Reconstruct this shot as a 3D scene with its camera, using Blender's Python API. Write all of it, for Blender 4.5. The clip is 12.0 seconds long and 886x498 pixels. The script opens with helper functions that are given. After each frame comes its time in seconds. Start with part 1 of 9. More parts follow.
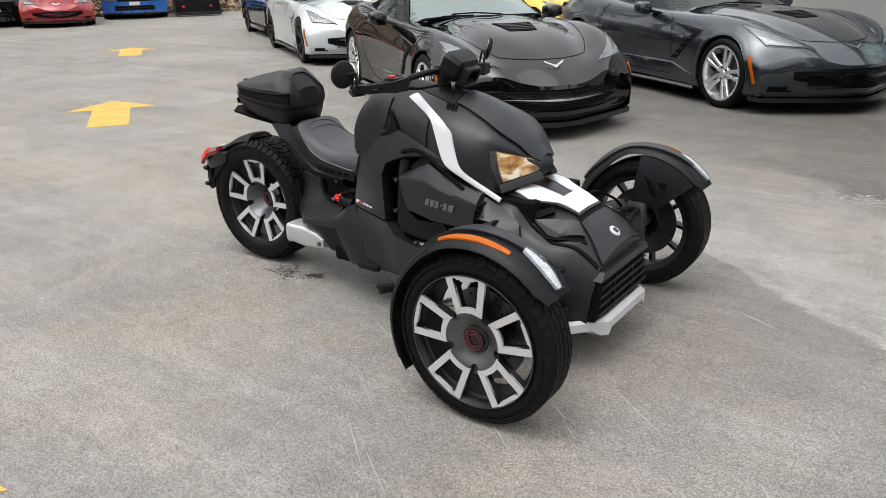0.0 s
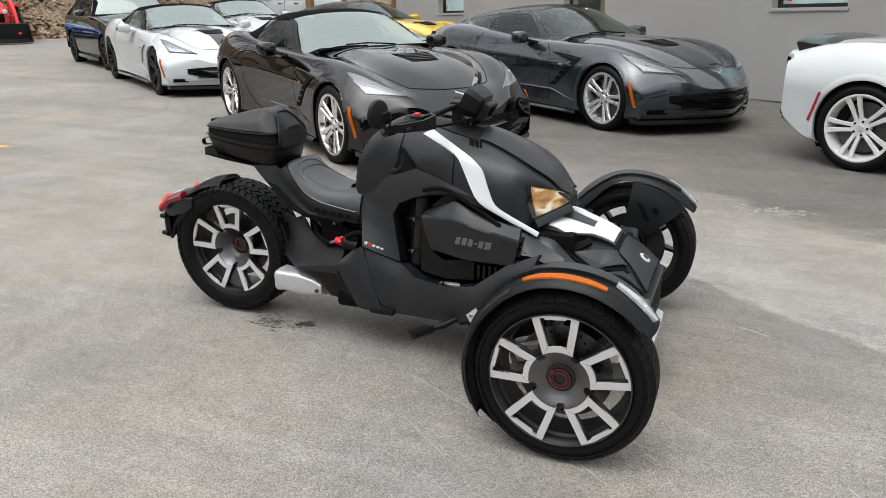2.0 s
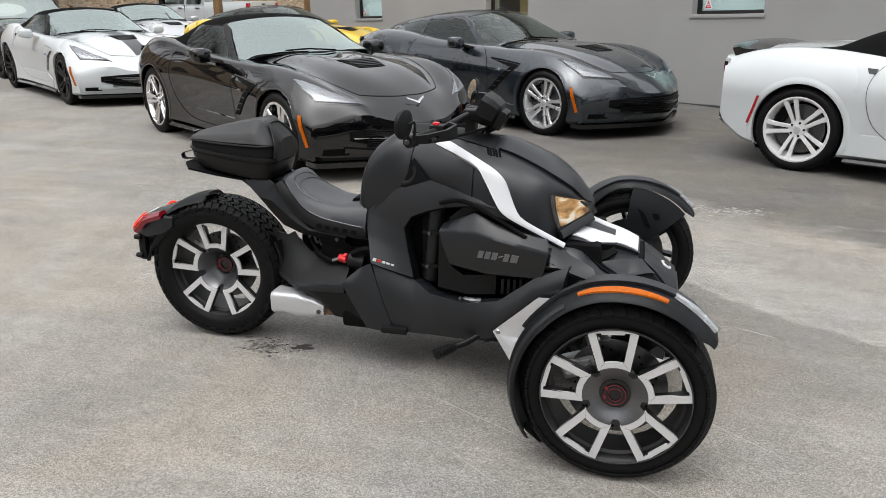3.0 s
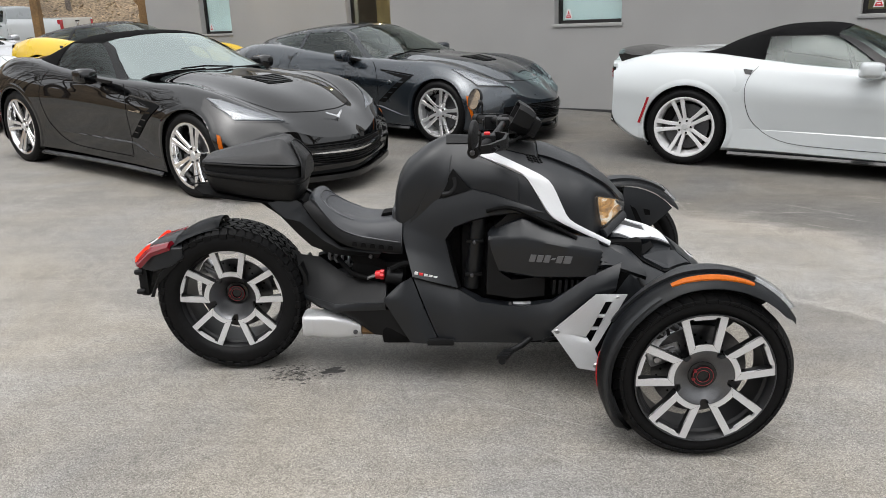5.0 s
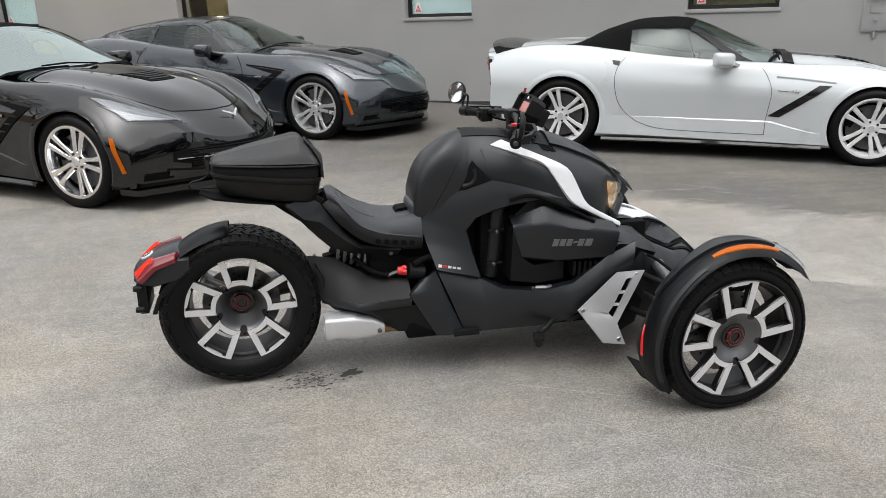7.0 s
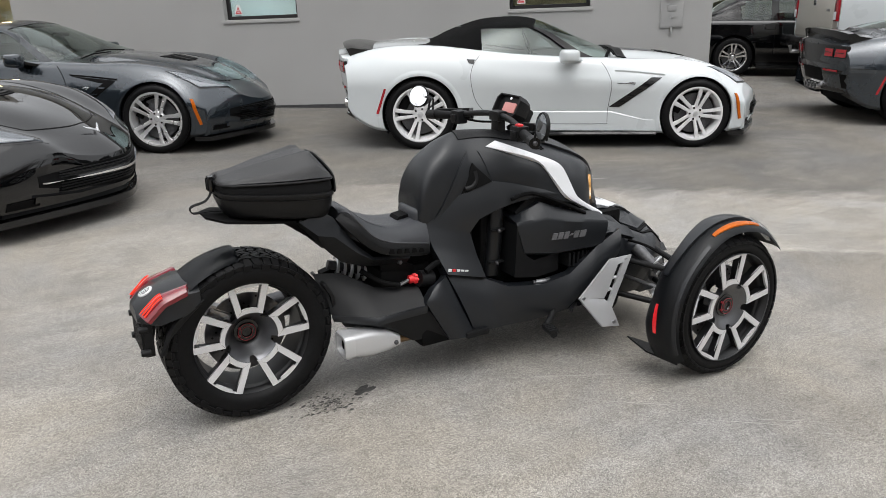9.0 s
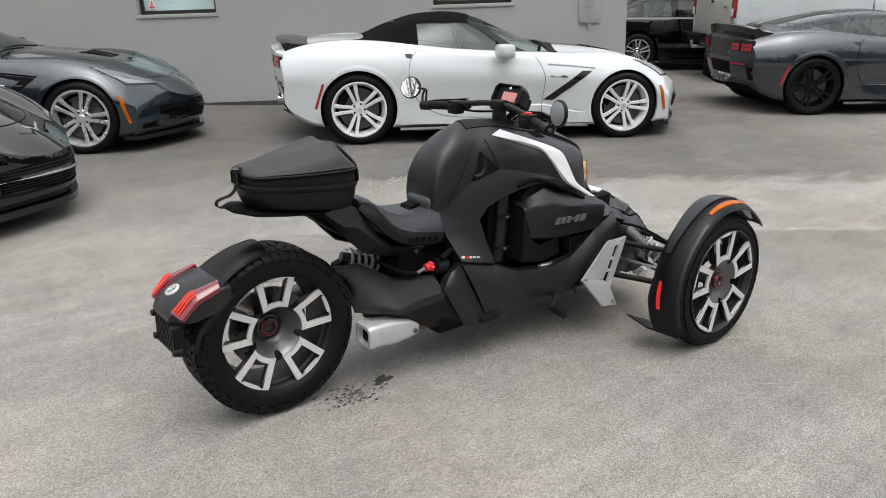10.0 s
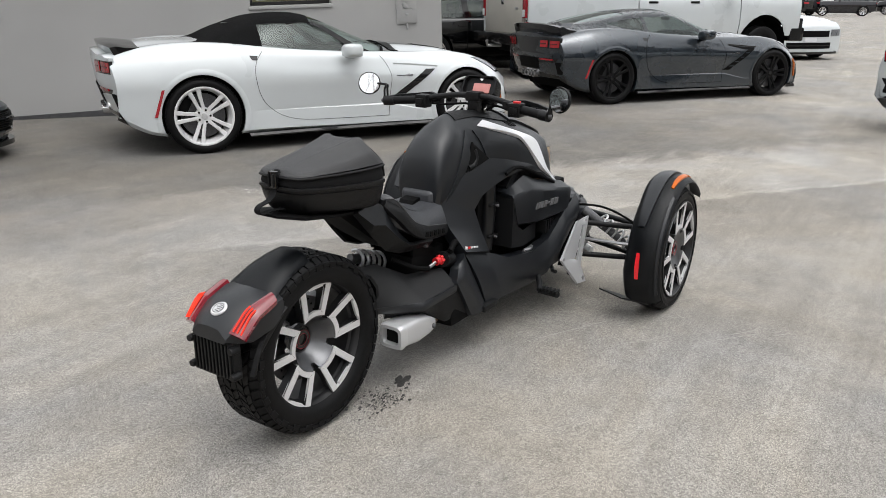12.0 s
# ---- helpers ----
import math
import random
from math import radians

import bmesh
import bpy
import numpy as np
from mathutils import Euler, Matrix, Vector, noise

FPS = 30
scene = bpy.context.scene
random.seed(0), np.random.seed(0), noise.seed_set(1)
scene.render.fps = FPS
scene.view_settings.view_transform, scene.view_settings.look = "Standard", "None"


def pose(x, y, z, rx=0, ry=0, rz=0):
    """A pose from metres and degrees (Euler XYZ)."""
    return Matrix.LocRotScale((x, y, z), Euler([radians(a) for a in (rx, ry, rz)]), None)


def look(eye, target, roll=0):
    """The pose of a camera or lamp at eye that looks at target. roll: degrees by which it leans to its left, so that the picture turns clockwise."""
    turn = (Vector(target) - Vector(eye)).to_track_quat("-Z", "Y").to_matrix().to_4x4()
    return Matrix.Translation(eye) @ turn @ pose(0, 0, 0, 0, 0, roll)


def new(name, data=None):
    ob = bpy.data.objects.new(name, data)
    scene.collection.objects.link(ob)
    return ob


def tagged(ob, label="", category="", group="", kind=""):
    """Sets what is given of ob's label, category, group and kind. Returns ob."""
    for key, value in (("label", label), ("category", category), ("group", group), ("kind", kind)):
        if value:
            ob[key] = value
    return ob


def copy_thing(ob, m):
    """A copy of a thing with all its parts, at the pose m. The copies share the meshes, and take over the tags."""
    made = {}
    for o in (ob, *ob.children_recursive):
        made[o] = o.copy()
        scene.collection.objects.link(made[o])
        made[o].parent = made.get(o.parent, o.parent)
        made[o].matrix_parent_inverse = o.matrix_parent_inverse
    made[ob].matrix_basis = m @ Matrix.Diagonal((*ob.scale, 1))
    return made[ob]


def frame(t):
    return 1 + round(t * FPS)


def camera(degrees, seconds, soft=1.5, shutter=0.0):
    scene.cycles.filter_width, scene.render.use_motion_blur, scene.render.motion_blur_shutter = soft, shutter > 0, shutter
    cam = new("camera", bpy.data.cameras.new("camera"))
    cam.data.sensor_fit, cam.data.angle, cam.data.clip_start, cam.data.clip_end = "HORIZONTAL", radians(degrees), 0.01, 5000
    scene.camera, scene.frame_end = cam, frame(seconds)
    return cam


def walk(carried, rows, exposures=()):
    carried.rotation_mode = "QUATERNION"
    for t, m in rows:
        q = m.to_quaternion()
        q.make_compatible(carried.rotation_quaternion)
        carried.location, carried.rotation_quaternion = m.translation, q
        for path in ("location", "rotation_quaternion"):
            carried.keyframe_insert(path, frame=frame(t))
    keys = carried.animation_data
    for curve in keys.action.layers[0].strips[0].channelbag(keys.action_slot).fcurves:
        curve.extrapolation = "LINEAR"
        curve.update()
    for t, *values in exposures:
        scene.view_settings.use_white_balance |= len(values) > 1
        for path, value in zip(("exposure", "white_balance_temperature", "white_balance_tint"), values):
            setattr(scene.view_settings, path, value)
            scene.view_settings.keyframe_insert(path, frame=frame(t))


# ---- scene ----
cam = camera(60.4, 12.0, soft=0.62)
PATH = [
    (0, (2.878, -2.503, 1.39), (1.783, -0.983, 0.689), -1.3),
    (0.5, (2.707, -2.552, 1.421), (1.684, -0.976, 0.735), -1.0),
    (1, (2.541, -2.624, 1.426), (1.62, -0.98, 0.755), -0.7),
    (1.5, (2.345, -2.752, 1.446), (1.526, -1.05, 0.788), -0.7),
    (2, (2.167, -2.798, 1.433), (1.454, -1.046, 0.785), -0.6),
    (2.5, (1.919, -2.769, 1.432), (1.319, -0.973, 0.79), -0.4),
    (3, (1.724, -2.809, 1.429), (1.244, -0.975, 0.792), -0.2),
    (5, (0.935, -2.945, 1.436), (0.887, -1.041, 0.824), -0.8),
    (5.5, (0.706, -2.993, 1.45), (0.772, -1.092, 0.833), -0.7),
    (6, (0.497, -3.014, 1.437), (0.687, -1.124, 0.811), -0.5),
    (6.5, (0.303, -2.931, 1.435), (0.622, -1.06, 0.805), -0.3),
    (7, (0.114, -2.886, 1.445), (0.562, -1.042, 0.814), -0.2),
    (9, (-0.672, -2.554, 1.464), (0.292, -0.92, 0.83), -0.4),
    (9.5, (-0.907, -2.455, 1.454), (0.167, -0.894, 0.813), -0.2),
    (10, (-1.071, -2.346, 1.444), (0.11, -0.865, 0.803), -0.0),
    (10.5, (-1.2, -2.148, 1.435), (0.09, -0.759, 0.797), 0.3),
    (11, (-1.342, -1.989, 1.426), (0.055, -0.708, 0.788), 0.5),
    (11.5, (-1.565, -1.841, 1.419), (-0.071, -0.672, 0.786), 0.4),
    (12, (-1.68, -1.686, 1.396), (-0.098, -0.636, 0.766), 0.1),
]
walk(cam, [(t, look(eye, target, roll)) for t, eye, target, roll in PATH])
# ---- light ----
world = bpy.data.worlds.new("overcast_sky")
scene.world = world
world.use_nodes = True
wn, wl = world.node_tree.nodes, world.node_tree.links
sky = wn.new("ShaderNodeTexSky")
sky.sky_type, sky.sun_disc = "NISHITA", False
sky.sun_elevation, sky.sun_rotation = radians(72), radians(200)
sky.air_density, sky.dust_density, sky.ozone_density = 1.0, 10.0, 1.0
grey = wn.new("ShaderNodeHueSaturation")
grey.inputs["Saturation"].default_value = 0.10
wl.new(sky.outputs[0], grey.inputs["Color"])
veil = wn.new("ShaderNodeMix")
veil.data_type = "RGBA"
veil.inputs["Factor"].default_value = 0.55
wl.new(grey.outputs[0], veil.inputs[6])
veil.inputs[7].default_value = (7.8, 8.0, 8.3, 1)
wl.new(veil.outputs[2], wn["Background"].inputs["Color"])
wn["Background"].inputs["Strength"].default_value = 0.17
sun = new("sun", bpy.data.lights.new("sun", "SUN"))
sun.data.energy, sun.data.angle, sun.data.color = 0.5, radians(70), (1.0, 0.97, 0.93)
sun.matrix_basis = look((0, 0, 30), (3.3, 9.2, 0))
scene.view_settings.exposure = 0.38


# ---- materials ----
def material(name, color, rough=0.5, metal=0.0, grain=0.0, grain_scale=60.0, bump=0.0, bump_scale=200.0, coat=0.0, spec=0.5,
             blotch=0.0, blotch_scale=3.0, emit=None, emit_strength=0.0):
    """A principled surface with two scales of variation (fine grain and broad blotches) and a fine relief."""
    m = bpy.data.materials.new(name)
    m.use_nodes = True
    n, l = m.node_tree.nodes, m.node_tree.links
    b = n["Principled BSDF"]
    b.inputs["Base Color"].default_value = (*color, 1)
    b.inputs["Roughness"].default_value, b.inputs["Metallic"].default_value = rough, metal
    b.inputs["Coat Weight"].default_value, b.inputs["Coat Roughness"].default_value = coat, 0.015
    b.inputs["Specular IOR Level"].default_value = spec
    tc = n.new("ShaderNodeTexCoord")
    if grain or blotch:
        t1, t2 = n.new("ShaderNodeTexNoise"), n.new("ShaderNodeTexNoise")
        t1.inputs["Scale"].default_value, t1.inputs["Detail"].default_value = grain_scale, 4
        t2.inputs["Scale"].default_value, t2.inputs["Detail"].default_value = blotch_scale, 5
        l.new(tc.outputs["Object"], t1.inputs["Vector"])
        l.new(tc.outputs["Object"], t2.inputs["Vector"])
        m1, m2 = n.new("ShaderNodeMapRange"), n.new("ShaderNodeMapRange")
        for mm, t, k in ((m1, t1, grain), (m2, t2, blotch)):
            mm.inputs["From Min"].default_value, mm.inputs["From Max"].default_value = 0.3, 0.7
            mm.inputs["To Min"].default_value, mm.inputs["To Max"].default_value = 1 - k, 1 + k
            l.new(t.outputs["Fac"], mm.inputs["Value"])
        mul = n.new("ShaderNodeMath")
        mul.operation = "MULTIPLY"
        l.new(m1.outputs[0], mul.inputs[0])
        l.new(m2.outputs[0], mul.inputs[1])
        mix = n.new("ShaderNodeVectorMath")
        mix.operation = "SCALE"
        mix.inputs[0].default_value = color
        l.new(mul.outputs[0], mix.inputs["Scale"])
        l.new(mix.outputs[0], b.inputs["Base Color"])
        r = n.new("ShaderNodeMapRange")
        r.inputs["From Min"].default_value, r.inputs["From Max"].default_value = 0.3, 0.7
        r.inputs["To Min"].default_value, r.inputs["To Max"].default_value = max(0, rough - 0.05), min(1, rough + 0.06)
        l.new(t2.outputs["Fac"], r.inputs["Value"])
        l.new(r.outputs[0], b.inputs["Roughness"])
    if bump:
        tb, bp = n.new("ShaderNodeTexNoise"), n.new("ShaderNodeBump")
        tb.inputs["Scale"].default_value, tb.inputs["Detail"].default_value = bump_scale, 2
        bp.inputs["Strength"].default_value, bp.inputs["Distance"].default_value = bump, 0.002
        l.new(tc.outputs["Object"], tb.inputs["Vector"])
        l.new(tb.outputs["Fac"], bp.inputs["Height"])
        l.new(bp.outputs[0], b.inputs["Normal"])
    if emit:
        b.inputs["Emission Color"].default_value, b.inputs["Emission Strength"].default_value = (*emit, 1), emit_strength
    return m


def glass(name, tint, rough=0.0, clear=0.6, ior=1.6):
    """Thin tinted pane: part clear, with a sharp dielectric gloss."""
    m = bpy.data.materials.new(name)
    m.use_nodes = True
    n, l = m.node_tree.nodes, m.node_tree.links
    n.remove(n["Principled BSDF"])
    tr, gl, mx, fr = (n.new("ShaderNode" + k) for k in ("BsdfTransparent", "BsdfGlossy", "MixShader", "LayerWeight"))
    pw, mr = n.new("ShaderNodeMath"), n.new("ShaderNodeMapRange")
    tr.inputs["Color"].default_value = (*[c * clear for c in tint], 1)
    gl.inputs["Roughness"].default_value = rough
    gl.inputs["Color"].default_value = (*[0.35 + 0.65 * c for c in tint], 1)
    fr.inputs["Blend"].default_value = 0.5
    pw.operation = "POWER"
    pw.inputs[1].default_value = 5.0
    mr.inputs["To Min"].default_value = ((ior - 1) / (ior + 1)) ** 2
    l.new(fr.outputs["Facing"], pw.inputs[0])
    l.new(pw.outputs[0], mr.inputs["Value"])
    l.new(mr.outputs[0], mx.inputs[0])
    l.new(tr.outputs[0], mx.inputs[1])
    l.new(gl.outputs[0], mx.inputs[2])
    l.new(mx.outputs[0], n["Material Output"].inputs["Surface"])
    return m


def asphalt():
    """Worn asphalt: pale aggregate, dark patches, tyre sweeps, a darker strip along the building."""
    m = bpy.data.materials.new("asphalt")
    m.use_nodes = True
    n, l = m.node_tree.nodes, m.node_tree.links
    b = n["Principled BSDF"]
    tc = n.new("ShaderNodeTexCoord")

    def tex(scale, detail=4, rough=0.6, src=None, dist=0.0):
        t = n.new("ShaderNodeTexNoise")
        t.inputs["Scale"].default_value, t.inputs["Detail"].default_value = scale, detail
        t.inputs["Roughness"].default_value, t.inputs["Distortion"].default_value = rough, dist
        l.new(src or tc.outputs["Object"], t.inputs["Vector"])
        return t.outputs["Fac"]

    def ramp(src, a, c, lo, hi):
        r = n.new("ShaderNodeMapRange")
        for k, v in zip(("From Min", "From Max", "To Min", "To Max"), (a, c, lo, hi)):
            r.inputs[k].default_value = v
        l.new(src, r.inputs["Value"])
        return r.outputs[0]

    def op(kind, a, c):
        q = n.new("ShaderNodeMath")
        q.operation = kind
        for i, v in enumerate((a, c)):
            if isinstance(v, (int, float)):
                q.inputs[i].default_value = v
            else:
                l.new(v, q.inputs[i])
        return q.outputs[0]

    vor = n.new("ShaderNodeTexVoronoi")
    vor.inputs["Scale"].default_value = 270
    l.new(tc.outputs["Object"], vor.inputs["Vector"])
    sc = n.new("ShaderNodeSeparateColor")
    l.new(vor.outputs["Color"], sc.inputs[0])
    stones = ramp(sc.outputs[0], 0.0, 1.0, 0.58, 1.42)
    fine = op("MULTIPLY", op("MULTIPLY", stones, ramp(tex(380, 2, 0.7), 0.34, 0.66, 0.50, 1.50)), ramp(tex(95, 3, 0.75), 0.35, 0.65, 0.86, 1.14))
    pit = n.new("ShaderNodeTexVoronoi")
    pit.inputs["Scale"].default_value = 75
    l.new(tc.outputs["Object"], pit.inputs["Vector"])
    fine = op("MULTIPLY", fine, ramp(pit.outputs["Distance"], 0.12, 0.20, 0.52, 1.0))
    mid = op("MULTIPLY", ramp(tex(9, 5, 0.7), 0.3, 0.7, 0.93, 1.07), ramp(tex(2.6, 6, 0.7, None, 0.4), 0.35, 0.65, 0.89, 1.08))
    # small worn hollows that hold dirt
    mid = op("MULTIPLY", mid, ramp(tex(1.7, 7, 0.62, None, 0.9), 0.60, 0.68, 1.0, 0.90))
    broad = ramp(tex(0.55, 5, 0.6, None, 0.6), 0.3, 0.7, 0.84, 1.12)
    # long sweeps along the lane, parallel to the building
    mp = n.new("ShaderNodeMapping")
    mp.inputs["Rotation"].default_value = (0, 0, radians(36))
    mp.inputs["Scale"].default_value = (0.10, 1.9, 1.0)
    l.new(tc.outputs["Object"], mp.inputs["Vector"])
    sweep = ramp(tex(1.3, 6, 0.65, mp.outputs[0], 0.3), 0.35, 0.65, 0.91, 1.08)
    mp3 = n.new("ShaderNodeMapping")
    mp3.inputs["Rotation"].default_value = (0, 0, radians(33))
    mp3.inputs["Scale"].default_value = (0.55, 22.0, 1.0)
    l.new(tc.outputs["Object"], mp3.inputs["Vector"])
    sweep = op("MULTIPLY", sweep, ramp(tex(1.0, 5, 0.7, mp3.outputs[0], 0.2), 0.35, 0.65, 0.94, 1.06))
    # the darker strip: distance from the wall line
    mp4 = n.new("ShaderNodeMapping")
    mp4.inputs["Rotation"].default_value = (0, 0, radians(36.3))
    mp4.inputs["Scale"].default_value = (1.6, 4.5, 1.0)
    l.new(tc.outputs["Object"], mp4.inputs["Vector"])
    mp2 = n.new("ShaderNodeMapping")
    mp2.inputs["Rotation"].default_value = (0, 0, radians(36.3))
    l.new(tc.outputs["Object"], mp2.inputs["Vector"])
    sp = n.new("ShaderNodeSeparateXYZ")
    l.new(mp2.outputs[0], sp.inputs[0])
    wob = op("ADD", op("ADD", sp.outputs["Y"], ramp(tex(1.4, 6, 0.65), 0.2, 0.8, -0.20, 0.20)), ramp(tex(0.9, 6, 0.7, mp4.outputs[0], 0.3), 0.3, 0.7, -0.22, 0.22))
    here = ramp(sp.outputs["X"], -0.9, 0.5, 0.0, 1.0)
    # gradual darkening at low X, a ragged edge further along
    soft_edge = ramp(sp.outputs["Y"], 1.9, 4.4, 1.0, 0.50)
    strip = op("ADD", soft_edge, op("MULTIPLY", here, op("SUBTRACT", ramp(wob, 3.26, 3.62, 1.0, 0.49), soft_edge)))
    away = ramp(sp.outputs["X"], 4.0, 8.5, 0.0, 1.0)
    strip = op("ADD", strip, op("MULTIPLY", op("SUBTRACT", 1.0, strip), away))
    wob2 = op("ADD", sp.outputs["Y"], ramp(tex(2.2, 6, 0.7), 0.2, 0.8, -0.09, 0.09))
    pale = op("MULTIPLY", op("MULTIPLY", ramp(wob2, 2.01, 2.08, 0.76, 1.02), ramp(sp.outputs["Y"], 0.5, 1.8, 1.26, 1.0)), ramp(op("MULTIPLY", ramp(wob2, 1.7, 2.6, 0.0, 1.0), ramp(tex(1.1, 6, 0.7, None, 0.8), 0.48, 0.62, 0.0, 1.0)), 0.0, 1.0, 1.0, 1.16))
    edge = op("MULTIPLY", pale, ramp(op("ABSOLUTE", op("SUBTRACT", wob2, 2.05), 0.0), 0.0, 0.055, 1.26, 1.0))
    edge = op("ADD", 0.98, op("MULTIPLY", here, op("SUBTRACT", edge, 0.98)))
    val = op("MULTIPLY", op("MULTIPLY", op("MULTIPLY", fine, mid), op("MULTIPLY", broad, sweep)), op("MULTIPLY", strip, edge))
    col = n.new("ShaderNodeVectorMath")
    col.operation = "SCALE"
    hue = n.new("ShaderNodeMix")
    hue.data_type = "RGBA"
    hue.inputs[6].default_value, hue.inputs[7].default_value = (0.238, 0.229, 0.216, 1), (0.260, 0.238, 0.206, 1)
    l.new(ramp(tex(0.8, 5, 0.65, None, 0.5), 0.38, 0.62, 0.0, 1.0), hue.inputs["Factor"])
    l.new(hue.outputs[2], col.inputs[0])
    l.new(val, col.inputs["Scale"])
    l.new(col.outputs[0], b.inputs["Base Color"])
    b.inputs["Roughness"].default_value = 0.88
    b.inputs["Specular IOR Level"].default_value = 0.3
    bp = n.new("ShaderNodeBump")
    bp.inputs["Strength"].default_value, bp.inputs["Distance"].default_value = 0.30, 0.004
    l.new(tex(210, 3, 0.7), bp.inputs["Height"])
    l.new(bp.outputs[0], b.inputs["Normal"])
    return m


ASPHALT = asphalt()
POLISHED = material("polished_alloy", (0.80, 0.80, 0.81), 0.26, metal=0.7, blotch=0.04)
RUBBER = material("tyre_rubber", (0.0042, 0.0042, 0.0046), 0.55, spec=0.16, grain=0.25, grain_scale=90, bump=0.25, bump_scale=260, blotch=0.2, blotch_scale=6)
MATTE = material("matte_black_plastic", (0.0085, 0.0098, 0.0120), 0.37, spec=0.46, grain=0.06, grain_scale=400, bump=0.12, bump_scale=900, blotch=0.10, blotch_scale=5)
TEXTURED = material("textured_black_plastic", (0.0048, 0.0050, 0.0056), 0.46, spec=0.24, grain=0.15, grain_scale=300, bump=0.3, bump_scale=700, blotch=0.12, blotch_scale=6)
# near black for dark parts; also paints the shade in gaps and slots
DARK = material("dark_parts_and_gaps", (0.0022, 0.0022, 0.0024), 0.7, spec=0.11, grain=0.2, grain_scale=30, blotch=0.2)
SATIN_GREY = material("dark_grey_satin", (0.075, 0.077, 0.082), 0.33, metal=0.7, grain=0.08, grain_scale=200, blotch=0.1)
MACHINED = material("machined_aluminium", (0.66, 0.66, 0.67), 0.36, metal=0.40, grain=0.08, grain_scale=500, blotch=0.06)
SILVER = material("silver_paint", (0.53, 0.535, 0.545), 0.36, metal=0.45, grain=0.04, grain_scale=400, blotch=0.05)
PALE_SILVER = material("pale_silver_paint", (0.60, 0.605, 0.615), 0.40, metal=0.25, grain=0.04, grain_scale=400, blotch=0.05)
WHITE_PANEL = material("white_painted_plastic", (0.64, 0.65, 0.67), 0.42, grain=0.02, grain_scale=200, blotch=0.03)
STEEL = material("steel", (0.42, 0.42, 0.43), 0.35, metal=1.0, grain=0.1, grain_scale=120, blotch=0.15, blotch_scale=9)
CAST = material("cast_metal", (0.10, 0.10, 0.105), 0.5, metal=0.7, grain=0.2, grain_scale=90, blotch=0.2, blotch_scale=12)
RED = material("red_plastic", (0.62, 0.02, 0.025), 0.4, grain=0.05, grain_scale=200)
CHROME = material("chrome", (0.90, 0.90, 0.91), 0.16, metal=1.0, blotch=0.03)
WHITE_WHEEL = material("white_wheel_paint", (0.62, 0.62, 0.625), 0.3, coat=0.3, blotch=0.04)
BLACK_WHEEL = material("black_wheel_paint", (0.004, 0.004, 0.0045), 0.32, spec=0.16, coat=0.0, blotch=0.1)
PAINT_BLACK = material("black_car_paint", (0.0015, 0.0016, 0.0019), 0.5, spec=0.0, coat=1.0, blotch=0.1, blotch_scale=2)
PAINT_GREY = material("dark_grey_metallic_paint", (0.022, 0.030, 0.039), 0.27, metal=0.55, coat=1.0, grain=0.12, grain_scale=900, blotch=0.05)
PAINT_WHITE = material("white_car_paint", (0.530, 0.560, 0.572), 0.3, coat=1.0, blotch=0.02, blotch_scale=2)
PAINT_SILVER = material("silver_car_paint", (0.5, 0.51, 0.53), 0.3, metal=0.6, coat=1.0, blotch=0.03)
PAINT_YELLOW = material("yellow_car_paint", (0.70, 0.46, 0.015), 0.3, coat=1.0, blotch=0.03)
PAINT_RED = material("red_car_paint", (0.30, 0.014, 0.02), 0.28, metal=0.2, coat=1.0, blotch=0.04)
PAINT_BLUE = material("blue_car_paint", (0.02, 0.13, 0.46), 0.28, metal=0.3, coat=1.0, blotch=0.04)
PAINT_NAVY = material("navy_car_paint", (0.004, 0.0045, 0.007), 0.4, spec=0.1, coat=1.0, blotch=0.05)
SOFT_TOP = material("black_canvas", (0.008, 0.008, 0.0085), 0.85, spec=0.15, grain=0.3, grain_scale=500, bump=0.4, bump_scale=600, blotch=0.15)
WINDSCREEN = glass("windscreen_glass", (0.76, 0.93, 0.89), clear=0.62, ior=4.0)
COUPE_SCREEN = glass("tinted_windscreen", (0.78, 0.88, 0.84), clear=0.6, ior=1.8)
SIDE_GLASS = glass("side_glass", (0.75, 0.85, 0.82), clear=0.42, ior=1.58)
LAMP_GLASS = glass("clear_lens", (0.95, 0.96, 0.97), clear=0.9)
CABIN = material("cabin_trim", (0.016, 0.016, 0.017), 0.7, spec=0.15, grain=0.2, grain_scale=80, blotch=0.2)
LENS_GREY = material("headlamp_bezel", (0.17, 0.18, 0.195), 0.30, metal=0.3, blotch=0.15, blotch_scale=14)
LENS_RED = material("red_lens", (0.34, 0.008, 0.016), 0.15, coat=0.8, grain=0.1, grain_scale=60)
LENS_AMBER = material("amber_lens", (0.42, 0.092, 0.002), 0.3, spec=0.2, coat=0.0, grain=0.12, grain_scale=90)
GLOSS_BLACK = material("gloss_black_trim", (0.005, 0.005, 0.0055), 0.2, spec=0.3, coat=0.5, blotch=0.1)
STUCCO = material("grey_stucco", (0.325, 0.322, 0.315), 0.85, grain=0.05, grain_scale=120, bump=0.5, bump_scale=160, blotch=0.06, blotch_scale=0.9)
YELLOW_LINE = material("yellow_road_paint", (0.56, 0.345, 0.075), 0.8, grain=0.22, grain_scale=70, bump=0.4, bump_scale=200, blotch=0.16, blotch_scale=5)
for paint in (PAINT_BLACK, PAINT_GREY, PAINT_NAVY):
    paint.node_tree.nodes["Principled BSDF"].inputs["Coat IOR"].default_value = 1.62


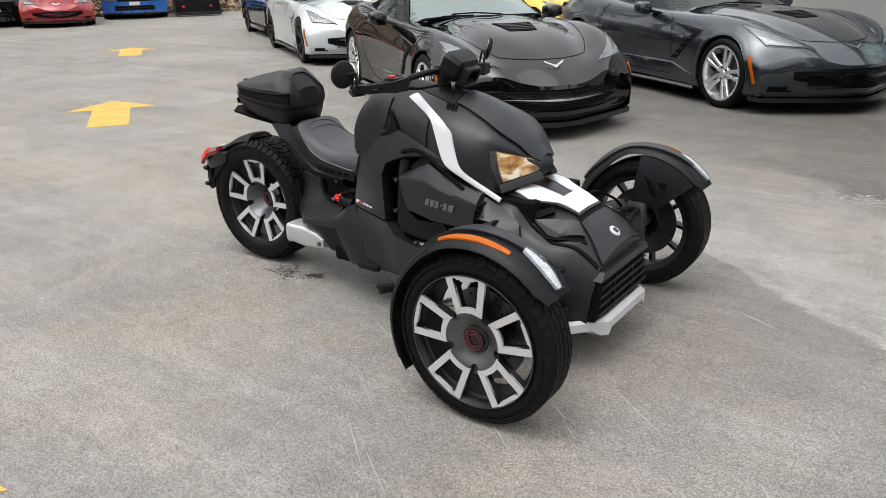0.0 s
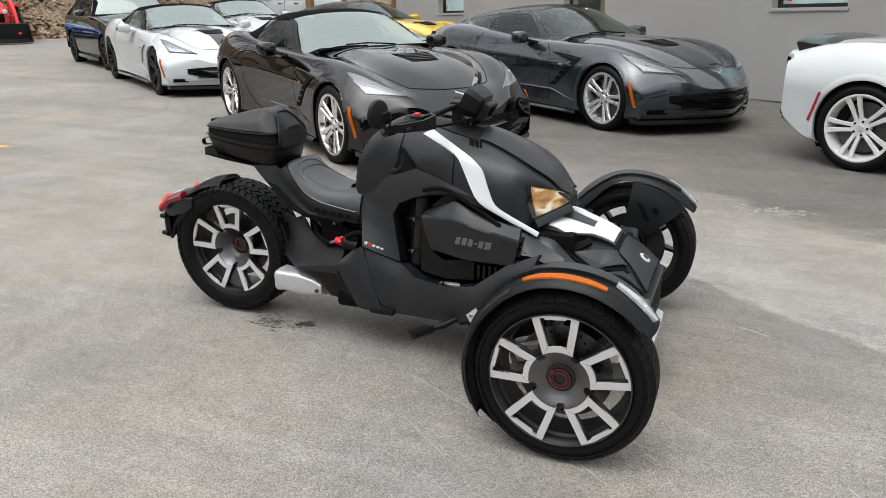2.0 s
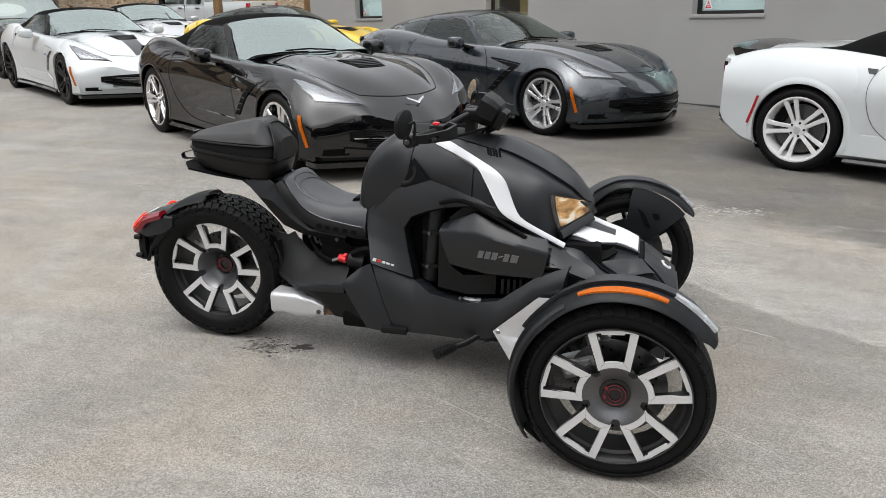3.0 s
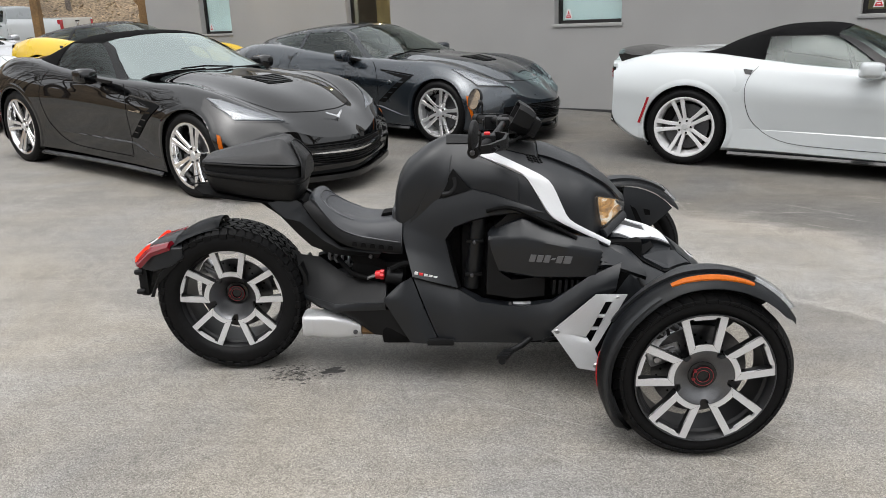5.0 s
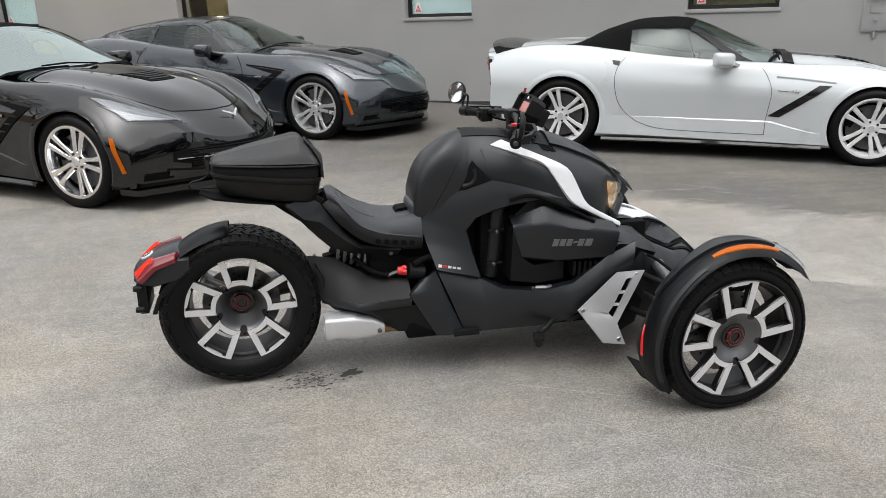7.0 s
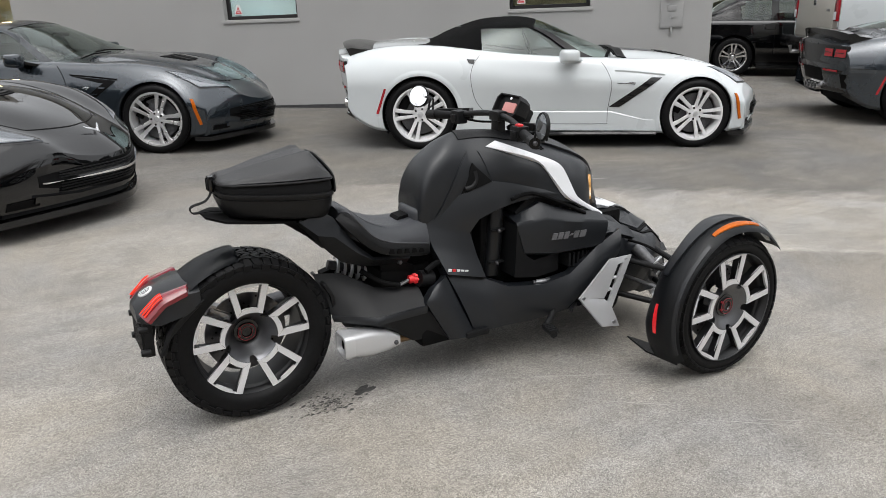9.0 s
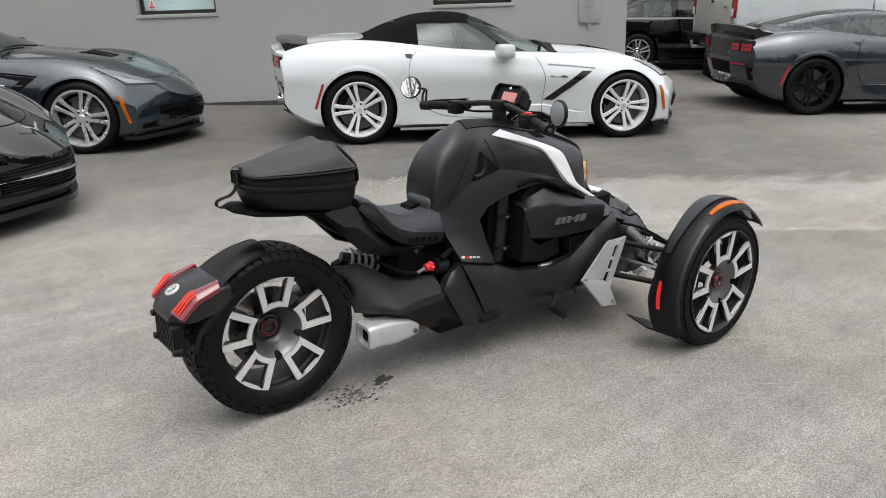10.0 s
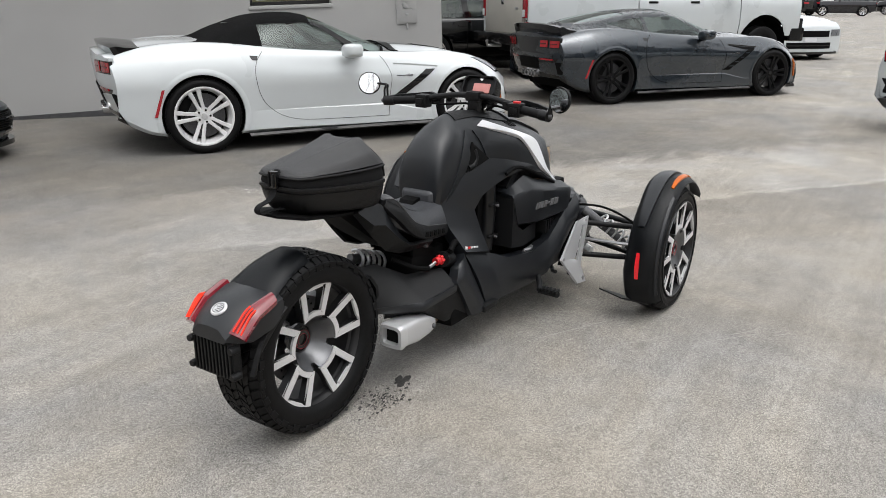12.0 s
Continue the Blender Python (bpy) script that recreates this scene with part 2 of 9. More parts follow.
# ---- mesh helpers ----
def part(name, bm, mat, parent=None, label="", smooth=True, angle=40, at=None):
    """Links a bmesh as one mesh object under a thing or part."""
    bmesh.ops.recalc_face_normals(bm, faces=bm.faces[:])
    me = bpy.data.meshes.new(name)
    bm.to_mesh(me)
    bm.free()
    me.materials.append(mat)
    if smooth:
        me.polygons.foreach_set("use_smooth", [True] * len(me.polygons))
        me.set_sharp_from_angle(angle=radians(angle))
    ob = new(name, me)
    ob.parent = parent
    if at is not None:
        ob.matrix_basis = at
    if label:
        ob["label"] = label
    return ob


def again(ob, parent, m=None, label=""):
    """A part that shares the mesh of another, with its sub-parts."""
    o = ob.copy()
    scene.collection.objects.link(o)
    o.parent = parent
    o.matrix_basis = m if m is not None else ob.matrix_basis
    for c in ob.children:
        again(c, o)
    return o


def curve(*pts):
    """A smooth function through (x, value) points."""
    xs, ys = np.array([p[0] for p in pts], float), np.array([p[1] for p in pts], float)
    d = np.gradient(ys, xs)
    s = np.diff(ys) / np.diff(xs)
    for i in range(1, len(xs) - 1):
        d[i] = 0 if s[i - 1] * s[i] <= 0 else math.copysign(min(abs(d[i]), 3 * min(abs(s[i - 1]), abs(s[i]))), s[i])

    def f(x):
        x = min(max(x, xs[0]), xs[-1])
        i = min(max(int(np.searchsorted(xs, x)) - 1, 0), len(xs) - 2)
        h = xs[i + 1] - xs[i]
        u = (x - xs[i]) / h
        return float((2 * u**3 - 3 * u**2 + 1) * ys[i] + (u**3 - 2 * u**2 + u) * h * d[i] + (-2 * u**3 + 3 * u**2) * ys[i + 1] + (u**3 - u**2) * h * d[i + 1])
    return f


def catmull(pts, n):
    """n points along a smooth line through pts."""
    P = [Vector(p) for p in pts]
    k = len(P) - 1
    out = []
    for j in range(n):
        s = j / (n - 1) * k
        i = min(int(s), k - 1)
        u = s - i
        a, b, c, d = P[max(i - 1, 0)], P[i], P[i + 1], P[min(i + 2, k)]
        out.append(0.5 * ((2 * b) + (c - a) * u + (2 * a - 5 * b + 4 * c - d) * u * u + (3 * b - a - 3 * c + d) * u**3))
    return out


def linspace(a, b, n):
    return [a + (b - a) * i / (n - 1) for i in range(n)]


def grid(f, us, vs, bm=None, loop=False):
    """A sheet of quads through f(u, v)."""
    bm = bm or bmesh.new()
    rows = [[bm.verts.new(f(u, v)) for v in vs] for u in us]
    for a, b in zip(rows, rows[1:]):
        m = len(a)
        for j in range(m if loop else m - 1):
            bm.faces.new((a[j], a[(j + 1) % m], b[(j + 1) % m], b[j]))
    return bm


def loft(rings, bm=None, closed=True, cap=True):
    """A skin over rings of equal length."""
    bm = bm or bmesh.new()
    rows = [[bm.verts.new(p) for p in r] for r in rings]
    for a, b in zip(rows, rows[1:]):
        m = len(a)
        for j in range(m if closed else m - 1):
            bm.faces.new((a[j], a[(j + 1) % m], b[(j + 1) % m], b[j]))
    if cap and closed:
        bm.faces.new(rows[0][::-1])
        bm.faces.new(rows[-1])
    return bm


def tube(pts, r, n=10, bm=None, smooth=0):
    """A round bar along points; r is a number or a list."""
    P = catmull(pts, smooth) if smooth else [Vector(p) for p in pts]
    rs = r if isinstance(r, (list, tuple)) else [r] * len(P)
    if len(rs) != len(P):
        rs = [float(v) for v in np.interp(np.linspace(0, 1, len(P)), np.linspace(0, 1, len(rs)), rs)]
    rings = []
    up = None
    for i, p in enumerate(P):
        t = (P[min(i + 1, len(P) - 1)] - P[max(i - 1, 0)]).normalized()
        if up is None:
            up = t.orthogonal().normalized()
        up = (up - t * up.dot(t)).normalized()
        side = t.cross(up)
        rings.append([p + rs[i] * (math.cos(a) * up + math.sin(a) * side) for a in (2 * math.pi * k / n for k in range(n))])
    return loft(rings, bm)


def lathe(profile, n=48, bm=None, axis="y", at=(0, 0, 0), closed=False):
    """Turns a profile of (radius, along-axis) points about the y (or x, z) axis."""
    bm = bm or bmesh.new()
    rows = []
    for k in range(n):
        a = 2 * math.pi * k / n
        c, s = math.cos(a), math.sin(a)
        row = []
        for r, y in profile:
            p = {"y": (r * c, y, r * s), "x": (y, r * c, r * s), "z": (r * c, r * s, y)}[axis]
            row.append(bm.verts.new(Vector(p) + Vector(at)))
        rows.append(row)
    m = len(profile)
    for k in range(n):
        a, b = rows[k], rows[(k + 1) % n]
        for j in range(m if closed else m - 1):
            bm.faces.new((a[j], a[(j + 1) % m], b[(j + 1) % m], b[j]))
    return bm


def box(x0, x1, y0, y1, z0, z1, bevel=0.0, bm=None, seg=2):
    """A block with rounded edges."""
    own = bmesh.new()
    v = [own.verts.new((x, y, z)) for x in (x0, x1) for y in (y0, y1) for z in (z0, z1)]
    for f in ((0, 1, 3, 2), (4, 6, 7, 5), (0, 4, 5, 1), (2, 3, 7, 6), (0, 2, 6, 4), (1, 5, 7, 3)):
        own.faces.new([v[i] for i in f])
    if bevel:
        bmesh.ops.bevel(own, geom=own.edges[:], offset=bevel, segments=seg, affect="EDGES", profile=0.6)
    return merge(own, bm)


def merge(own, bm):
    """Adds one bmesh to another."""
    if bm is None:
        return own
    me = bpy.data.meshes.new("join")
    own.to_mesh(me)
    own.free()
    bm.from_mesh(me)
    bpy.data.meshes.remove(me)
    return bm


def moved(bm, m):
    bmesh.ops.transform(bm, matrix=m, verts=bm.verts[:])
    return bm


def slab(outline, front, back, bevel=0.006, bm=None, seg=2, sub=0):
    """A panel: outline of (x, z) points, between two sheets y = front(x, z) and y = back(x, z)."""
    own = bmesh.new()
    f = [own.verts.new((x, front(x, z), z)) for x, z in outline]
    b = [own.verts.new((x, back(x, z), z)) for x, z in outline]
    m = len(outline)
    own.faces.new(f)
    own.faces.new(b[::-1])
    for i in range(m):
        own.faces.new((f[i], b[i], b[(i + 1) % m], f[(i + 1) % m]))
    if sub:
        bmesh.ops.triangulate(own, faces=own.faces[:2])
    if bevel:
        bmesh.ops.bevel(own, geom=[e for e in own.edges if len(e.link_faces) == 2 and e.calc_face_angle(0) > 0.5], offset=bevel, segments=seg, affect="EDGES", profile=0.6)
    return merge(own, bm)


def on_surface(f, corners, off=0.006, nu=8, nv=5, thick=0.012):
    """A raised patch on the surface f between four (u, v) corners."""
    (a0, b0), (a1, b1), (a2, b2), (a3, b3) = corners

    def pt(s, t, o):
        u = (a0 * (1 - s) + a1 * s) * (1 - t) + (a3 * (1 - s) + a2 * s) * t
        v = (b0 * (1 - s) + b1 * s) * (1 - t) + (b3 * (1 - s) + b2 * s) * t
        e = 0.004
        p = f(u, v)
        n = (f(u + e, v) - f(u - e, v)).cross(f(u, v + e) - f(u, v - e))
        n = n.normalized() if n.length > 1e-9 else Vector((0, 0, 1))
        if n.dot(p - Vector((u, 0, 0.4))) < 0:
            n = -n
        return p + n * o
    bm = bmesh.new()
    ss, tt = linspace(0, 1, nu), linspace(0, 1, nv)
    top = [[bm.verts.new(pt(s, t, off)) for t in tt] for s in ss]
    for a, b in zip(top, top[1:]):
        for j in range(nv - 1):
            bm.faces.new((a[j], a[j + 1], b[j + 1], b[j]))
    rim = [(s, 0) for s in ss] + [(1, t) for t in tt[1:]] + [(s, 1) for s in ss[::-1][1:]] + [(0, t) for t in tt[::-1][1:-1]]
    idx = [(i, 0) for i in range(nu)] + [(nu - 1, j) for j in range(1, nv)] + [(i, nv - 1) for i in range(nu - 2, -1, -1)] + [(0, j) for j in range(nv - 2, 0, -1)]
    low = [bm.verts.new(pt(s, t, off - thick)) for s, t in rim]
    for k in range(len(rim)):
        i, j = idx[k], idx[(k + 1) % len(rim)]
        bm.faces.new((top[i[0]][i[1]], top[j[0]][j[1]], low[(k + 1) % len(rim)], low[k]))
    return bm


def mirror_y(bm):
    bmesh.ops.scale(bm, vec=(1, -1, 1), verts=bm.verts[:])
    bmesh.ops.reverse_faces(bm, faces=bm.faces[:])
    return bm


def thing(name, m, label, category, group="", kind=""):
    e = new(name)
    e.empty_display_size = 0.1
    e.matrix_basis = m
    return tagged(e, label, category, group, kind)


# ---- ground ----
def make_ground():
    def z(x, y):
        return 0.0
    xs = [-260, -60, -30, -12, -4, 0, 4, 12, 30, 60, 300]
    bm = grid(lambda x, y: (x, y, z(x, y)), xs, xs)
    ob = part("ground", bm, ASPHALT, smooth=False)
    tagged(ob, "worn pale grey asphalt of a car park with darker strip", "ground", kind="structure")


make_ground()
# ---- three-wheeler ----


def warm_reflector():
    """Facetted lamp reflector: pale to amber streaks, lit by its bulb."""
    m = material("warm_lit_reflector", (0.6, 0.4, 0.2), 0.25, metal=0.7)
    n, l = m.node_tree.nodes, m.node_tree.links
    b = n["Principled BSDF"]
    tc, mp, t, r = (n.new("ShaderNode" + k) for k in ("TexCoord", "Mapping", "TexNoise", "ValToRGB"))
    mp.inputs["Rotation"].default_value, mp.inputs["Scale"].default_value = (0.3, 0.7, 0.2), (9, 14, 34)
    t.inputs["Scale"].default_value, t.inputs["Detail"].default_value, t.inputs["Distortion"].default_value = 1.0, 3, 0.8
    e = r.color_ramp.elements
    e[0].position, e[0].color = 0.30, (0.22, 0.11, 0.045, 1)
    e[1].position, e[1].color = 0.62, (1.0, 0.92, 0.78, 1)
    k = e.new(0.52)
    k.color = (0.75, 0.42, 0.15, 1)
    l.new(tc.outputs["Object"], mp.inputs["Vector"])
    l.new(mp.outputs[0], t.inputs["Vector"])
    l.new(t.outputs["Fac"], r.inputs["Fac"])
    l.new(r.outputs[0], b.inputs["Base Color"])
    l.new(r.outputs[0], b.inputs["Emission Color"])
    b.inputs["Emission Strength"].default_value = 0.50
    return m


LAMP_WARM = warm_reflector()
LENS_LIT = material("lit_red_lens", (0.13, 0.003, 0.010), 0.16, coat=0.7, grain=0.15, grain_scale=70, emit=(1.0, 0.01, 0.03), emit_strength=0.035)
SATIN_BLACK = material("satin_black_plastic", (0.007, 0.0075, 0.0085), 0.36, spec=0.35, grain=0.06, grain_scale=300, blotch=0.08, blotch_scale=5)
# the reflector carries a faint added glow of its own, without any bulb
LENS_BRIGHT = material("glowing_red_reflector", (0.75, 0.02, 0.03), 0.25, coat=0.4, grain=0.1, grain_scale=120, emit=(1.0, 0.04, 0.03), emit_strength=0.05)
LAMP_LIT = material("lit_red_tube", (0.2, 0.004, 0.004), 0.5, spec=0.1, emit=(1.0, 0.05, 0.02), emit_strength=0.85)
SCREEN = material("lit_display", (0.36, 0.14, 0.13), 0.3, grain=0.05, grain_scale=40, emit=(1.0, 0.46, 0.40), emit_strength=0.15)
MIRROR = material("mirror_glass", (0.85, 0.86, 0.87), 0.02, metal=1.0)
SEAT = material("seat_vinyl", (0.036, 0.038, 0.043), 0.44, grain=0.12, grain_scale=300, bump=0.3, bump_scale=500, blotch=0.12, blotch_scale=7)
LID = material("grey_case_fabric", (0.020, 0.020, 0.021), 0.52, grain=0.15, grain_scale=500, bump=0.4, bump_scale=800, blotch=0.14, blotch_scale=9)
FABRIC = material("moulded_case_fabric", (0.0045, 0.0045, 0.005), 0.46, spec=0.3, grain=0.15, grain_scale=500, bump=0.4, bump_scale=800, blotch=0.12, blotch_scale=8)
LETTER = material("grey_print", (0.10, 0.10, 0.105), 0.5, blotch=0.05)
WHITE_PRINT = material("white_print", (0.7, 0.7, 0.7), 0.5, blotch=0.05)
RED_RING = material("red_enamel", (0.20, 0.008, 0.014), 0.4, grain=0.1, grain_scale=100)


LAMP_WHITE = material("pale_lamp_reflector", (0.72, 0.74, 0.76), 0.22, metal=0.35, grain=0.15, grain_scale=140, blotch=0.2, blotch_scale=40)
RIM_DARK = material("dark_rim_paint", (0.010, 0.010, 0.011), 0.44, metal=0.15, grain=0.1, grain_scale=200, blotch=0.12)
DOME = material("brushed_grey_metal", (0.150, 0.152, 0.158), 0.36, metal=0.85, grain=0.10, grain_scale=260, blotch=0.10, blotch_scale=12)
DISC = material("brake_disc_steel", (0.10, 0.10, 0.105), 0.38, metal=1.0, grain=0.15, grain_scale=90, blotch=0.15, blotch_scale=14)


def resample(pts, n, smooth=False):
    """n points evenly along a line through pts."""
    P = [Vector(p) for p in (catmull(pts, 12 * len(pts)) if smooth else pts)]
    d = [0.0]
    for a, b in zip(P, P[1:]):
        d.append(d[-1] + (b - a).length)
    out = []
    for k in range(n):
        s = d[-1] * k / (n - 1)
        i = 0
        while i < len(P) - 2 and d[i + 1] < s:
            i += 1
        u = (s - d[i]) / max(d[i + 1] - d[i], 1e-9)
        out.append(P[i].lerp(P[i + 1], u))
    return out


def ribbon(A, B, side=-1, na=26, nb=7, bulge=0.01, thick=0.014, smooth=False, lift=0.0, key=False):
    """A moulded panel between two edge lines, bulging outward. side: -1 right of the vehicle, 1 its mirror on the left. key: points of both lines meet one by one."""
    if key:
        n = max(2, na // max(len(A) - 1, 1))
        a, b = [], []
        for k in range(len(A) - 1):
            for j in range(n):
                a.append(Vector(A[k]).lerp(Vector(A[k + 1]), j / n))
                b.append(Vector(B[k]).lerp(Vector(B[k + 1]), j / n))
        a.append(Vector(A[-1]))
        b.append(Vector(B[-1]))
    else:
        a, b = resample(A, na, smooth), resample(B, na, smooth)
    bm = bmesh.new()

    def sheet(o):
        rows = []
        for i, (p, q) in enumerate(zip(a, b)):
            t1 = (a[min(i + 1, len(a) - 1)] - a[max(i - 1, 0)]) + (b[min(i + 1, len(a) - 1)] - b[max(i - 1, 0)])
            nrm = t1.cross(q - p)
            nrm = nrm.normalized() if nrm.length > 1e-9 else Vector((0, -1, 0))
            if nrm.y > 0:
                nrm = -nrm
            row = []
            for j in range(nb):
                t = j / (nb - 1)
                v = p.lerp(q, t) + nrm * (bulge * math.sin(math.pi * t) + lift - o)
                row.append(bm.verts.new((v.x, v.y * -side, v.z)))
            rows.append(row)
        return rows
    f, k = sheet(0.0), sheet(thick)
    m, n = len(f), nb
    for i in range(m - 1):
        for j in range(n - 1):
            bm.faces.new((f[i][j], f[i][j + 1], f[i + 1][j + 1], f[i + 1][j]))
            bm.faces.new((k[i][j], k[i + 1][j], k[i + 1][j + 1], k[i][j + 1]))
    for i in range(m - 1):
        bm.faces.new((f[i][0], f[i + 1][0], k[i + 1][0], k[i][0]))
        bm.faces.new((f[i][-1], k[i][-1], k[i + 1][-1], f[i + 1][-1]))
    for j in range(n - 1):
        bm.faces.new((f[0][j], k[0][j], k[0][j + 1], f[0][j + 1]))
        bm.faces.new((f[-1][j], f[-1][j + 1], k[-1][j + 1], k[-1][j]))
    return bm


def sided(bm, s):
    """Built for the right side; s = 1 mirrors it to the left."""
    return mirror_y(bm) if s > 0 else bm


def rivet(p, r=0.008, d=0.006, bm=None, axis="y"):
    return lathe([(0.0, -d), (r * 0.7, -d), (r, -d * 0.4), (r, d)], 12, bm, axis=axis, at=p)


def bolt_head(p, r=0.009, parent=None, mat=None, axis="y", s=-1):
    return part("screw", sided(rivet(p, r, 0.006, None, axis), s), mat or STEEL, parent)


def trike_wheel(parent, at, r, half, rim_r, face, hub_y, turn, rear):
    """A wheel with a treaded tyre and a rim of five machined U-shaped spokes. face and hub_y: depth of spokes and cap from the middle."""
    w = part("wheel", lathe([(0.030, hub_y + 0.02), (0.030, half * 0.6), (0.0, half * 0.6)], 18), CAST, parent, at=at)
    b = r - 0.008
    prof = [(rim_r - 0.004, -half * 0.78), (rim_r + 0.006, -half * 0.93), (rim_r + 0.022, -half * 0.99), (b - 0.035, -half), (b - 0.015, -half * 0.93), (b, -half * 0.72), (b, half * 0.72),
            (b - 0.015, half * 0.93), (b - 0.035, half), (rim_r + 0.022, half * 0.99), (rim_r + 0.006, half * 0.93), (rim_r - 0.004, half * 0.78)]
    tyre = part("tyre", lathe(prof, 96), RUBBER, w, "black tyre with a deep block tread" if rear else "black tyre with grooved tread")
    # tread blocks
    tread = bmesh.new()
    rows = ([(-0.95, -0.72), (-0.68, -0.44), (-0.40, -0.16), (-0.12, 0.12), (0.16, 0.40), (0.44, 0.68), (0.72, 0.95)] if rear else [(-0.94, -0.66), (-0.62, -0.36), (-0.31, -0.03), (0.03, 0.31), (0.36, 0.62), (0.66, 0.94)])
    count = 54 if rear else 46
    for i, (y0, y1) in enumerate(rows):
        for k in range(count):
            a0 = 2 * math.pi * (k + (0.5 if i % 2 else 0.0)) / count
            da = 2 * math.pi / count * (0.80 if rear else 0.92)
            skew = (0.02, 0.07, -0.06, 0.06, -0.06, 0.07, -0.02)[i] if rear else (0.05 if i < 3 else -0.05)

            def rr(y):
                e = max(0.0, abs(y) - 0.66) / 0.30
                return r - 0.020 * e * e
            ring = []
            for aa, yy in ((a0, y0), (a0 + skew, y1), (a0 + da * (0.75 if rear and k % 2 else 1) + skew, y1), (a0 + da, y0)):
                ring.append((aa, yy))
            top = [tread.verts.new((rr(y) * math.cos(a), y * half, rr(y) * math.sin(a))) for a, y in ring]
            low = [tread.verts.new(((rr(y) - 0.014) * math.cos(a), y * half, (rr(y) - 0.014) * math.sin(a))) for a, y in ring]
            tread.faces.new(top)
            for q in range(4):
                tread.faces.new((top[q], low[q], low[(q + 1) % 4], top[(q + 1) % 4]))
    tagged(part("tread_block", tread, RUBBER, tyre, smooth=False), kind="stuff")
    # raised bars on the sidewall
    lug = bmesh.new()
    n = 54 if rear else 46
    for k in range(n):
        a = 2 * math.pi * (k + 0.43) / n
        wide = math.pi * b / n * 0.88
        deep = (0.022 if k % 2 else 0.030) if rear else 0.020
        own = box(b - deep, b - 0.010, -half - 0.0012, -half * 0.9, -wide, wide, 0.0012, None, 1)
        merge(moved(own, Matrix.Rotation(a, 4, "Y")), lug)
    tagged(part("sidewall_lug", lug, RUBBER, tyre), kind="stuff")
    # rim barrel

    R0, R1 = 0.097, 0.115
    sink = 0.17 * (hub_y - face)

    def fy(R):
        """Depth of the spoke faces at this radius: nearly flat, sinking a little towards the middle."""
        return face - 0.002 + sink * min(max((rim_r - R) / (rim_r - R0), 0), 1)

    def polar(R, T):
        """The point at this radius, T to the side of the spoke's middle line."""
        return Vector((math.sqrt(R * R - T * T), fy(R), T))
    rim = lathe([(rim_r + 0.003, -half * 0.86), (rim_r + 0.001, face - 0.003), (rim_r - 0.003, face + 0.006), (rim_r - 0.009, face + 0.014), (rim_r - 0.011, face + 0.030), (rim_r - 0.020, face + 0.036), (rim_r - 0.024, 0.0), (rim_r - 0.024, half * 0.7), (rim_r, half * 0.9)], 80)
    for k in range(5):
        a = turn + 2 * math.pi * k / 5
        # dark fins that carry each machined face
        for s in (-1, 1):
            own = bmesh.new()
            st = [(polar(R, s * T) + Vector((0, 0.003, 0)), h, d) for R, T, h, d in ((R0, 0.039, 0.0105, 0.034), (rim_r * 0.75, 0.050, 0.0120, 0.036), (rim_r - 0.003, 0.0605, 0.0130, 0.040))]
            loft([[p + Vector((0, c, q)) for c, q in ((0, -h), (0, h), (d, h * 0.6), (d, -h * 0.6))] for p, h, d in st], own)
            merge(moved(own, Matrix.Rotation(-a, 4, "Y")), rim)
    part("rim", rim, RIM_DARK, w, "dark satin rim", angle=35)
    part("rim_lip", lathe([(rim_r + 0.002 + 0.0022 * math.cos(t), face - 0.004 + 0.0020 * math.sin(t)) for t in linspace(0, 2 * math.pi, 9)[:-1]], 80, closed=True), SATIN_GREY, w, "thin bright rim edge")
    # funnel from the spokes down to the cap, notched between the spokes
    own = bmesh.new()
    fall = [(0.0, 0.0), (0.08, 0.040), (0.30, 0.26), (0.60, 0.62), (0.85, 0.90), (1.0, 1.0)]
    rings = []
    for q in range(150):
        a = 2 * math.pi * q / 150
        off = abs(((a / (2 * math.pi / 5)) % 1.0) - 0.5) * (2 * math.pi / 5) * R0
        reach = R0 - 0.001 if off > 0.0165 else (0.079 if off < 0.011 else 0.079 + (R0 - 0.080) * (off - 0.011) / 0.0055)
        col = []
        for u, _ in fall:
            R = reach + (0.047 - reach) * u
            e = fy(R0) + 0.001
            col.append(Vector((R * math.cos(a), e + (hub_y - e) * np.interp((R0 - R) / (R0 - 0.047), [p for p, _ in fall], [p for _, p in fall]), R * math.sin(a))))
        rings.append([col[0] + Vector((-0.004 * math.cos(a), 0.030, -0.004 * math.sin(a)))] + col + [Vector((0.046 * math.cos(a), hub_y + 0.02, 0.046 * math.sin(a)))])
    loft(rings + [rings[0]], own, closed=False, cap=False)
    part("wheel_centre", own, DOME, w, "brushed grey wheel centre", angle=45, at=Matrix.Rotation(-turn, 4, "Y"))
    # machined faces: two bars joined by an arc at the middle and a narrow stepped band at the rim
    for k in range(5):
        a = turn + 2 * math.pi * k / 5
        m = Matrix.Rotation(-a, 4, "Y")
        if k:
            again(first, w, m)
            continue
        own = bmesh.new()
        strips = []
        for s in (-1, 1):
            strips.append([(polar(R0 + (rim_r - R0) * t, s * (0.046 + 0.027 * t)), polar(R1 + (rim_r - R1) * t, s * (0.029 + 0.021 * t))) for t in linspace(0, 1, 7)])
        strips.append([(polar(R0, T), polar(R1, T * 0.6)) for T in linspace(-0.046, 0.046, 13)])
        band = [(-0.049, 0.007), (-0.036, 0.007), (-0.032, 0.013), (0.032, 0.013), (0.036, 0.007), (0.049, 0.007)]
        strips.append([(polar(rim_r, T), polar(rim_r - e, T)) for T, e in band])
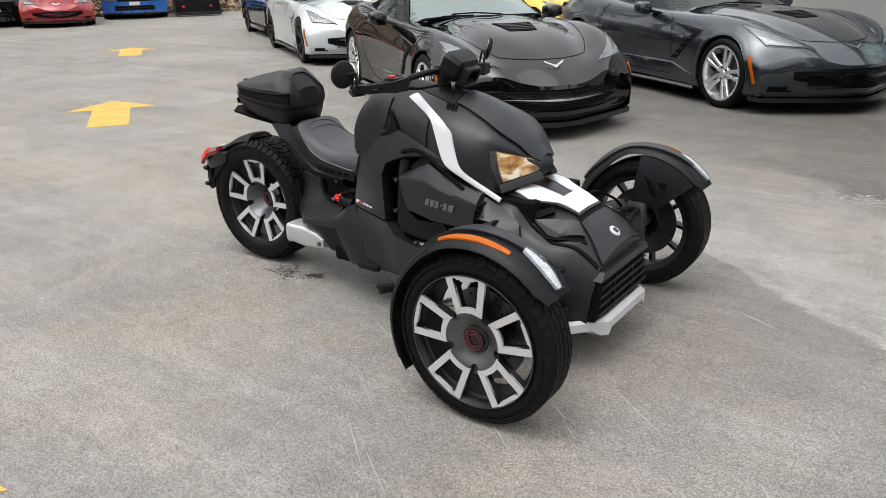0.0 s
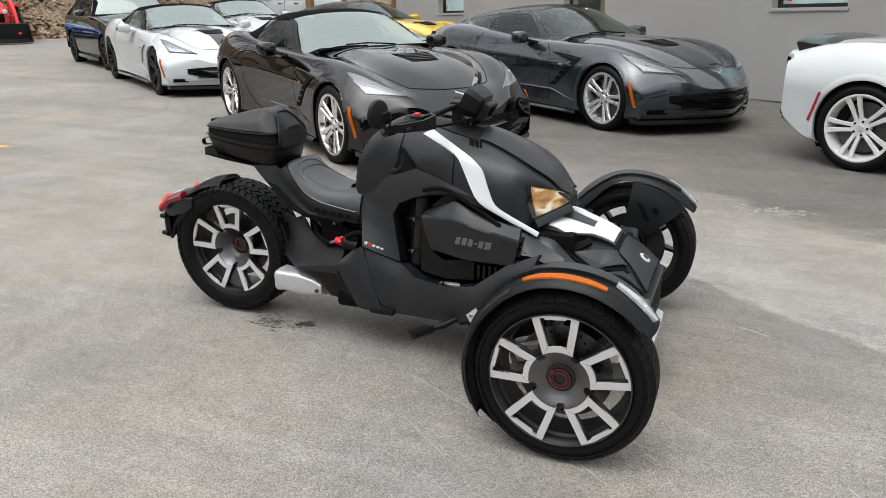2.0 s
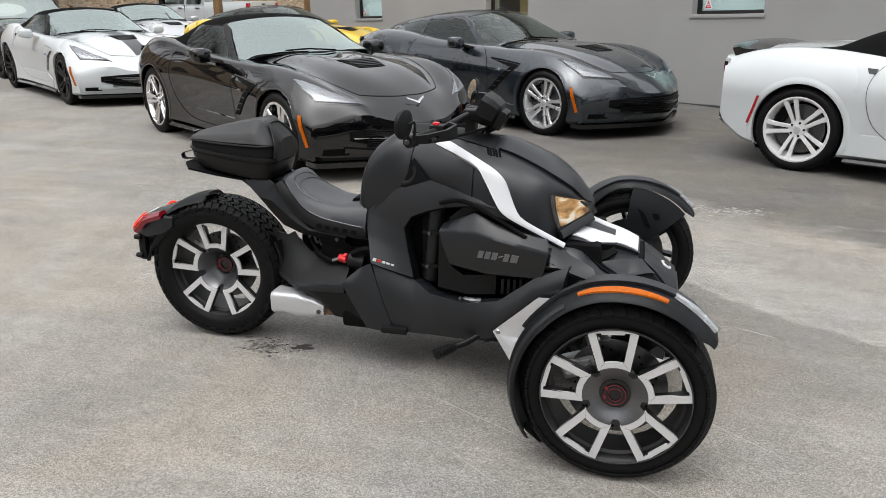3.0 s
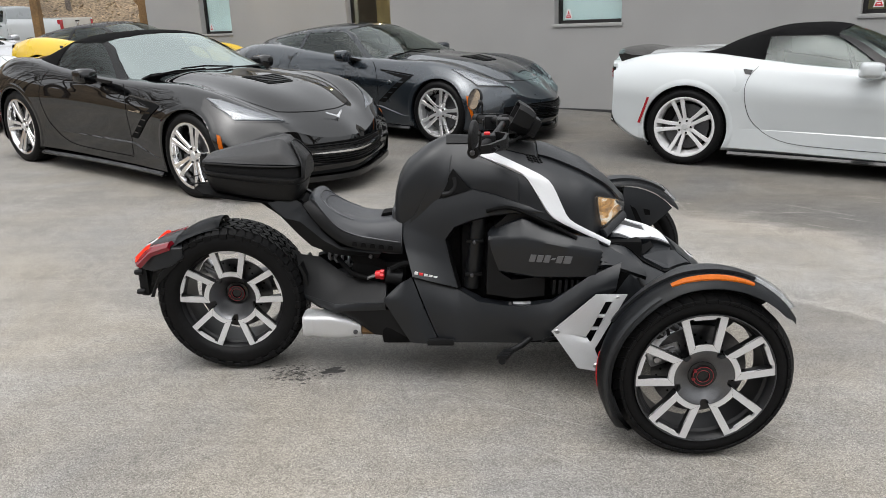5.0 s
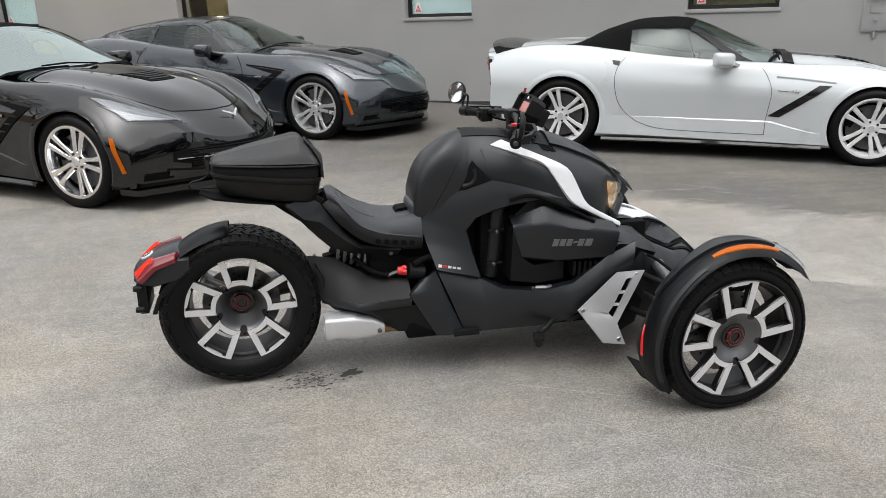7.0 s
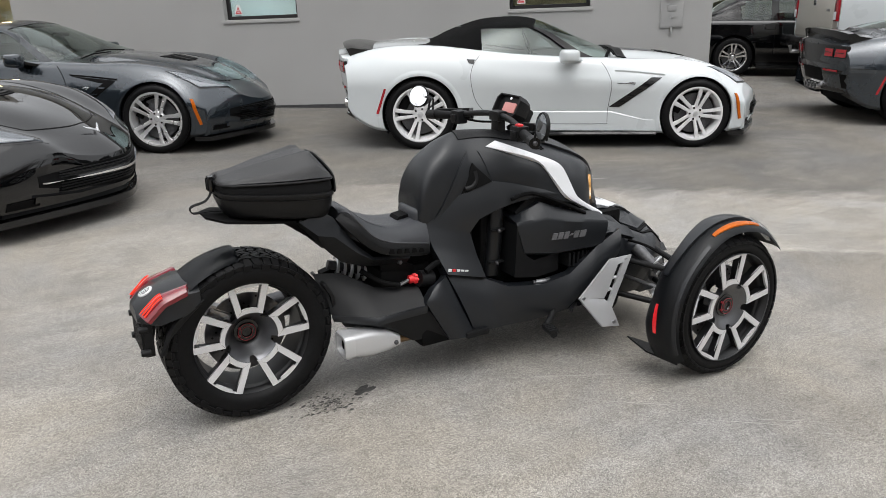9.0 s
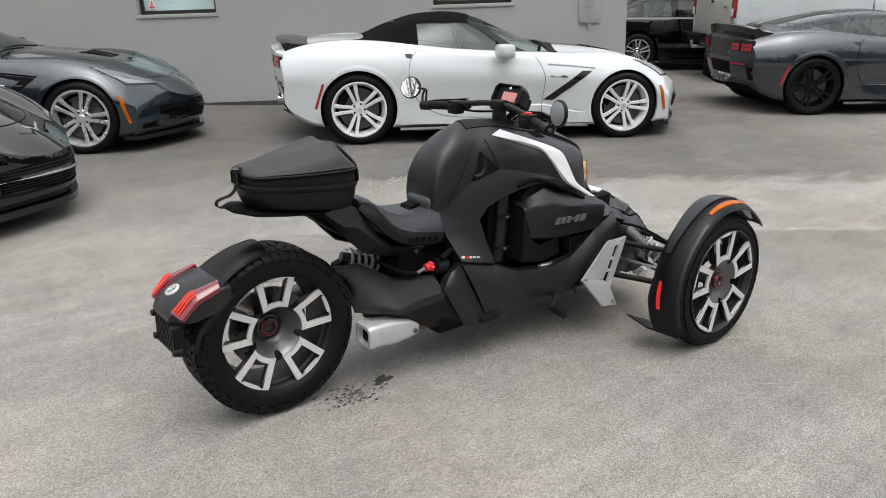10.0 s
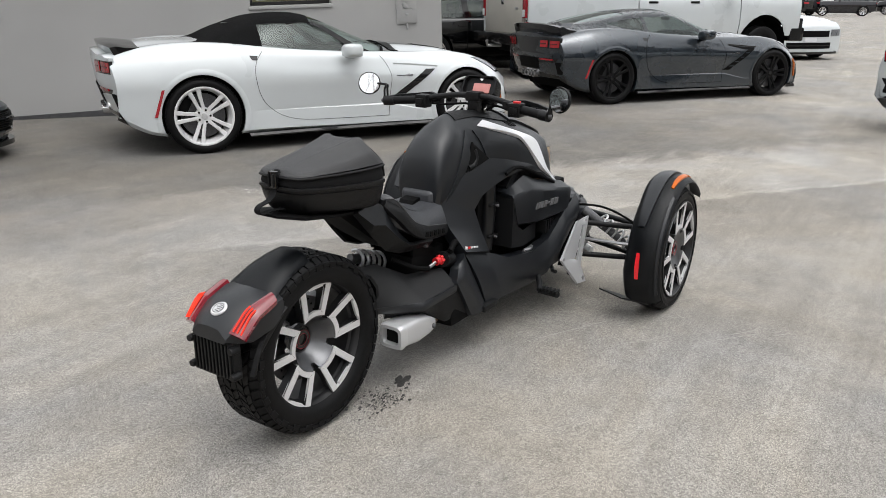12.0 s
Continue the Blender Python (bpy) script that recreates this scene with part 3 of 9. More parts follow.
        for strip in strips:
            tops = [[own.verts.new(p) for p in pair] for pair in strip]
            lows = [[own.verts.new(p + Vector((0, 0.010, 0))) for p in pair] for pair in strip]
            for q in range(len(strip) - 1):
                own.faces.new((tops[q][0], tops[q][1], tops[q + 1][1], tops[q + 1][0]))
                own.faces.new((tops[q][0], tops[q + 1][0], lows[q + 1][0], lows[q][0]))
                own.faces.new((tops[q][1], lows[q][1], lows[q + 1][1], tops[q + 1][1]))
        first = part("spoke", own, MACHINED, w, "machined aluminium face", angle=30, at=m)
    # cap with red ring
    cap = part("hub_cap", lathe([(0.0, hub_y - 0.006), (0.017, hub_y - 0.006), (0.020, hub_y - 0.012), (0.033, hub_y - 0.012), (0.036, hub_y - 0.004), (0.046, hub_y - 0.002), (0.048, hub_y + 0.02)], 40), GLOSS_BLACK, w)
    part("ring", lathe([(0.0325 + 0.0012 * math.cos(t), hub_y - 0.012 + 0.0012 * math.sin(t)) for t in linspace(0, 2 * math.pi, 9)[:-1]], 40, closed=True), RED_RING, cap, "thin red ring")
    part("ring", lathe([(0.0205 + 0.0010 * math.cos(t), hub_y - 0.012 + 0.0012 * math.sin(t)) for t in linspace(0, 2 * math.pi, 9)[:-1]], 40, closed=True), RED_RING, cap)
    for k in range(2):
        part("notch", moved(box(-0.036, -0.027, hub_y - 0.014, hub_y - 0.004, -0.004, 0.004, 0.0015), Matrix.Rotation(radians(35 - 55 * k), 4, "Y")), RED_RING, cap)
    # brake
    yb = half * 0.05
    disc = lathe([(0.075, yb), (rim_r * 0.70, yb), (rim_r * 0.70, yb + 0.006), (0.075, yb + 0.006)], 48, closed=True)
    rotor = part("brake_disc", disc, DISC, w)
    holes = bmesh.new()
    for k in range(36):
        a, q = 2 * math.pi * k / 36, 0.095 + 0.014 * (k % 4)
        lathe([(0.0, yb - 0.0012), (0.004, yb - 0.0012), (0.004, yb + 0.001)], 8, holes, at=(q * math.cos(a), 0, q * math.sin(a)))
    tagged(part("drilled_disc_face", holes, DARK, rotor), kind="stuff")
    return w


def caliper(parent, x, z, y, s, ang):
    c = box(-0.055, 0.055, -0.030, 0.030, -0.032, 0.032, 0.010)
    box(-0.040, 0.040, -0.042, -0.028, -0.020, 0.020, 0.006, c)
    for q in (-0.03, 0.03):
        lathe([(0.0, -0.050), (0.010, -0.050), (0.012, -0.040)], 10, c, at=(q, 0, 0))
    part("brake_caliper", sided(moved(c, pose(x, y, z, 0, ang, 0)), s), STEEL, parent)


def coil(p, q, r, turns, wire):
    """A coil spring from p to q."""
    p, q = Vector(p), Vector(q)
    t = (q - p).normalized()
    u = t.orthogonal().normalized()
    v = t.cross(u)
    n = int(turns * 14)
    pts = [p.lerp(q, i / n) + r * (math.cos(2 * math.pi * turns * i / n) * u + math.sin(2 * math.pi * turns * i / n) * v) for i in range(n + 1)]
    return tube(pts, wire, 6)


trike = thing("three_wheeler", pose(0, 0, 0), "matte black three-wheeled motorcycle with white stripes and machined wheels", "motorcycle")
trike_wheel(trike, pose(0, 0, 0.303), 0.303, 0.103, 0.213, -0.080, 0.006, radians(90), True)
FW = 0.675
for s in (-1, 1):
    trike_wheel(trike, pose(1.709, s * FW, 0.288) if s < 0 else pose(1.709, FW, 0.288, 0, 0, 180), 0.288, 0.073, 0.220, -0.070, -0.040, radians(95 if s < 0 else 60), False)


# front fenders
def fender_at(a, y, lift=0.0):
    """A place on the right front fender, a degrees up from straight ahead, y across from the wheel's middle (minus: outward)."""
    k = [(-0.085, 0.312), (-0.079, 0.322), (-0.050, 0.339), (-0.020, 0.343), (0.040, 0.343), (0.066, 0.334), (0.078, 0.318)]
    r = float(np.interp(y, [q[0] for q in k], [q[1] for q in k])) + lift
    back = min(max((a - 105) / 30, 0), 1)
    r -= 0.012 * back + 0.022 * max(y, 0) / 0.06 * min(max((a - 100) / 25, 0), 1) * (1 - min(max((a - 168) / 18, 0), 1))
    t = radians(a)
    return Vector((1.709 + r * math.cos(t), -FW + y, 0.288 + r * math.sin(t)))


def on_fender(a0, a1, y0, y1, h, n=16, skew=0.0, taper=0.0, sink=-0.004):
    own = bmesh.new()
    rings = []
    for k in range(n):
        t = k / (n - 1)
        a = a0 + (a1 - a0) * t
        e = taper * (2 * t - 1) ** 2 * (y1 - y0) / 2
        o = skew * t
        rings.append([fender_at(a, y0 + e + o, sink), fender_at(a, y0 + e + o, h * 0.8), fender_at(a, (y0 + y1) / 2 + o, h), fender_at(a, y1 - e + o, h * 0.8), fender_at(a, y1 - e + o, sink)])
    return loft(rings, own)


for s in (-1, 1):
    ys = [-0.085, -0.081, -0.066, -0.050, -0.035, -0.020, 0.010, 0.040, 0.055, 0.066, 0.074, 0.078]
    angs = linspace(36, 214, 46)

    def fen(a, y):
        tip = max(0.0, (44 - a) / 12)
        return fender_at(a, y * (1 - 0.22 * tip), -0.004 * tip)
    bm = grid(fen, angs, ys)
    bmesh.ops.solidify(bm, geom=bm.faces[:], thickness=0.005)
    fender = part("front_fender", sided(bm, s), MATTE, trike, "matte black fender over the front wheel", angle=50)
    part("ridge", sided(on_fender(54, 150, -0.016, 0.050, 0.012, 26, 0, 0.5), s), MATTE, fender)
    part("fender_marker", sided(on_fender(68, 112, -0.062, -0.042, 0.006, 22, 0, 0.45), s), LENS_AMBER, fender, "long amber marker")
    lamp = part("fender_lamp", sided(on_fender(40, 65, -0.030, 0.008, 0.012, 14, 0.012, 0.45), s), LAMP_WHITE, fender, "clear front lamp")
    part("lens", sided(on_fender(39.5, 65.5, -0.032, 0.010, 0.018, 14, 0.012, 0.45), s), LAMP_GLASS, lamp).visible_shadow = False
    part("reflector", sided(on_fender(170, 191, 0.0, 0.020, 0.0025, 12, 0, 0.2, 0.0005), s), LENS_BRIGHT, fender, "upright red reflector")
    # chamfer line along the outer side
    part("side_bead", sided(on_fender(120, 205, -0.078, -0.066, 0.005, 22), s), MATTE, fender)
    # flap at the rear foot
    own = bmesh.new()
    P = [(1.425, -0.485, 0.132), (1.430, -0.590, 0.105), (1.440, -0.690, 0.112), (1.490, -0.700, 0.078), (1.550, -0.625, 0.060), (1.530, -0.520, 0.085)]
    own.faces.new([own.verts.new(p) for p in P])
    bmesh.ops.triangulate(own, faces=own.faces[:])
    bmesh.ops.solidify(own, geom=own.faces[:], thickness=0.006)
    part("mud_flap", sided(own, s), TEXTURED, fender, smooth=False)
    # inner plate from the hub up to the fender
    A = [fender_at(a, 0.074, -0.010) for a in linspace(90, 42, 9)]
    B = [Vector((1.709 + 0.115 * math.cos(radians(a)), -0.588, 0.300 + 0.10 * math.sin(radians(a)))) for a in linspace(104, 44, 9)]
    part("fender_bracket", ribbon(A, B, s, 16, 7, -0.012, 0.008, False, 0.0, True), MATTE, fender)
    part("bracket_hole", sided(slab([(1.735, 0.520), (1.765, 0.500), (1.800, 0.430), (1.770, 0.440)], lambda x, z: -0.5720, lambda x, z: -0.590, 0.0), s), DARK, fender)
    part("bracket_hole", sided(slab([(1.800, 0.500), (1.830, 0.495), (1.835, 0.470), (1.810, 0.470)], lambda x, z: -0.5720, lambda x, z: -0.590, 0.0), s), DARK, fender)
    caliper(trike, 1.709 - 0.115, 0.340, -FW + 0.030, s, -20)
    # suspension
    sus = part("wheel_carrier", sided(box(1.66, 1.75, -0.615, -0.570, 0.20, 0.40, 0.02), s), CAST, trike)
    for z0, z1, xa, xb in ((0.235, 0.215, 1.52, 1.80), (0.385, 0.365, 1.55, 1.78)):
        arm = tube([(xa, -0.26, z0), (1.695, -0.58, z1)], 0.013, 10)
        tube([(xb, -0.24, z0), (1.715, -0.58, z1)], 0.013, 10, arm)
        part("suspension_arm", sided(arm, s), TEXTURED, trike)
    part("steering_rod", sided(tube([(1.58, -0.25, 0.30), (1.64, -0.57, 0.29)], 0.008, 8), s), STEEL, trike)
    sh = part("front_shock", sided(tube([(1.62, -0.30, 0.43), (1.66, -0.42, 0.34), (1.69, -0.53, 0.25)], [0.026, 0.022, 0.014], 12), s), CAST, trike)
    part("spring", sided(coil((1.64, -0.38, 0.40), (1.69, -0.53, 0.255), 0.030, 6, 0.0055), s), SILVER, sh, "silver coil spring")
    part("brake_hose", sided(tube([(1.60, -0.22, 0.45), (1.58, -0.40, 0.47), (1.62, -0.52, 0.42), (1.63, -0.60, 0.36)], 0.006, 6, None, 16), s), DARK, trike)

# nose cowl
N_ZC = curve((1.38, 0.585), (1.53, 0.598), (1.62, 0.575), (1.735, 0.532), (1.80, 0.492), (1.854, 0.448), (1.895, 0.412))
N_HW = curve((1.38, 0.215), (1.50, 0.225), (1.60, 0.255), (1.69, 0.266), (1.78, 0.245), (1.84, 0.215), (1.895, 0.190))
N_ZE = curve((1.38, 0.540), (1.50, 0.560), (1.60, 0.520), (1.69, 0.486), (1.78, 0.448), (1.84, 0.412), (1.895, 0.374))


def nose_half(x, drop):
    """Half section of the nose at x; drop sinks the sides beside the raised middle."""
    zc, hw = N_ZC(x), N_HW(x)
    w = drop * min(max((x - 1.55) / 0.07, 0), 1) * min(max((1.80 - x) / 0.08, 0), 1)
    ze = N_ZE(x) - 0.024 * w
    b = 0.195 if x < 1.75 else 0.178
    k = 0.02 + 0.03 * (1.9 - x) / 0.5
    return [(0, zc), (hw * 0.35, zc - 0.004), (hw * 0.68, zc - (zc - ze) * (0.38 + 0.44 * w)), (hw * 0.94, ze + 0.004), (hw, ze - 0.008), (hw + k, ze - 0.06), (hw + k + 0.015, (ze + b) / 2), (0.235 + 0.02 * (1.9 - x), b), (0.12, b - 0.01), (0, b - 0.01)]


rings = []
for x in linspace(1.40, 1.885, 30):
    h = nose_half(x, 1.0)
    ring = [(x - 0.02 * (0.4 - min(z, 0.4)) / 0.2, -y, z) for y, z in h] + [(x - 0.02 * (0.4 - min(z, 0.4)) / 0.2, y, z) for y, z in h[-2:0:-1]]
    rings.append([Vector(p) for p in ring])
part("nose_cowl", loft(rings), MATTE, trike, "matte black front bodywork", angle=38)


def hood(x, y, drop=0.0):
    h = nose_half(x, drop)
    return Vector((x, y, float(np.interp(abs(y), [p[0] for p in h[:5]], [p[1] for p in h[:5]]))))


def on_hood(corners, off, nu=8, nv=6, thick=0.02):
    return on_surface(hood, corners, off, nu, nv, thick)


def on_shelf(corners, off, nu=8, nv=6, thick=0.016):
    return on_surface(lambda x, y: hood(x, y, 1.0), corners, off, nu, nv, thick)


# raised middle with its white graphic, stepping down to side plates and to the nose plate
plateau = [(1.50, 0.166), (1.575, 0.166), (1.664, 0.110), (1.748, 0.092)]
for (x0, y0), (x1, y1) in zip(plateau, plateau[1:]):
    part("hood_panel", on_hood([(x0, -y0), (x1, -y1), (x1, y1), (x0, y0)], 0.010, 8, 17, 0.045), MATTE, trike)
part("hood_lip", on_shelf([(1.767, -0.106), (1.884, -0.176), (1.884, 0.176), (1.767, 0.106)], 0.0095, 12, 17), MATTE, trike)
# dark strip painted in for the shade under the raised middle's front edge
part("hood_slot", on_shelf([(1.750, -0.100), (1.766, -0.106), (1.766, 0.106), (1.750, 0.100)], 0.003, 3, 17), DARK, trike)
U = part("hood_stripe", on_hood([(1.658, -0.100), (1.740, -0.084), (1.740, 0.084), (1.658, 0.100)], 0.014, 8, 9), WHITE_PANEL, trike, "white U-shaped hood graphic")
for s in (-1, 1):
    part("stripe_arm", sided(on_hood([(1.512, -0.140), (1.575, -0.158), (1.662, -0.102), (1.662, -0.040)], 0.0135, 8, 6), s), WHITE_PANEL, U)
    part("stripe_arm", sided(on_hood([(1.512, -0.141), (1.662, -0.041), (1.640, -0.041), (1.520, -0.060)], 0.0135, 8, 4), s), WHITE_PANEL, U)
    part("hood_insert", sided(on_shelf([(1.604, -0.180), (1.690, -0.222), (1.804, -0.156), (1.758, -0.108)], 0.013, 14, 12, 0.024), s), MATTE, trike, angle=20)
    part("hood_slot", sided(on_shelf([(1.686, -0.224), (1.694, -0.236), (1.820, -0.164), (1.806, -0.157)], 0.006, 10, 3), s), DARK, trike)
    part("hood_intake", sided(on_shelf([(1.588, -0.168), (1.612, -0.180), (1.672, -0.124), (1.660, -0.110)], 0.016, 9, 5), s), DARK, trike, "dark oval intake")
    seam = [(1.50, -0.188), (1.56, -0.190), (1.61, -0.197), (1.66, -0.214), (1.72, -0.226), (1.80, -0.205), (1.88, -0.186)]
    part("edge_seam", sided(ribbon([hood(x, y, 1.0) + Vector((0, 0, 0.004)) for x, y in seam], [hood(x, y - 0.012, 1.0) + Vector((0, 0, 0.004)) for x, y in seam], -1, 24, 3, 0.0, 0.01, True, 0.002), s), DARK, trike)
em = part("nose_emblem", lathe([(0.0, 0.003), (0.022, 0.003), (0.024, 0.0), (0.024, -0.006)], 28, axis="z"), PALE_SILVER, trike, "round silver emblem", at=Matrix.Translation((1.852, 0, 0.462)) @ Matrix.Rotation(radians(36), 4, "Y"))
part("mark", box(-0.010, 0.012, -0.006, 0.012, 0.0035, 0.006, 0.001), GLOSS_BLACK, em)
# grille
gr = part("grille", slab([(-0.205, 0.335), (0.205, 0.335), (0.235, 0.195), (-0.235, 0.195)], lambda x, z: -0.004, lambda x, z: 0.02, 0.004), DARK, trike, at=Matrix.Translation((1.889, 0, 0)) @ Matrix.Rotation(radians(90), 4, "Z"))
for k in range(4):
    z = 0.212 + 0.032 * k
    w = 0.225 - 0.008 * k
    part("slat", slab([(-w, z), (w, z), (w - 0.004, z + 0.010), (-w + 0.004, z + 0.010)], lambda x, z: -0.014, lambda x, z: 0.0, 0.002), TEXTURED, gr)
for k in range(2):
    y = (k - 0.5) * 0.16
    part("slat", box(y - 0.004, y + 0.004, -0.011, 0.0, 0.198, 0.332, 0.001), TEXTURED, gr)
part("bumper_lip", slab([(-0.19, 0.372), (0.19, 0.372), (0.215, 0.342), (-0.215, 0.342)], lambda x, z: -0.020, lambda x, z: 0.02, 0.006), MATTE, trike, at=Matrix.Translation((1.885, 0, 0)) @ Matrix.Rotation(radians(90), 4, "Z"))
skid = []
for y in linspace(-0.285, 0.285, 25):
    a = abs(y)
    d = 0.004 * (1 if a < 0.17 else 0)
    xx = 1.898 - 0.10 * max(0, a - 0.17) / 0.115
    drop = 0.022 if 0.15 < a < 0.21 else 0.0
    skid.append([Vector((xx, y, 0.190)), Vector((xx + 0.022 + d, y, 0.182)), Vector((xx + 0.020 + d, y, 0.150 - drop)), Vector((xx - 0.03, y, 0.145 - drop)), Vector((xx - 0.04, y, 0.175))])
part("skid_plate", loft(skid), PALE_SILVER, trike, "silver lower bumper trim", angle=25)

# upper cowl: tank, shoulders, headlamp nacelle
UP = [(0.680, 0.60, 0.075, 0.68, 0.088, 0.725, 0.072, 0.745), (0.695, 0.60, 0.085, 0.70, 0.102, 0.775, 0.082, 0.803), (0.722, 0.60, 0.086, 0.72, 0.104, 0.820, 0.082, 0.850), (0.77, 0.60, 0.090, 0.74, 0.106, 0.860, 0.082, 0.893), (0.82, 0.61, 0.094, 0.76, 0.107, 0.885, 0.078, 0.928),
      (0.90, 0.63, 0.108, 0.79, 0.112, 0.892, 0.068, 0.953), (1.00, 0.68, 0.138, 0.805, 0.136, 0.902, 0.078, 0.947), (1.10, 0.70, 0.178, 0.820, 0.164, 0.888, 0.100, 0.936), (1.17, 0.69, 0.212, 0.815, 0.185, 0.875, 0.115, 0.926),
      (1.265, 0.67, 0.238, 0.800, 0.200, 0.860, 0.128, 0.908), (1.332, 0.645, 0.238, 0.765, 0.210, 0.838, 0.140, 0.882), (1.42, 0.600, 0.218, 0.738, 0.194, 0.802, 0.152, 0.838), (1.46, 0.590, 0.170, 0.705, 0.158, 0.778, 0.138, 0.806), (1.50, 0.590, 0.118, 0.690, 0.112, 0.748, 0.108, 0.775),
      (1.54, 0.615, 0.060, 0.672, 0.062, 0.706, 0.076, 0.730), (1.575, 0.645, 0.030, 0.665, 0.034, 0.686, 0.036, 0.698)]
UPC = [curve(*[(r[0], r[k]) for r in UP]) for k in range(1, 8)]


def upper(x, v):
    """The upper cowl; v from -1 (right lower edge) over 0 (top) to 1."""
    zb, yb, zm, ym, zs, ys, zt = (c(x) for c in UPC)
    P = [Vector((0, -ys, zs)), Vector((0, 0, zt)), Vector((0, ys, zs)), Vector((0, ym, zm)), Vector((0, yb, zb)), Vector((0, yb - 0.004, zb - 0.02))]
    s = min(abs(v), 1) * 3
    i = min(int(s), 2)
    t = s - i
    a, b, c, d = P[i], P[i + 1], P[i + 2], P[i + 3]
    p = 0.5 * ((2 * b) + (c - a) * t + (2 * a - 5 * b + 4 * c - d) * t * t + (3 * b - a - 3 * c + d) * t**3)
    return Vector((x, p.y * (1 if v >= 0 else -1), p.z))


def on_cowl(corners, off=0.006, nu=10, nv=6, thick=0.012):
    return on_surface(upper, corners, off, nu, nv, thick)


xs = linspace(0.68, 1.575, 64)
bm = grid(upper, xs, [i / 20 for i in range(-20, 21)])
for x, flip in ((0.68, False), (1.575, True)):
    bm.faces.new([bm.verts.new(upper(x, i / 20)) for i in range(-20, 21)])
bmesh.ops.remove_doubles(bm, verts=bm.verts[:], dist=0.0005)
part("upper_cowl", bm, MATTE, trike, "matte black tank and headlamp cowl", angle=50)
part("cowl_visor", on_cowl([(1.225, -0.24), (1.562, -0.30), (1.562, 0.30), (1.225, 0.24)], 0.011, 24, 15), MATTE, trike, "raised matte black cowl top")
part("dash_plate", on_cowl([(0.880, -0.19), (1.215, -0.25), (1.215, 0.25), (0.880, 0.19)], 0.004, 18, 11), TEXTURED, trike)
LOW = [(0.985, -0.078, 0.893), (1.170, -0.186, 0.834), (1.268, -0.247, 0.686), (1.487, -0.216, 0.568)]
HIGH = [(1.030, -0.078, 0.912), (1.262, -0.206, 0.815), (1.330, -0.234, 0.676), (1.492, -0.205, 0.582)]


def eased(pts, n):
    """A line through pts, its corners half rounded."""
    k = len(pts) - 1
    flat = [Vector(pts[min(int(j / (n - 1) * k), k - 1)]).lerp(Vector(pts[min(int(j / (n - 1) * k), k - 1) + 1]), j / (n - 1) * k - min(int(j / (n - 1) * k), k - 1)) for j in range(n)]
    out = [(a * 3 + b) / 4 for a, b in zip(flat, catmull(pts, n))]
    return [out[0]] + [(out[i - 1] + out[i] * 2 + out[i + 1]) / 4 for i in range(1, n - 1)] + [out[-1]]


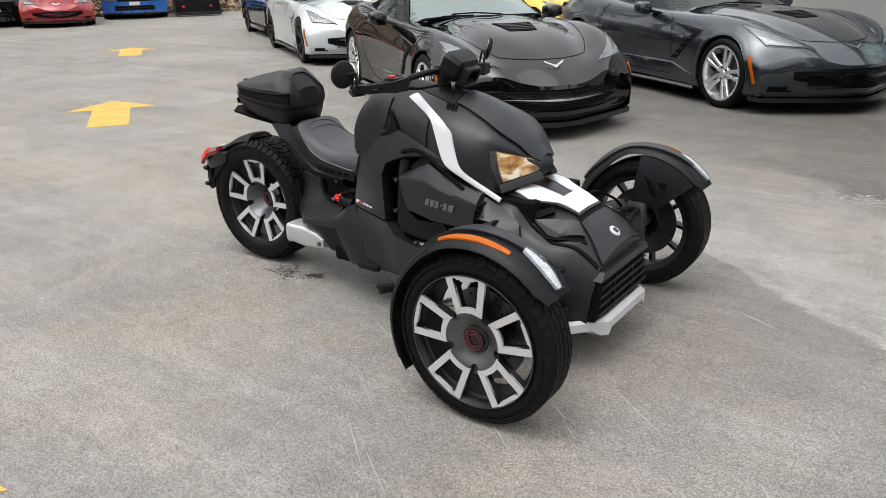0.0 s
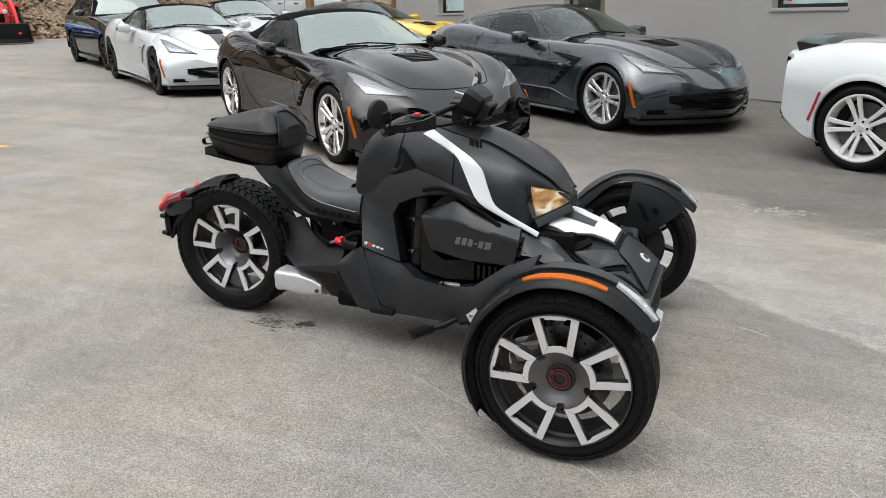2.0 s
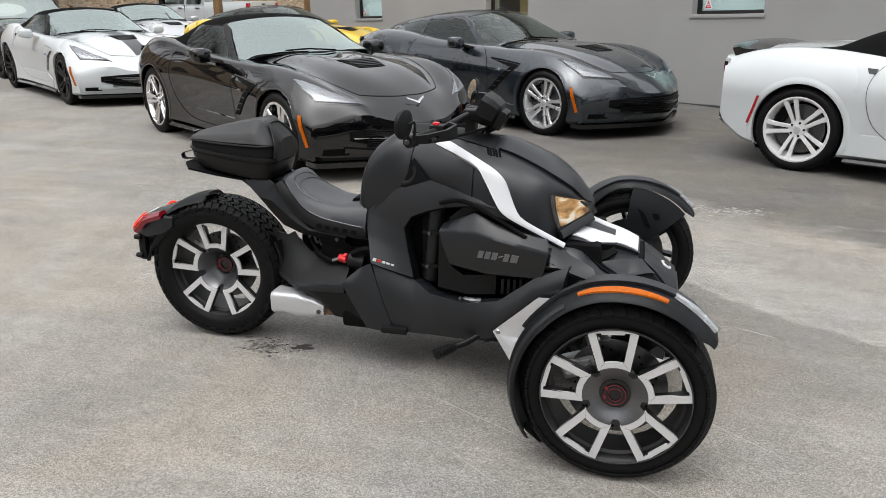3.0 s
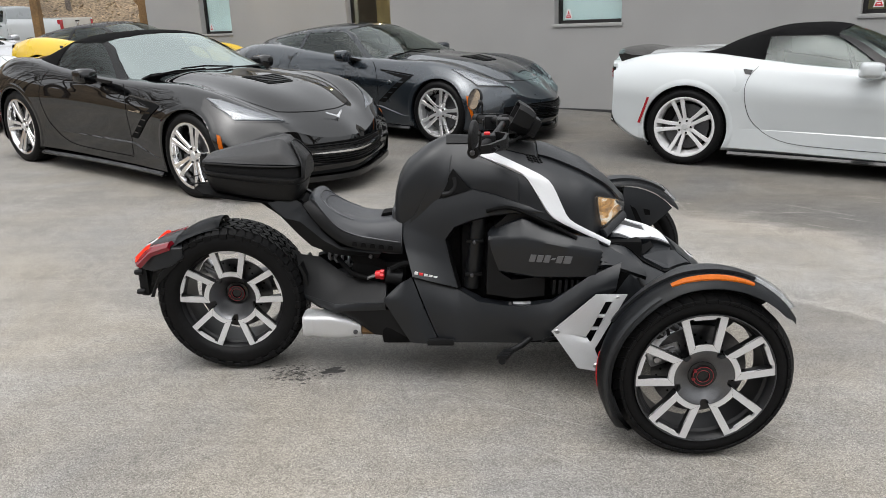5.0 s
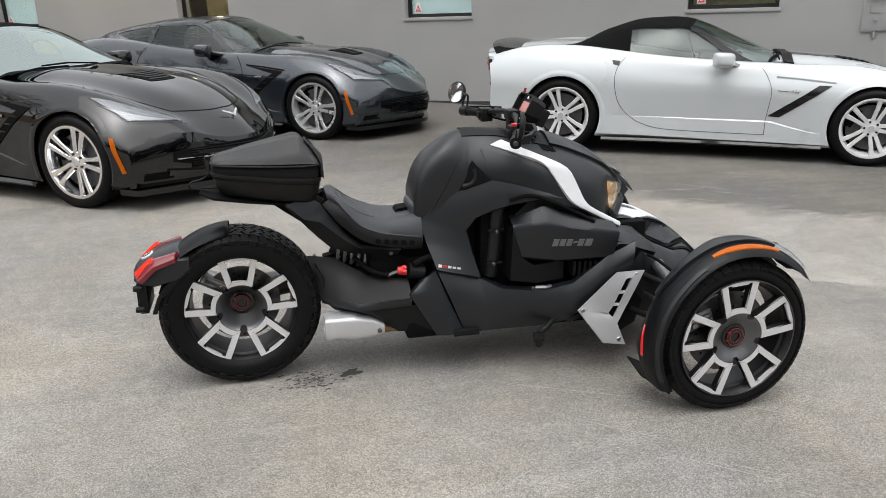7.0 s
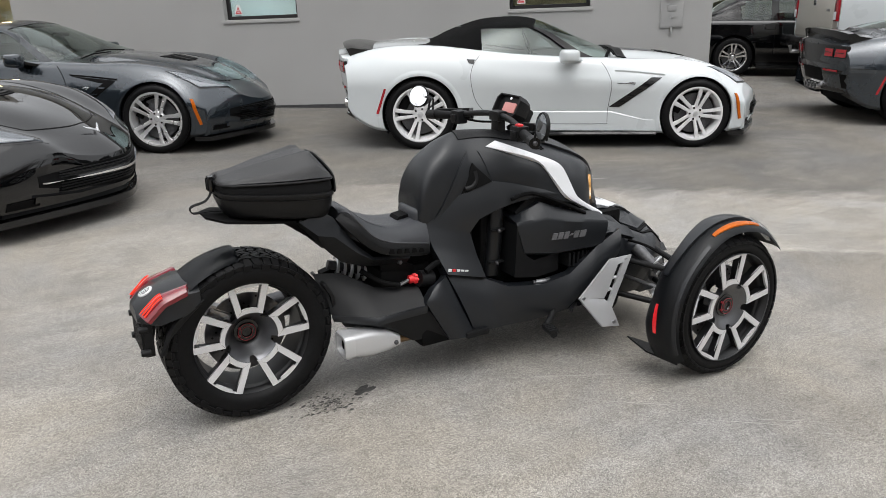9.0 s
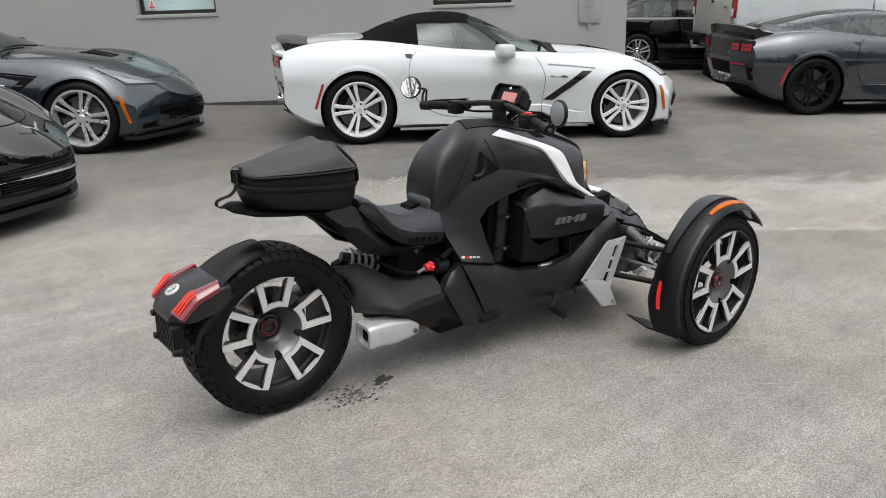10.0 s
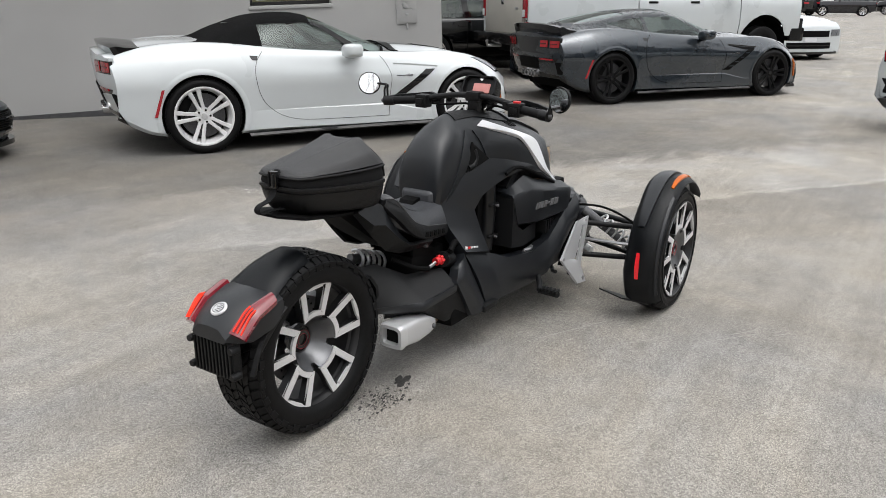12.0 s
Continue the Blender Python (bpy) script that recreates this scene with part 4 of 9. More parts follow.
for s in (-1, 1):
    part("side_stripe", ribbon(eased(LOW, 25), eased(HIGH, 25), s, 48, 4, 0.003, 0.02, False, 0.006, True), WHITE_PANEL, trike, "white stripe along the cowl")
    # triangular recess beside the tank
    part("cowl_opening", ribbon([(0.850, -0.112, 0.722), (0.904, -0.106, 0.842)], [(0.972, -0.148, 0.770), (0.907, -0.106, 0.841)], s, 10, 6, 0.004, 0.006, False, 0.004), DARK, trike, "dark triangular opening beside the tank")
    part("grab_loop", sided(tube([(0.866, -0.118, 0.745), (0.895, -0.124, 0.752), (0.915, -0.122, 0.778), (0.912, -0.114, 0.812)], 0.012, 10, None, 14), s), TEXTURED, trike)
    vent = bmesh.new()
    for i in range(5):
        for j in range(4):
            a, b = 1.180 + 0.011 * i + 0.003 * j, 0.245 + 0.025 * j + (0.012 if i % 2 else 0.0)
            merge(on_cowl([(a, s * b), (a + 0.008, s * b), (a + 0.008, s * (b + 0.015)), (a, s * (b + 0.015))], 0.0032, 2, 2), vent)
    part("cowl_vent", vent, DARK, trike, "small honeycomb vent")
    # headlamp
    lamp = part("headlamp", ribbon([(1.454, -0.174, 0.744), (1.460, -0.174, 0.695), (1.474, -0.162, 0.632)], [(1.560, -0.046, 0.700), (1.562, -0.043, 0.688), (1.556, -0.048, 0.660)], s, 12, 10, 0.003 if s < 0 else -0.004, 0.02, False, 0.001 if s < 0 else -0.006), LAMP_WARM, trike, "lit headlamp with warm reflector")
    part("lens", ribbon([(1.430, -0.199, 0.756), (1.440, -0.199, 0.695), (1.464, -0.183, 0.616)], [(1.566, -0.041, 0.704), (1.568, -0.038, 0.688), (1.562, -0.044, 0.656)], s, 12, 10, 0.006 if s < 0 else 0.0, 0.004, False, 0.004 if s < 0 else 0.0), LAMP_GLASS, lamp).visible_shadow = False
    part("bezel", ribbon([(1.464, -0.184, 0.620), (1.562, -0.046, 0.658)], [(1.478, -0.186, 0.592), (1.578, -0.046, 0.630)], s, 10, 3, 0.003, 0.02, False, 0.010), MATTE, lamp)
    # frame panel: the Y beside the engine bay
    O = [(0.747, -0.182, 0.434), (0.718, -0.122, 0.530), (0.698, -0.082, 0.620), (0.845, -0.112, 0.724), (0.978, -0.148, 0.771), (1.056, -0.176, 0.757), (1.174, -0.206, 0.724), (1.250, -0.224, 0.706)]
    I = [(0.920, -0.188, 0.392), (0.893, -0.162, 0.485), (0.873, -0.142, 0.575), (0.908, -0.156, 0.628), (0.975, -0.174, 0.660), (1.045, -0.190, 0.682), (1.138, -0.208, 0.698), (1.232, -0.224, 0.694)]
    fp = part("frame_panel", ribbon(O, I, s, 42, 6, 0.003, 0.05, False, 0.004, True), MATTE, trike, "matte black Y-shaped side panel", angle=18)
    part("panel_edge", ribbon([Vector(p) for p in I], [Vector(p) + Vector((0.012, 0.045, -0.012)) for p in I], s, 42, 4, 0.003, 0.01, False, 0.002, True), TEXTURED, fp, angle=25)
    part("tank_flank", on_cowl([(0.900, s * 0.36), (0.885, s * 0.66), (0.792, s * 0.97), (0.735, s * 0.90)], 0.006, 12, 8), MATTE, trike, angle=30)
    part("cowl_flank", on_cowl([(0.945, s * 0.40), (1.150, s * 0.62), (1.150, s * 0.90), (0.985, s * 0.86)], 0.005, 12, 8), MATTE, trike, angle=30)
    # sill and rear side panel
    A = [(0.748, -0.175, 0.432), (0.915, -0.183, 0.388), (1.000, -0.235, 0.352), (1.150, -0.272, 0.343), (1.270, -0.290, 0.372), (1.400, -0.302, 0.475), (1.520, -0.300, 0.530)]
    B = [(0.852, -0.222, 0.178), (0.960, -0.235, 0.185), (1.050, -0.252, 0.190), (1.150, -0.272, 0.197), (1.255, -0.302, 0.225), (1.330, -0.320, 0.300), (1.500, -0.325, 0.430)]
    part("sill_panel", ribbon(A, B, s, 42, 9, 0.016, 0.05, False, 0.0, True), MATTE, trike, "matte black lower side panel", angle=30)
    part("side_panel", ribbon([(0.742, -0.176, 0.432), (0.795, -0.205, 0.300), (0.848, -0.224, 0.176)], [(0.690, -0.188, 0.405), (0.632, -0.216, 0.352), (0.735, -0.222, 0.178)], s, 20, 7, 0.012, 0.04, False, 0.001), MATTE, trike)
    part("sill_step", sided(box(0.80, 0.905, -0.245, -0.16, 0.172, 0.198, 0.006), s), TEXTURED, trike)
    part("seam", ribbon([(0.748, -0.180, 0.436), (0.915, -0.188, 0.393)], [(0.749, -0.181, 0.431), (0.916, -0.189, 0.388)], s, 10, 2, 0, 0.006, False, 0.008), DARK, trike)
    # silver guard
    corner = dict(a=(1.424, -0.349, 0.425), b=(1.534, -0.356, 0.428), c=(1.424, -0.376, 0.222), d=(1.456, -0.392, 0.136), e=(1.361, -0.394, 0.152), f=(1.266, -0.352, 0.282), g=(1.457, -0.360, 0.400), h=(1.481, -0.362, 0.402), i=(1.411, -0.366, 0.245), j=(1.385, -0.363, 0.246))
    own = bmesh.new()
    pin = {k: own.verts.new(p) for k, p in corner.items()}
    for quad in ("abhg", "bcih", "agjf", "fjic", "fcde"):
        own.faces.new([pin[k] for k in quad])
    bmesh.ops.recalc_face_normals(own, faces=own.faces[:])
    bmesh.ops.subdivide_edges(own, edges=own.edges[:], cuts=2, use_grid_fill=True)
    bmesh.ops.solidify(own, geom=own.faces[:], thickness=-0.011)
    guard = part("side_guard", sided(own, s), SILVER, trike, "silver painted side guard", angle=30)
    part("slot_back", sided(slab([(1.360, 0.225), (1.430, 0.225), (1.505, 0.415), (1.435, 0.415)], lambda x, z: -0.325, lambda x, z: -0.30, 0.0), s), DARK, guard)
    for t in (0.36, 0.68):
        p = Vector(corner["g"]).lerp(Vector(corner["j"]), t)
        part("web", sided(box(p.x - 0.004, p.x + 0.030, p.y - 0.006, p.y + 0.010, p.z - 0.004, p.z + 0.004, 0.001), s), PALE_SILVER, guard)
    for p in ((1.286, -0.360, 0.283), (1.428, -0.396, 0.162), (1.500, -0.364, 0.415)):
        bolt_head(p, 0.011, guard, STEEL, "y", s)
    part("inner_shroud", ribbon([(1.46, -0.29, 0.53), (1.40, -0.29, 0.38), (1.44, -0.34, 0.16)], [(1.62, -0.28, 0.47), (1.60, -0.27, 0.32), (1.56, -0.27, 0.17)], s, 12, 4, 0.0, 0.02), DARK, trike)
    part("cheek_panel", ribbon([(1.405, -0.235, 0.598), (1.490, -0.214, 0.562), (1.60, -0.262, 0.515)], [(1.395, -0.298, 0.520), (1.480, -0.296, 0.520), (1.62, -0.290, 0.470)], s, 14, 5, 0.004, 0.02), MATTE, trike)
    # engine side cover

    def face(x, z):
        return -0.235 - 0.075 * min(max((x - 1.03) / 0.40, 0), 1) + 0.10 * max(0, (z - 0.61) / 0.08) ** 2 * 0.3
    lines = [([(1.12, 0.470), (1.24, 0.462), (1.38, 0.470)], 0.10), ([(1.085, 0.462), (1.22, 0.450), (1.412, 0.460)], 0.030), ([(1.075, 0.480), (1.22, 0.464), (1.425, 0.476)], 0.006), ([(1.050, 0.550), (1.22, 0.535), (1.438, 0.530)], 0.0), ([(1.036, 0.600), (1.17, 0.606), (1.25, 0.595), (1.446, 0.566)], 0.002), ([(1.036, 0.610), (1.168, 0.622), (1.248, 0.606), (1.445, 0.578)], 0.008), ([(1.038, 0.618), (1.166, 0.674), (1.246, 0.642), (1.438, 0.603)], 0.050), ([(1.060, 0.618), (1.166, 0.672), (1.246, 0.640), (1.42, 0.600)], 0.15)]
    rows = [[Vector((p.x, -0.235 - 0.075 * min(max((p.x - 1.03) / 0.40, 0), 1) + o, p.z)) for p in resample([Vector((a, 0, b)) for a, b in line], 26)] for line, o in lines]
    rows = [[r[0] + Vector((0.03, 0.15, 0))] + r + [r[-1] + Vector((-0.02, 0.15, 0))] for r in rows]
    cov = part("engine_cover", sided(loft(rows, closed=False), s), MATTE, trike, "matte black engine cover", angle=26)
    part("cover_top", sided(slab([(1.06, 0.640), (1.13, 0.700), (1.22, 0.690), (1.40, 0.615), (1.40, 0.58), (1.08, 0.60)], lambda x, z: -0.185, lambda x, z: -0.02, 0.015), s), TEXTURED, cov)
    part("cover_lower", sided(slab([(1.036, 0.600), (1.082, 0.470), (1.125, 0.440), (1.250, 0.452), (1.250, 0.375), (1.140, 0.365), (1.030, 0.385)], lambda x, z: -0.235, lambda x, z: -0.05, 0.010), s), TEXTURED, cov)
    for k in range(7):
        x = 1.275 + 0.022 * k
        part("cooling_rib", sided(slab([(x, 0.395), (x + 0.010, 0.395), (x + 0.012, 0.452), (x + 0.002, 0.452)], lambda x, z: -0.272, lambda x, z: -0.20, 0.002), s), TEXTURED, cov)
    for k in range(6):
        x = 1.428
        part("louvre", sided(box(1.415, 1.450, -0.300, -0.20, 0.475 + 0.018 * k, 0.482 + 0.018 * k, 0.001), s), TEXTURED, cov)
    # maker's mark as plain slanted bars
    for k in range(6):
        if k == 3:
            x0, z0, w0, h0 = 1.2640, 0.535, 0.012, 0.007
        else:
            x0 = 1.185 + 0.0262 * k - (0.008 if k > 3 else 0)
            z0, w0, h0 = 0.524, 0.020, 0.027
        if k == 5:
            w0 = 0.026
        part("mark", sided(slab([(x0, z0), (x0 + w0, z0), (x0 + w0 + 0.008, z0 + h0), (x0 + 0.008, z0 + h0)], lambda x, z: face(x, z) - 0.004, lambda x, z: face(x, z) + 0.004, 0.001, None, 1), s), LETTER, cov)
    for k in range(5):
        x0 = 0.752 + 0.0185 * k
        part("mark", sided(slab([(x0, 0.4455 - 0.004 * k), (x0 + 0.0135, 0.4425 - 0.004 * k), (x0 + 0.0165, 0.4525 - 0.004 * k), (x0 + 0.003, 0.4555 - 0.004 * k)], lambda x, z: -0.180 - 0.13 * (x - 0.75) * 0.35, lambda x, z: -0.16, 0.0), s), RED if k == 1 else WHITE_PRINT, trike)
    # hoses, straps and bolts in the engine bay
    part("hose", sided(tube([(1.005, -0.125, 0.69), (0.998, -0.135, 0.60), (0.990, -0.138, 0.50), (0.975, -0.135, 0.38)], 0.032, 14, None, 18), s), SATIN_BLACK, trike)
    part("bracket", sided(box(0.950, 1.015, -0.178, -0.160, 0.436, 0.446, 0.003), s), TEXTURED, trike)
    part("bracket", sided(box(0.955, 1.020, -0.178, -0.160, 0.570, 0.580, 0.003), s), TEXTURED, trike)
    for p in ((0.985, -0.188, 0.575), (0.975, -0.188, 0.442), (1.155, -0.250, 0.352), (1.120, -0.250, 0.350)):
        bolt_head(p, 0.007, trike, CAST, "y", s)
    part("cable", sided(tube([(1.03, -0.20, 0.70), (1.12, -0.21, 0.715), (1.25, -0.235, 0.665), (1.36, -0.26, 0.61)], 0.008, 8, None, 16), s), DARK, trike)
    part("pipe", sided(tube([(1.135, -0.24, 0.348), (1.165, -0.255, 0.352), (1.195, -0.245, 0.350)], 0.009, 8, None, 10), s), STEEL, trike)
    # foot peg
    peg = part("peg_bracket", sided(tube([(1.20, -0.28, 0.225), (1.160, -0.310, 0.205), (1.112, -0.335, 0.190)], [0.012, 0.013, 0.012], 10), s), TEXTURED, trike)
    pegbm = sided(tube([(1.115, -0.335, 0.188), (1.080, -0.435, 0.200)], 0.014, 8), s)
    pg = part("foot_peg", pegbm, TEXTURED, trike)
    for k in range(5):
        p = Vector((1.110, -0.350, 0.200)).lerp(Vector((1.082, -0.430, 0.212)), k / 4)
        part("tooth", sided(box(p.x - 0.020, p.x + 0.020, p.y - 0.005, p.y + 0.005, p.z - 0.006, p.z + 0.008, 0.002), s), TEXTURED, pg)
    part("pedal", sided(tube([(1.30, -0.30, 0.235), (1.255, -0.325, 0.235), (1.235, -0.35, 0.240)], 0.008, 8), s), TEXTURED, trike)
part("engine", box(0.93, 1.46, -0.13, 0.13, 0.215, 0.64, 0.04), DARK, trike, "dark engine block")
part("belly_pan", box(0.62, 1.60, -0.20, 0.20, 0.160, 0.25, 0.02), DARK, trike)
part("spine", box(0.55, 0.95, -0.075, 0.075, 0.26, 0.62, 0.03), DARK, trike)
part("front_core", box(1.40, 1.62, -0.20, 0.20, 0.20, 0.58, 0.02), DARK, trike)

# seat
ST = [(0.345, 0.735, 0.085, 0.665), (0.365, 0.742, 0.110, 0.640), (0.42, 0.705, 0.137, 0.600), (0.50, 0.668, 0.142, 0.560), (0.58, 0.650, 0.138, 0.525), (0.65, 0.648, 0.130, 0.505), (0.705, 0.648, 0.122, 0.500)]
STC = [curve(*[(r[0], r[k]) for r in ST]) for k in (1, 2, 3)]
SEAT_EDGE = curve((0.345, 0.722), (0.365, 0.728), (0.40, 0.690), (0.45, 0.632), (0.52, 0.594), (0.60, 0.574), (0.705, 0.553))
SEAT_CUTS = (0, 0.25, 0.45, 0.66, 0.80, 0.92, 1.0)


def seat_top(x, y):
    """Height of the saddle: hollow in the middle, falling to its side edges."""
    zt, hw = STC[0](x), STC[1](x)
    sag = 0.020 * math.sin(math.pi * min(max((x - 0.345) / 0.36, 0), 1))
    fall = zt - SEAT_EDGE(x)
    return float(np.interp(abs(y) / hw, SEAT_CUTS, [zt - sag, zt - sag * 0.95, zt - sag * 0.70 - fall * 0.03, zt - sag * 0.30 - fall * 0.12, zt - fall * 0.30, zt - fall * 0.66, zt - fall]))


rings = []
for x in linspace(0.345, 0.705, 26):
    hw, zb = STC[1](x), STC[2](x)
    half = [(hw * c, seat_top(x, hw * c)) for c in SEAT_CUTS] + [(hw * 0.96, SEAT_EDGE(x) - 0.020), (hw * 0.80, min(zb, SEAT_EDGE(x) - 0.03))]
    rings.append([Vector((x, -y, z)) for y, z in half[::-1]] + [Vector((x, y, z)) for y, z in half[1:]])
seat = part("seat", loft(rings), SEAT, trike, "black vinyl seat with stitched edge", angle=40)
for s in (-1, 1):
    edge = [(x, -STC[1](x) * 0.99, SEAT_EDGE(x) + 0.002) for x in linspace(0.38, 0.69, 16)]
    part("piping", sided(tube(edge, 0.0030, 6, None, 30), s), SATIN_GREY, seat)
    part("seat_wing", ribbon([(0.352, -0.098, 0.722), (0.400, -0.132, 0.686), (0.450, -0.143, 0.630), (0.520, -0.144, 0.592), (0.700, -0.124, 0.554)], [(0.325, -0.112, 0.708), (0.375, -0.140, 0.648), (0.445, -0.150, 0.582), (0.530, -0.151, 0.543), (0.700, -0.124, 0.512)], s, 24, 5, 0.004, 0.02, True), TEXTURED, seat, "black side bolster with vent slots")
    for k in range(5):
        x = 0.512 + 0.034 * k
        z = 0.562 - 0.0055 * k
        part("slot", sided(slab([(x, z - 0.008), (x + 0.024, z - 0.011), (x + 0.020, z + 0.007), (x + 0.006, z + 0.009)], lambda x, z: -0.1545 + 0.16 * max(0, x - 0.545), lambda x, z: -0.11, 0.0), s), DARK, seat)


for grow in (0.0, 0.022):
    arc = [(0.50 + grow, -0.105), (0.44 + grow, -0.104), (0.40 + grow, -0.080), (0.385 + grow, -0.040), (0.382 + grow, 0.0), (0.385 + grow, 0.040), (0.40 + grow, 0.080), (0.44 + grow, 0.104), (0.50 + grow, 0.105)]
    part("stitching", tube([Vector((p.x, p.y, seat_top(p.x, p.y) + 0.001)) for p in catmull([Vector((a, b, 0)) for a, b in arc], 41)], 0.0022, 6), SATIN_GREY, seat)
part("seat_nose", slab([(0.612, 0.630), (0.680, 0.632), (0.678, 0.656), (0.624, 0.648)], lambda x, z: -0.022, lambda x, z: 0.045, 0.006), DARK, seat)
part("tank_neck", box(0.664, 0.74, -0.075, 0.075, 0.55, 0.682, 0.022, None, 3), SEAT, trike, "padded block behind the tank")

# tail frame under the luggage box
for s in (-1, 1):
    top_ = [(0.285, -0.098, 0.735), (0.318, -0.108, 0.712), (0.337, -0.112, 0.680), (0.405, -0.116, 0.592), (0.465, -0.116, 0.540), (0.625, -0.110, 0.516)]
    fold = [(0.190, -0.108, 0.714), (0.253, -0.122, 0.658), (0.312, -0.126, 0.645), (0.400, -0.126, 0.568), (0.462, -0.124, 0.530), (0.618, -0.114, 0.506)]
    low_ = [(0.186, -0.086, 0.706), (0.270, -0.092, 0.612), (0.300, -0.094, 0.580), (0.345, -0.096, 0.536), (0.425, -0.098, 0.505), (0.605, -0.098, 0.478)]
    arm = part("tail_frame", ribbon(top_, fold, s, 30, 4, 0.0, 0.012, False, 0.0, True), MATTE, trike, "matte black seat frame arm", angle=18)
    part("lower_face", ribbon(fold, low_, s, 30, 4, 0.0, 0.012, False, 0.0, True), TEXTURED, arm, angle=18)
    bolt_head((0.579, -0.110, 0.496), 0.009, trike, CAST, "y", s)
    part("link_plate", ribbon([(0.500, -0.104, 0.500), (0.600, -0.104, 0.490), (0.640, -0.104, 0.470)], [(0.505, -0.100, 0.470), (0.590, -0.100, 0.455), (0.640, -0.100, 0.440)], s, 12, 3, 0.0, 0.014), DARK, trike)
part("tail_core", slab([(0.15, 0.705), (0.31, 0.715), (0.42, 0.61), (0.70, 0.47), (0.70, 0.42), (0.55, 0.46), (0.40, 0.53), (0.29, 0.60)], lambda x, z: -0.062, lambda x, z: 0.062, 0.01), DARK, trike)

# floor cover and swing arm
for s in (-1, 1):
    y0 = 1
    part("floor_cover", ribbon([(0.262, -0.010, 0.478), (0.365, -0.030, 0.470), (0.480, -0.085, 0.405), (0.640, -0.140, 0.395)], [(0.300, -0.085, 0.328), (0.370, -0.140, 0.328), (0.445, -0.188, 0.326), (0.640, -0.208, 0.338)], s, 24, 6, 0.0, 0.03, False, 0.0, True), TEXTURED, trike, "black footwell cover ahead of the rear wheel", angle=16) if s < 0 else part("floor_cover", ribbon([(0.330, -0.115, 0.440), (0.420, -0.125, 0.460), (0.520, -0.135, 0.440), (0.640, -0.140, 0.400)], [(0.330, -0.125, 0.330), (0.420, -0.145, 0.290), (0.520, -0.178, 0.280), (0.660, -0.198, 0.280)], s, 24, 6, -0.006, 0.03, False, 0.0, True), DARK, trike)
    part("floor_side", ribbon([(0.300, -0.086, 0.329), (0.370, -0.142, 0.329), (0.445, -0.192, 0.327), (0.640, -0.212, 0.339)], [(0.308, -0.084, 0.302), (0.372, -0.142, 0.300), (0.438, -0.200, 0.299), (0.640, -0.208, 0.308)], s, 22, 4, 0.003, 0.02, False, 0.0, True), MATTE, trike)
    part("floor_underside", ribbon([(0.330, -0.100, 0.302), (0.438, -0.192, 0.300), (0.540, -0.198, 0.304), (0.690, -0.205, 0.310)], [(0.360, -0.070, 0.262), (0.490, -0.150, 0.258), (0.588, -0.188, 0.197), (0.745, -0.203, 0.190)], s, 22, 4, 0.003, 0.02, False, 0.0, True), TEXTURED, trike)
part("wheel_shield", ribbon([(0.290, -0.075, 0.452), (0.312, -0.085, 0.41), (0.322, -0.080, 0.35)], [(0.300, 0.09, 0.452), (0.325, 0.09, 0.41), (0.335, 0.09, 0.35)], -1, 12, 4, 0.0, 0.012), TEXTURED, trike)
part("swing_arm", tube([(0.0, 0.135, 0.303), (0.20, 0.150, 0.320), (0.42, 0.120, 0.330), (0.62, 0.06, 0.33)], [0.055, 0.050, 0.050, 0.060], 12, None, 20), CAST, trike)
part("final_drive", lathe([(0.0, 0.17), (0.07, 0.17), (0.085, 0.15), (0.085, 0.11), (0.0, 0.11)], 30), CAST, trike, at=pose(0, 0, 0.303))
caliper(trike, -0.095, 0.385, 0.035, -1, 30)
shock = part("rear_shock", tube([(0.36, 0.085, 0.470), (0.58, 0.045, 0.400)], 0.018, 12), CAST, trike)
part("spring", coil((0.385, 0.080, 0.462), (0.545, 0.050, 0.411), 0.034, 6, 0.007), SILVER, shock, "pale grey coil spring")
val = part("filler_valve", tube([(0.600, -0.138, 0.430), (0.632, -0.142, 0.432)], 0.016, 12), RED, trike, "red plastic knob")
for k in range(6):
    a = 2 * math.pi * k / 6
    part("lobe", tube([(0.618, -0.142 + 0.014 * math.cos(a), 0.432 + 0.014 * math.sin(a)), (0.632, -0.143 + 0.014 * math.cos(a), 0.432 + 0.014 * math.sin(a))], 0.006, 6), RED, val)
part("hose_fitting", tube([(0.560, -0.130, 0.412), (0.600, -0.138, 0.428)], 0.007, 8), STEEL, trike)
part("hose", tube([(0.44, -0.05, 0.47), (0.50, -0.11, 0.43), (0.565, -0.132, 0.412)], 0.010, 8, None, 14), DARK, trike)
part("connector", tube([(0.640, -0.140, 0.428), (0.700, -0.135, 0.415)], 0.032, 14), TEXTURED, trike)
part("hose", tube([(0.66, -0.165, 0.46), (0.72, -0.15, 0.48), (0.76, -0.13, 0.44)], 0.012, 8, None, 12), DARK, trike)
part("battery_box", box(0.50, 0.72, -0.10, 0.10, 0.30, 0.47, 0.02), DARK, trike)

# exhaust
ex = []


def rounded(ya, yb_, za, zb_, n=24, p=0.42):
    """A rounded rectangle between these limits, as (y, z)."""
    out = []
    for q in range(n):
        a = 2 * math.pi * (q + 0.5) / n
        c, d = math.cos(a), math.sin(a)
        out.append(((ya + yb_) / 2 - (yb_ - ya) / 2 * math.copysign(abs(c) ** p, c), (za + zb_) / 2 + (zb_ - za) / 2 * math.copysign(abs(d) ** p, d)))
    return out


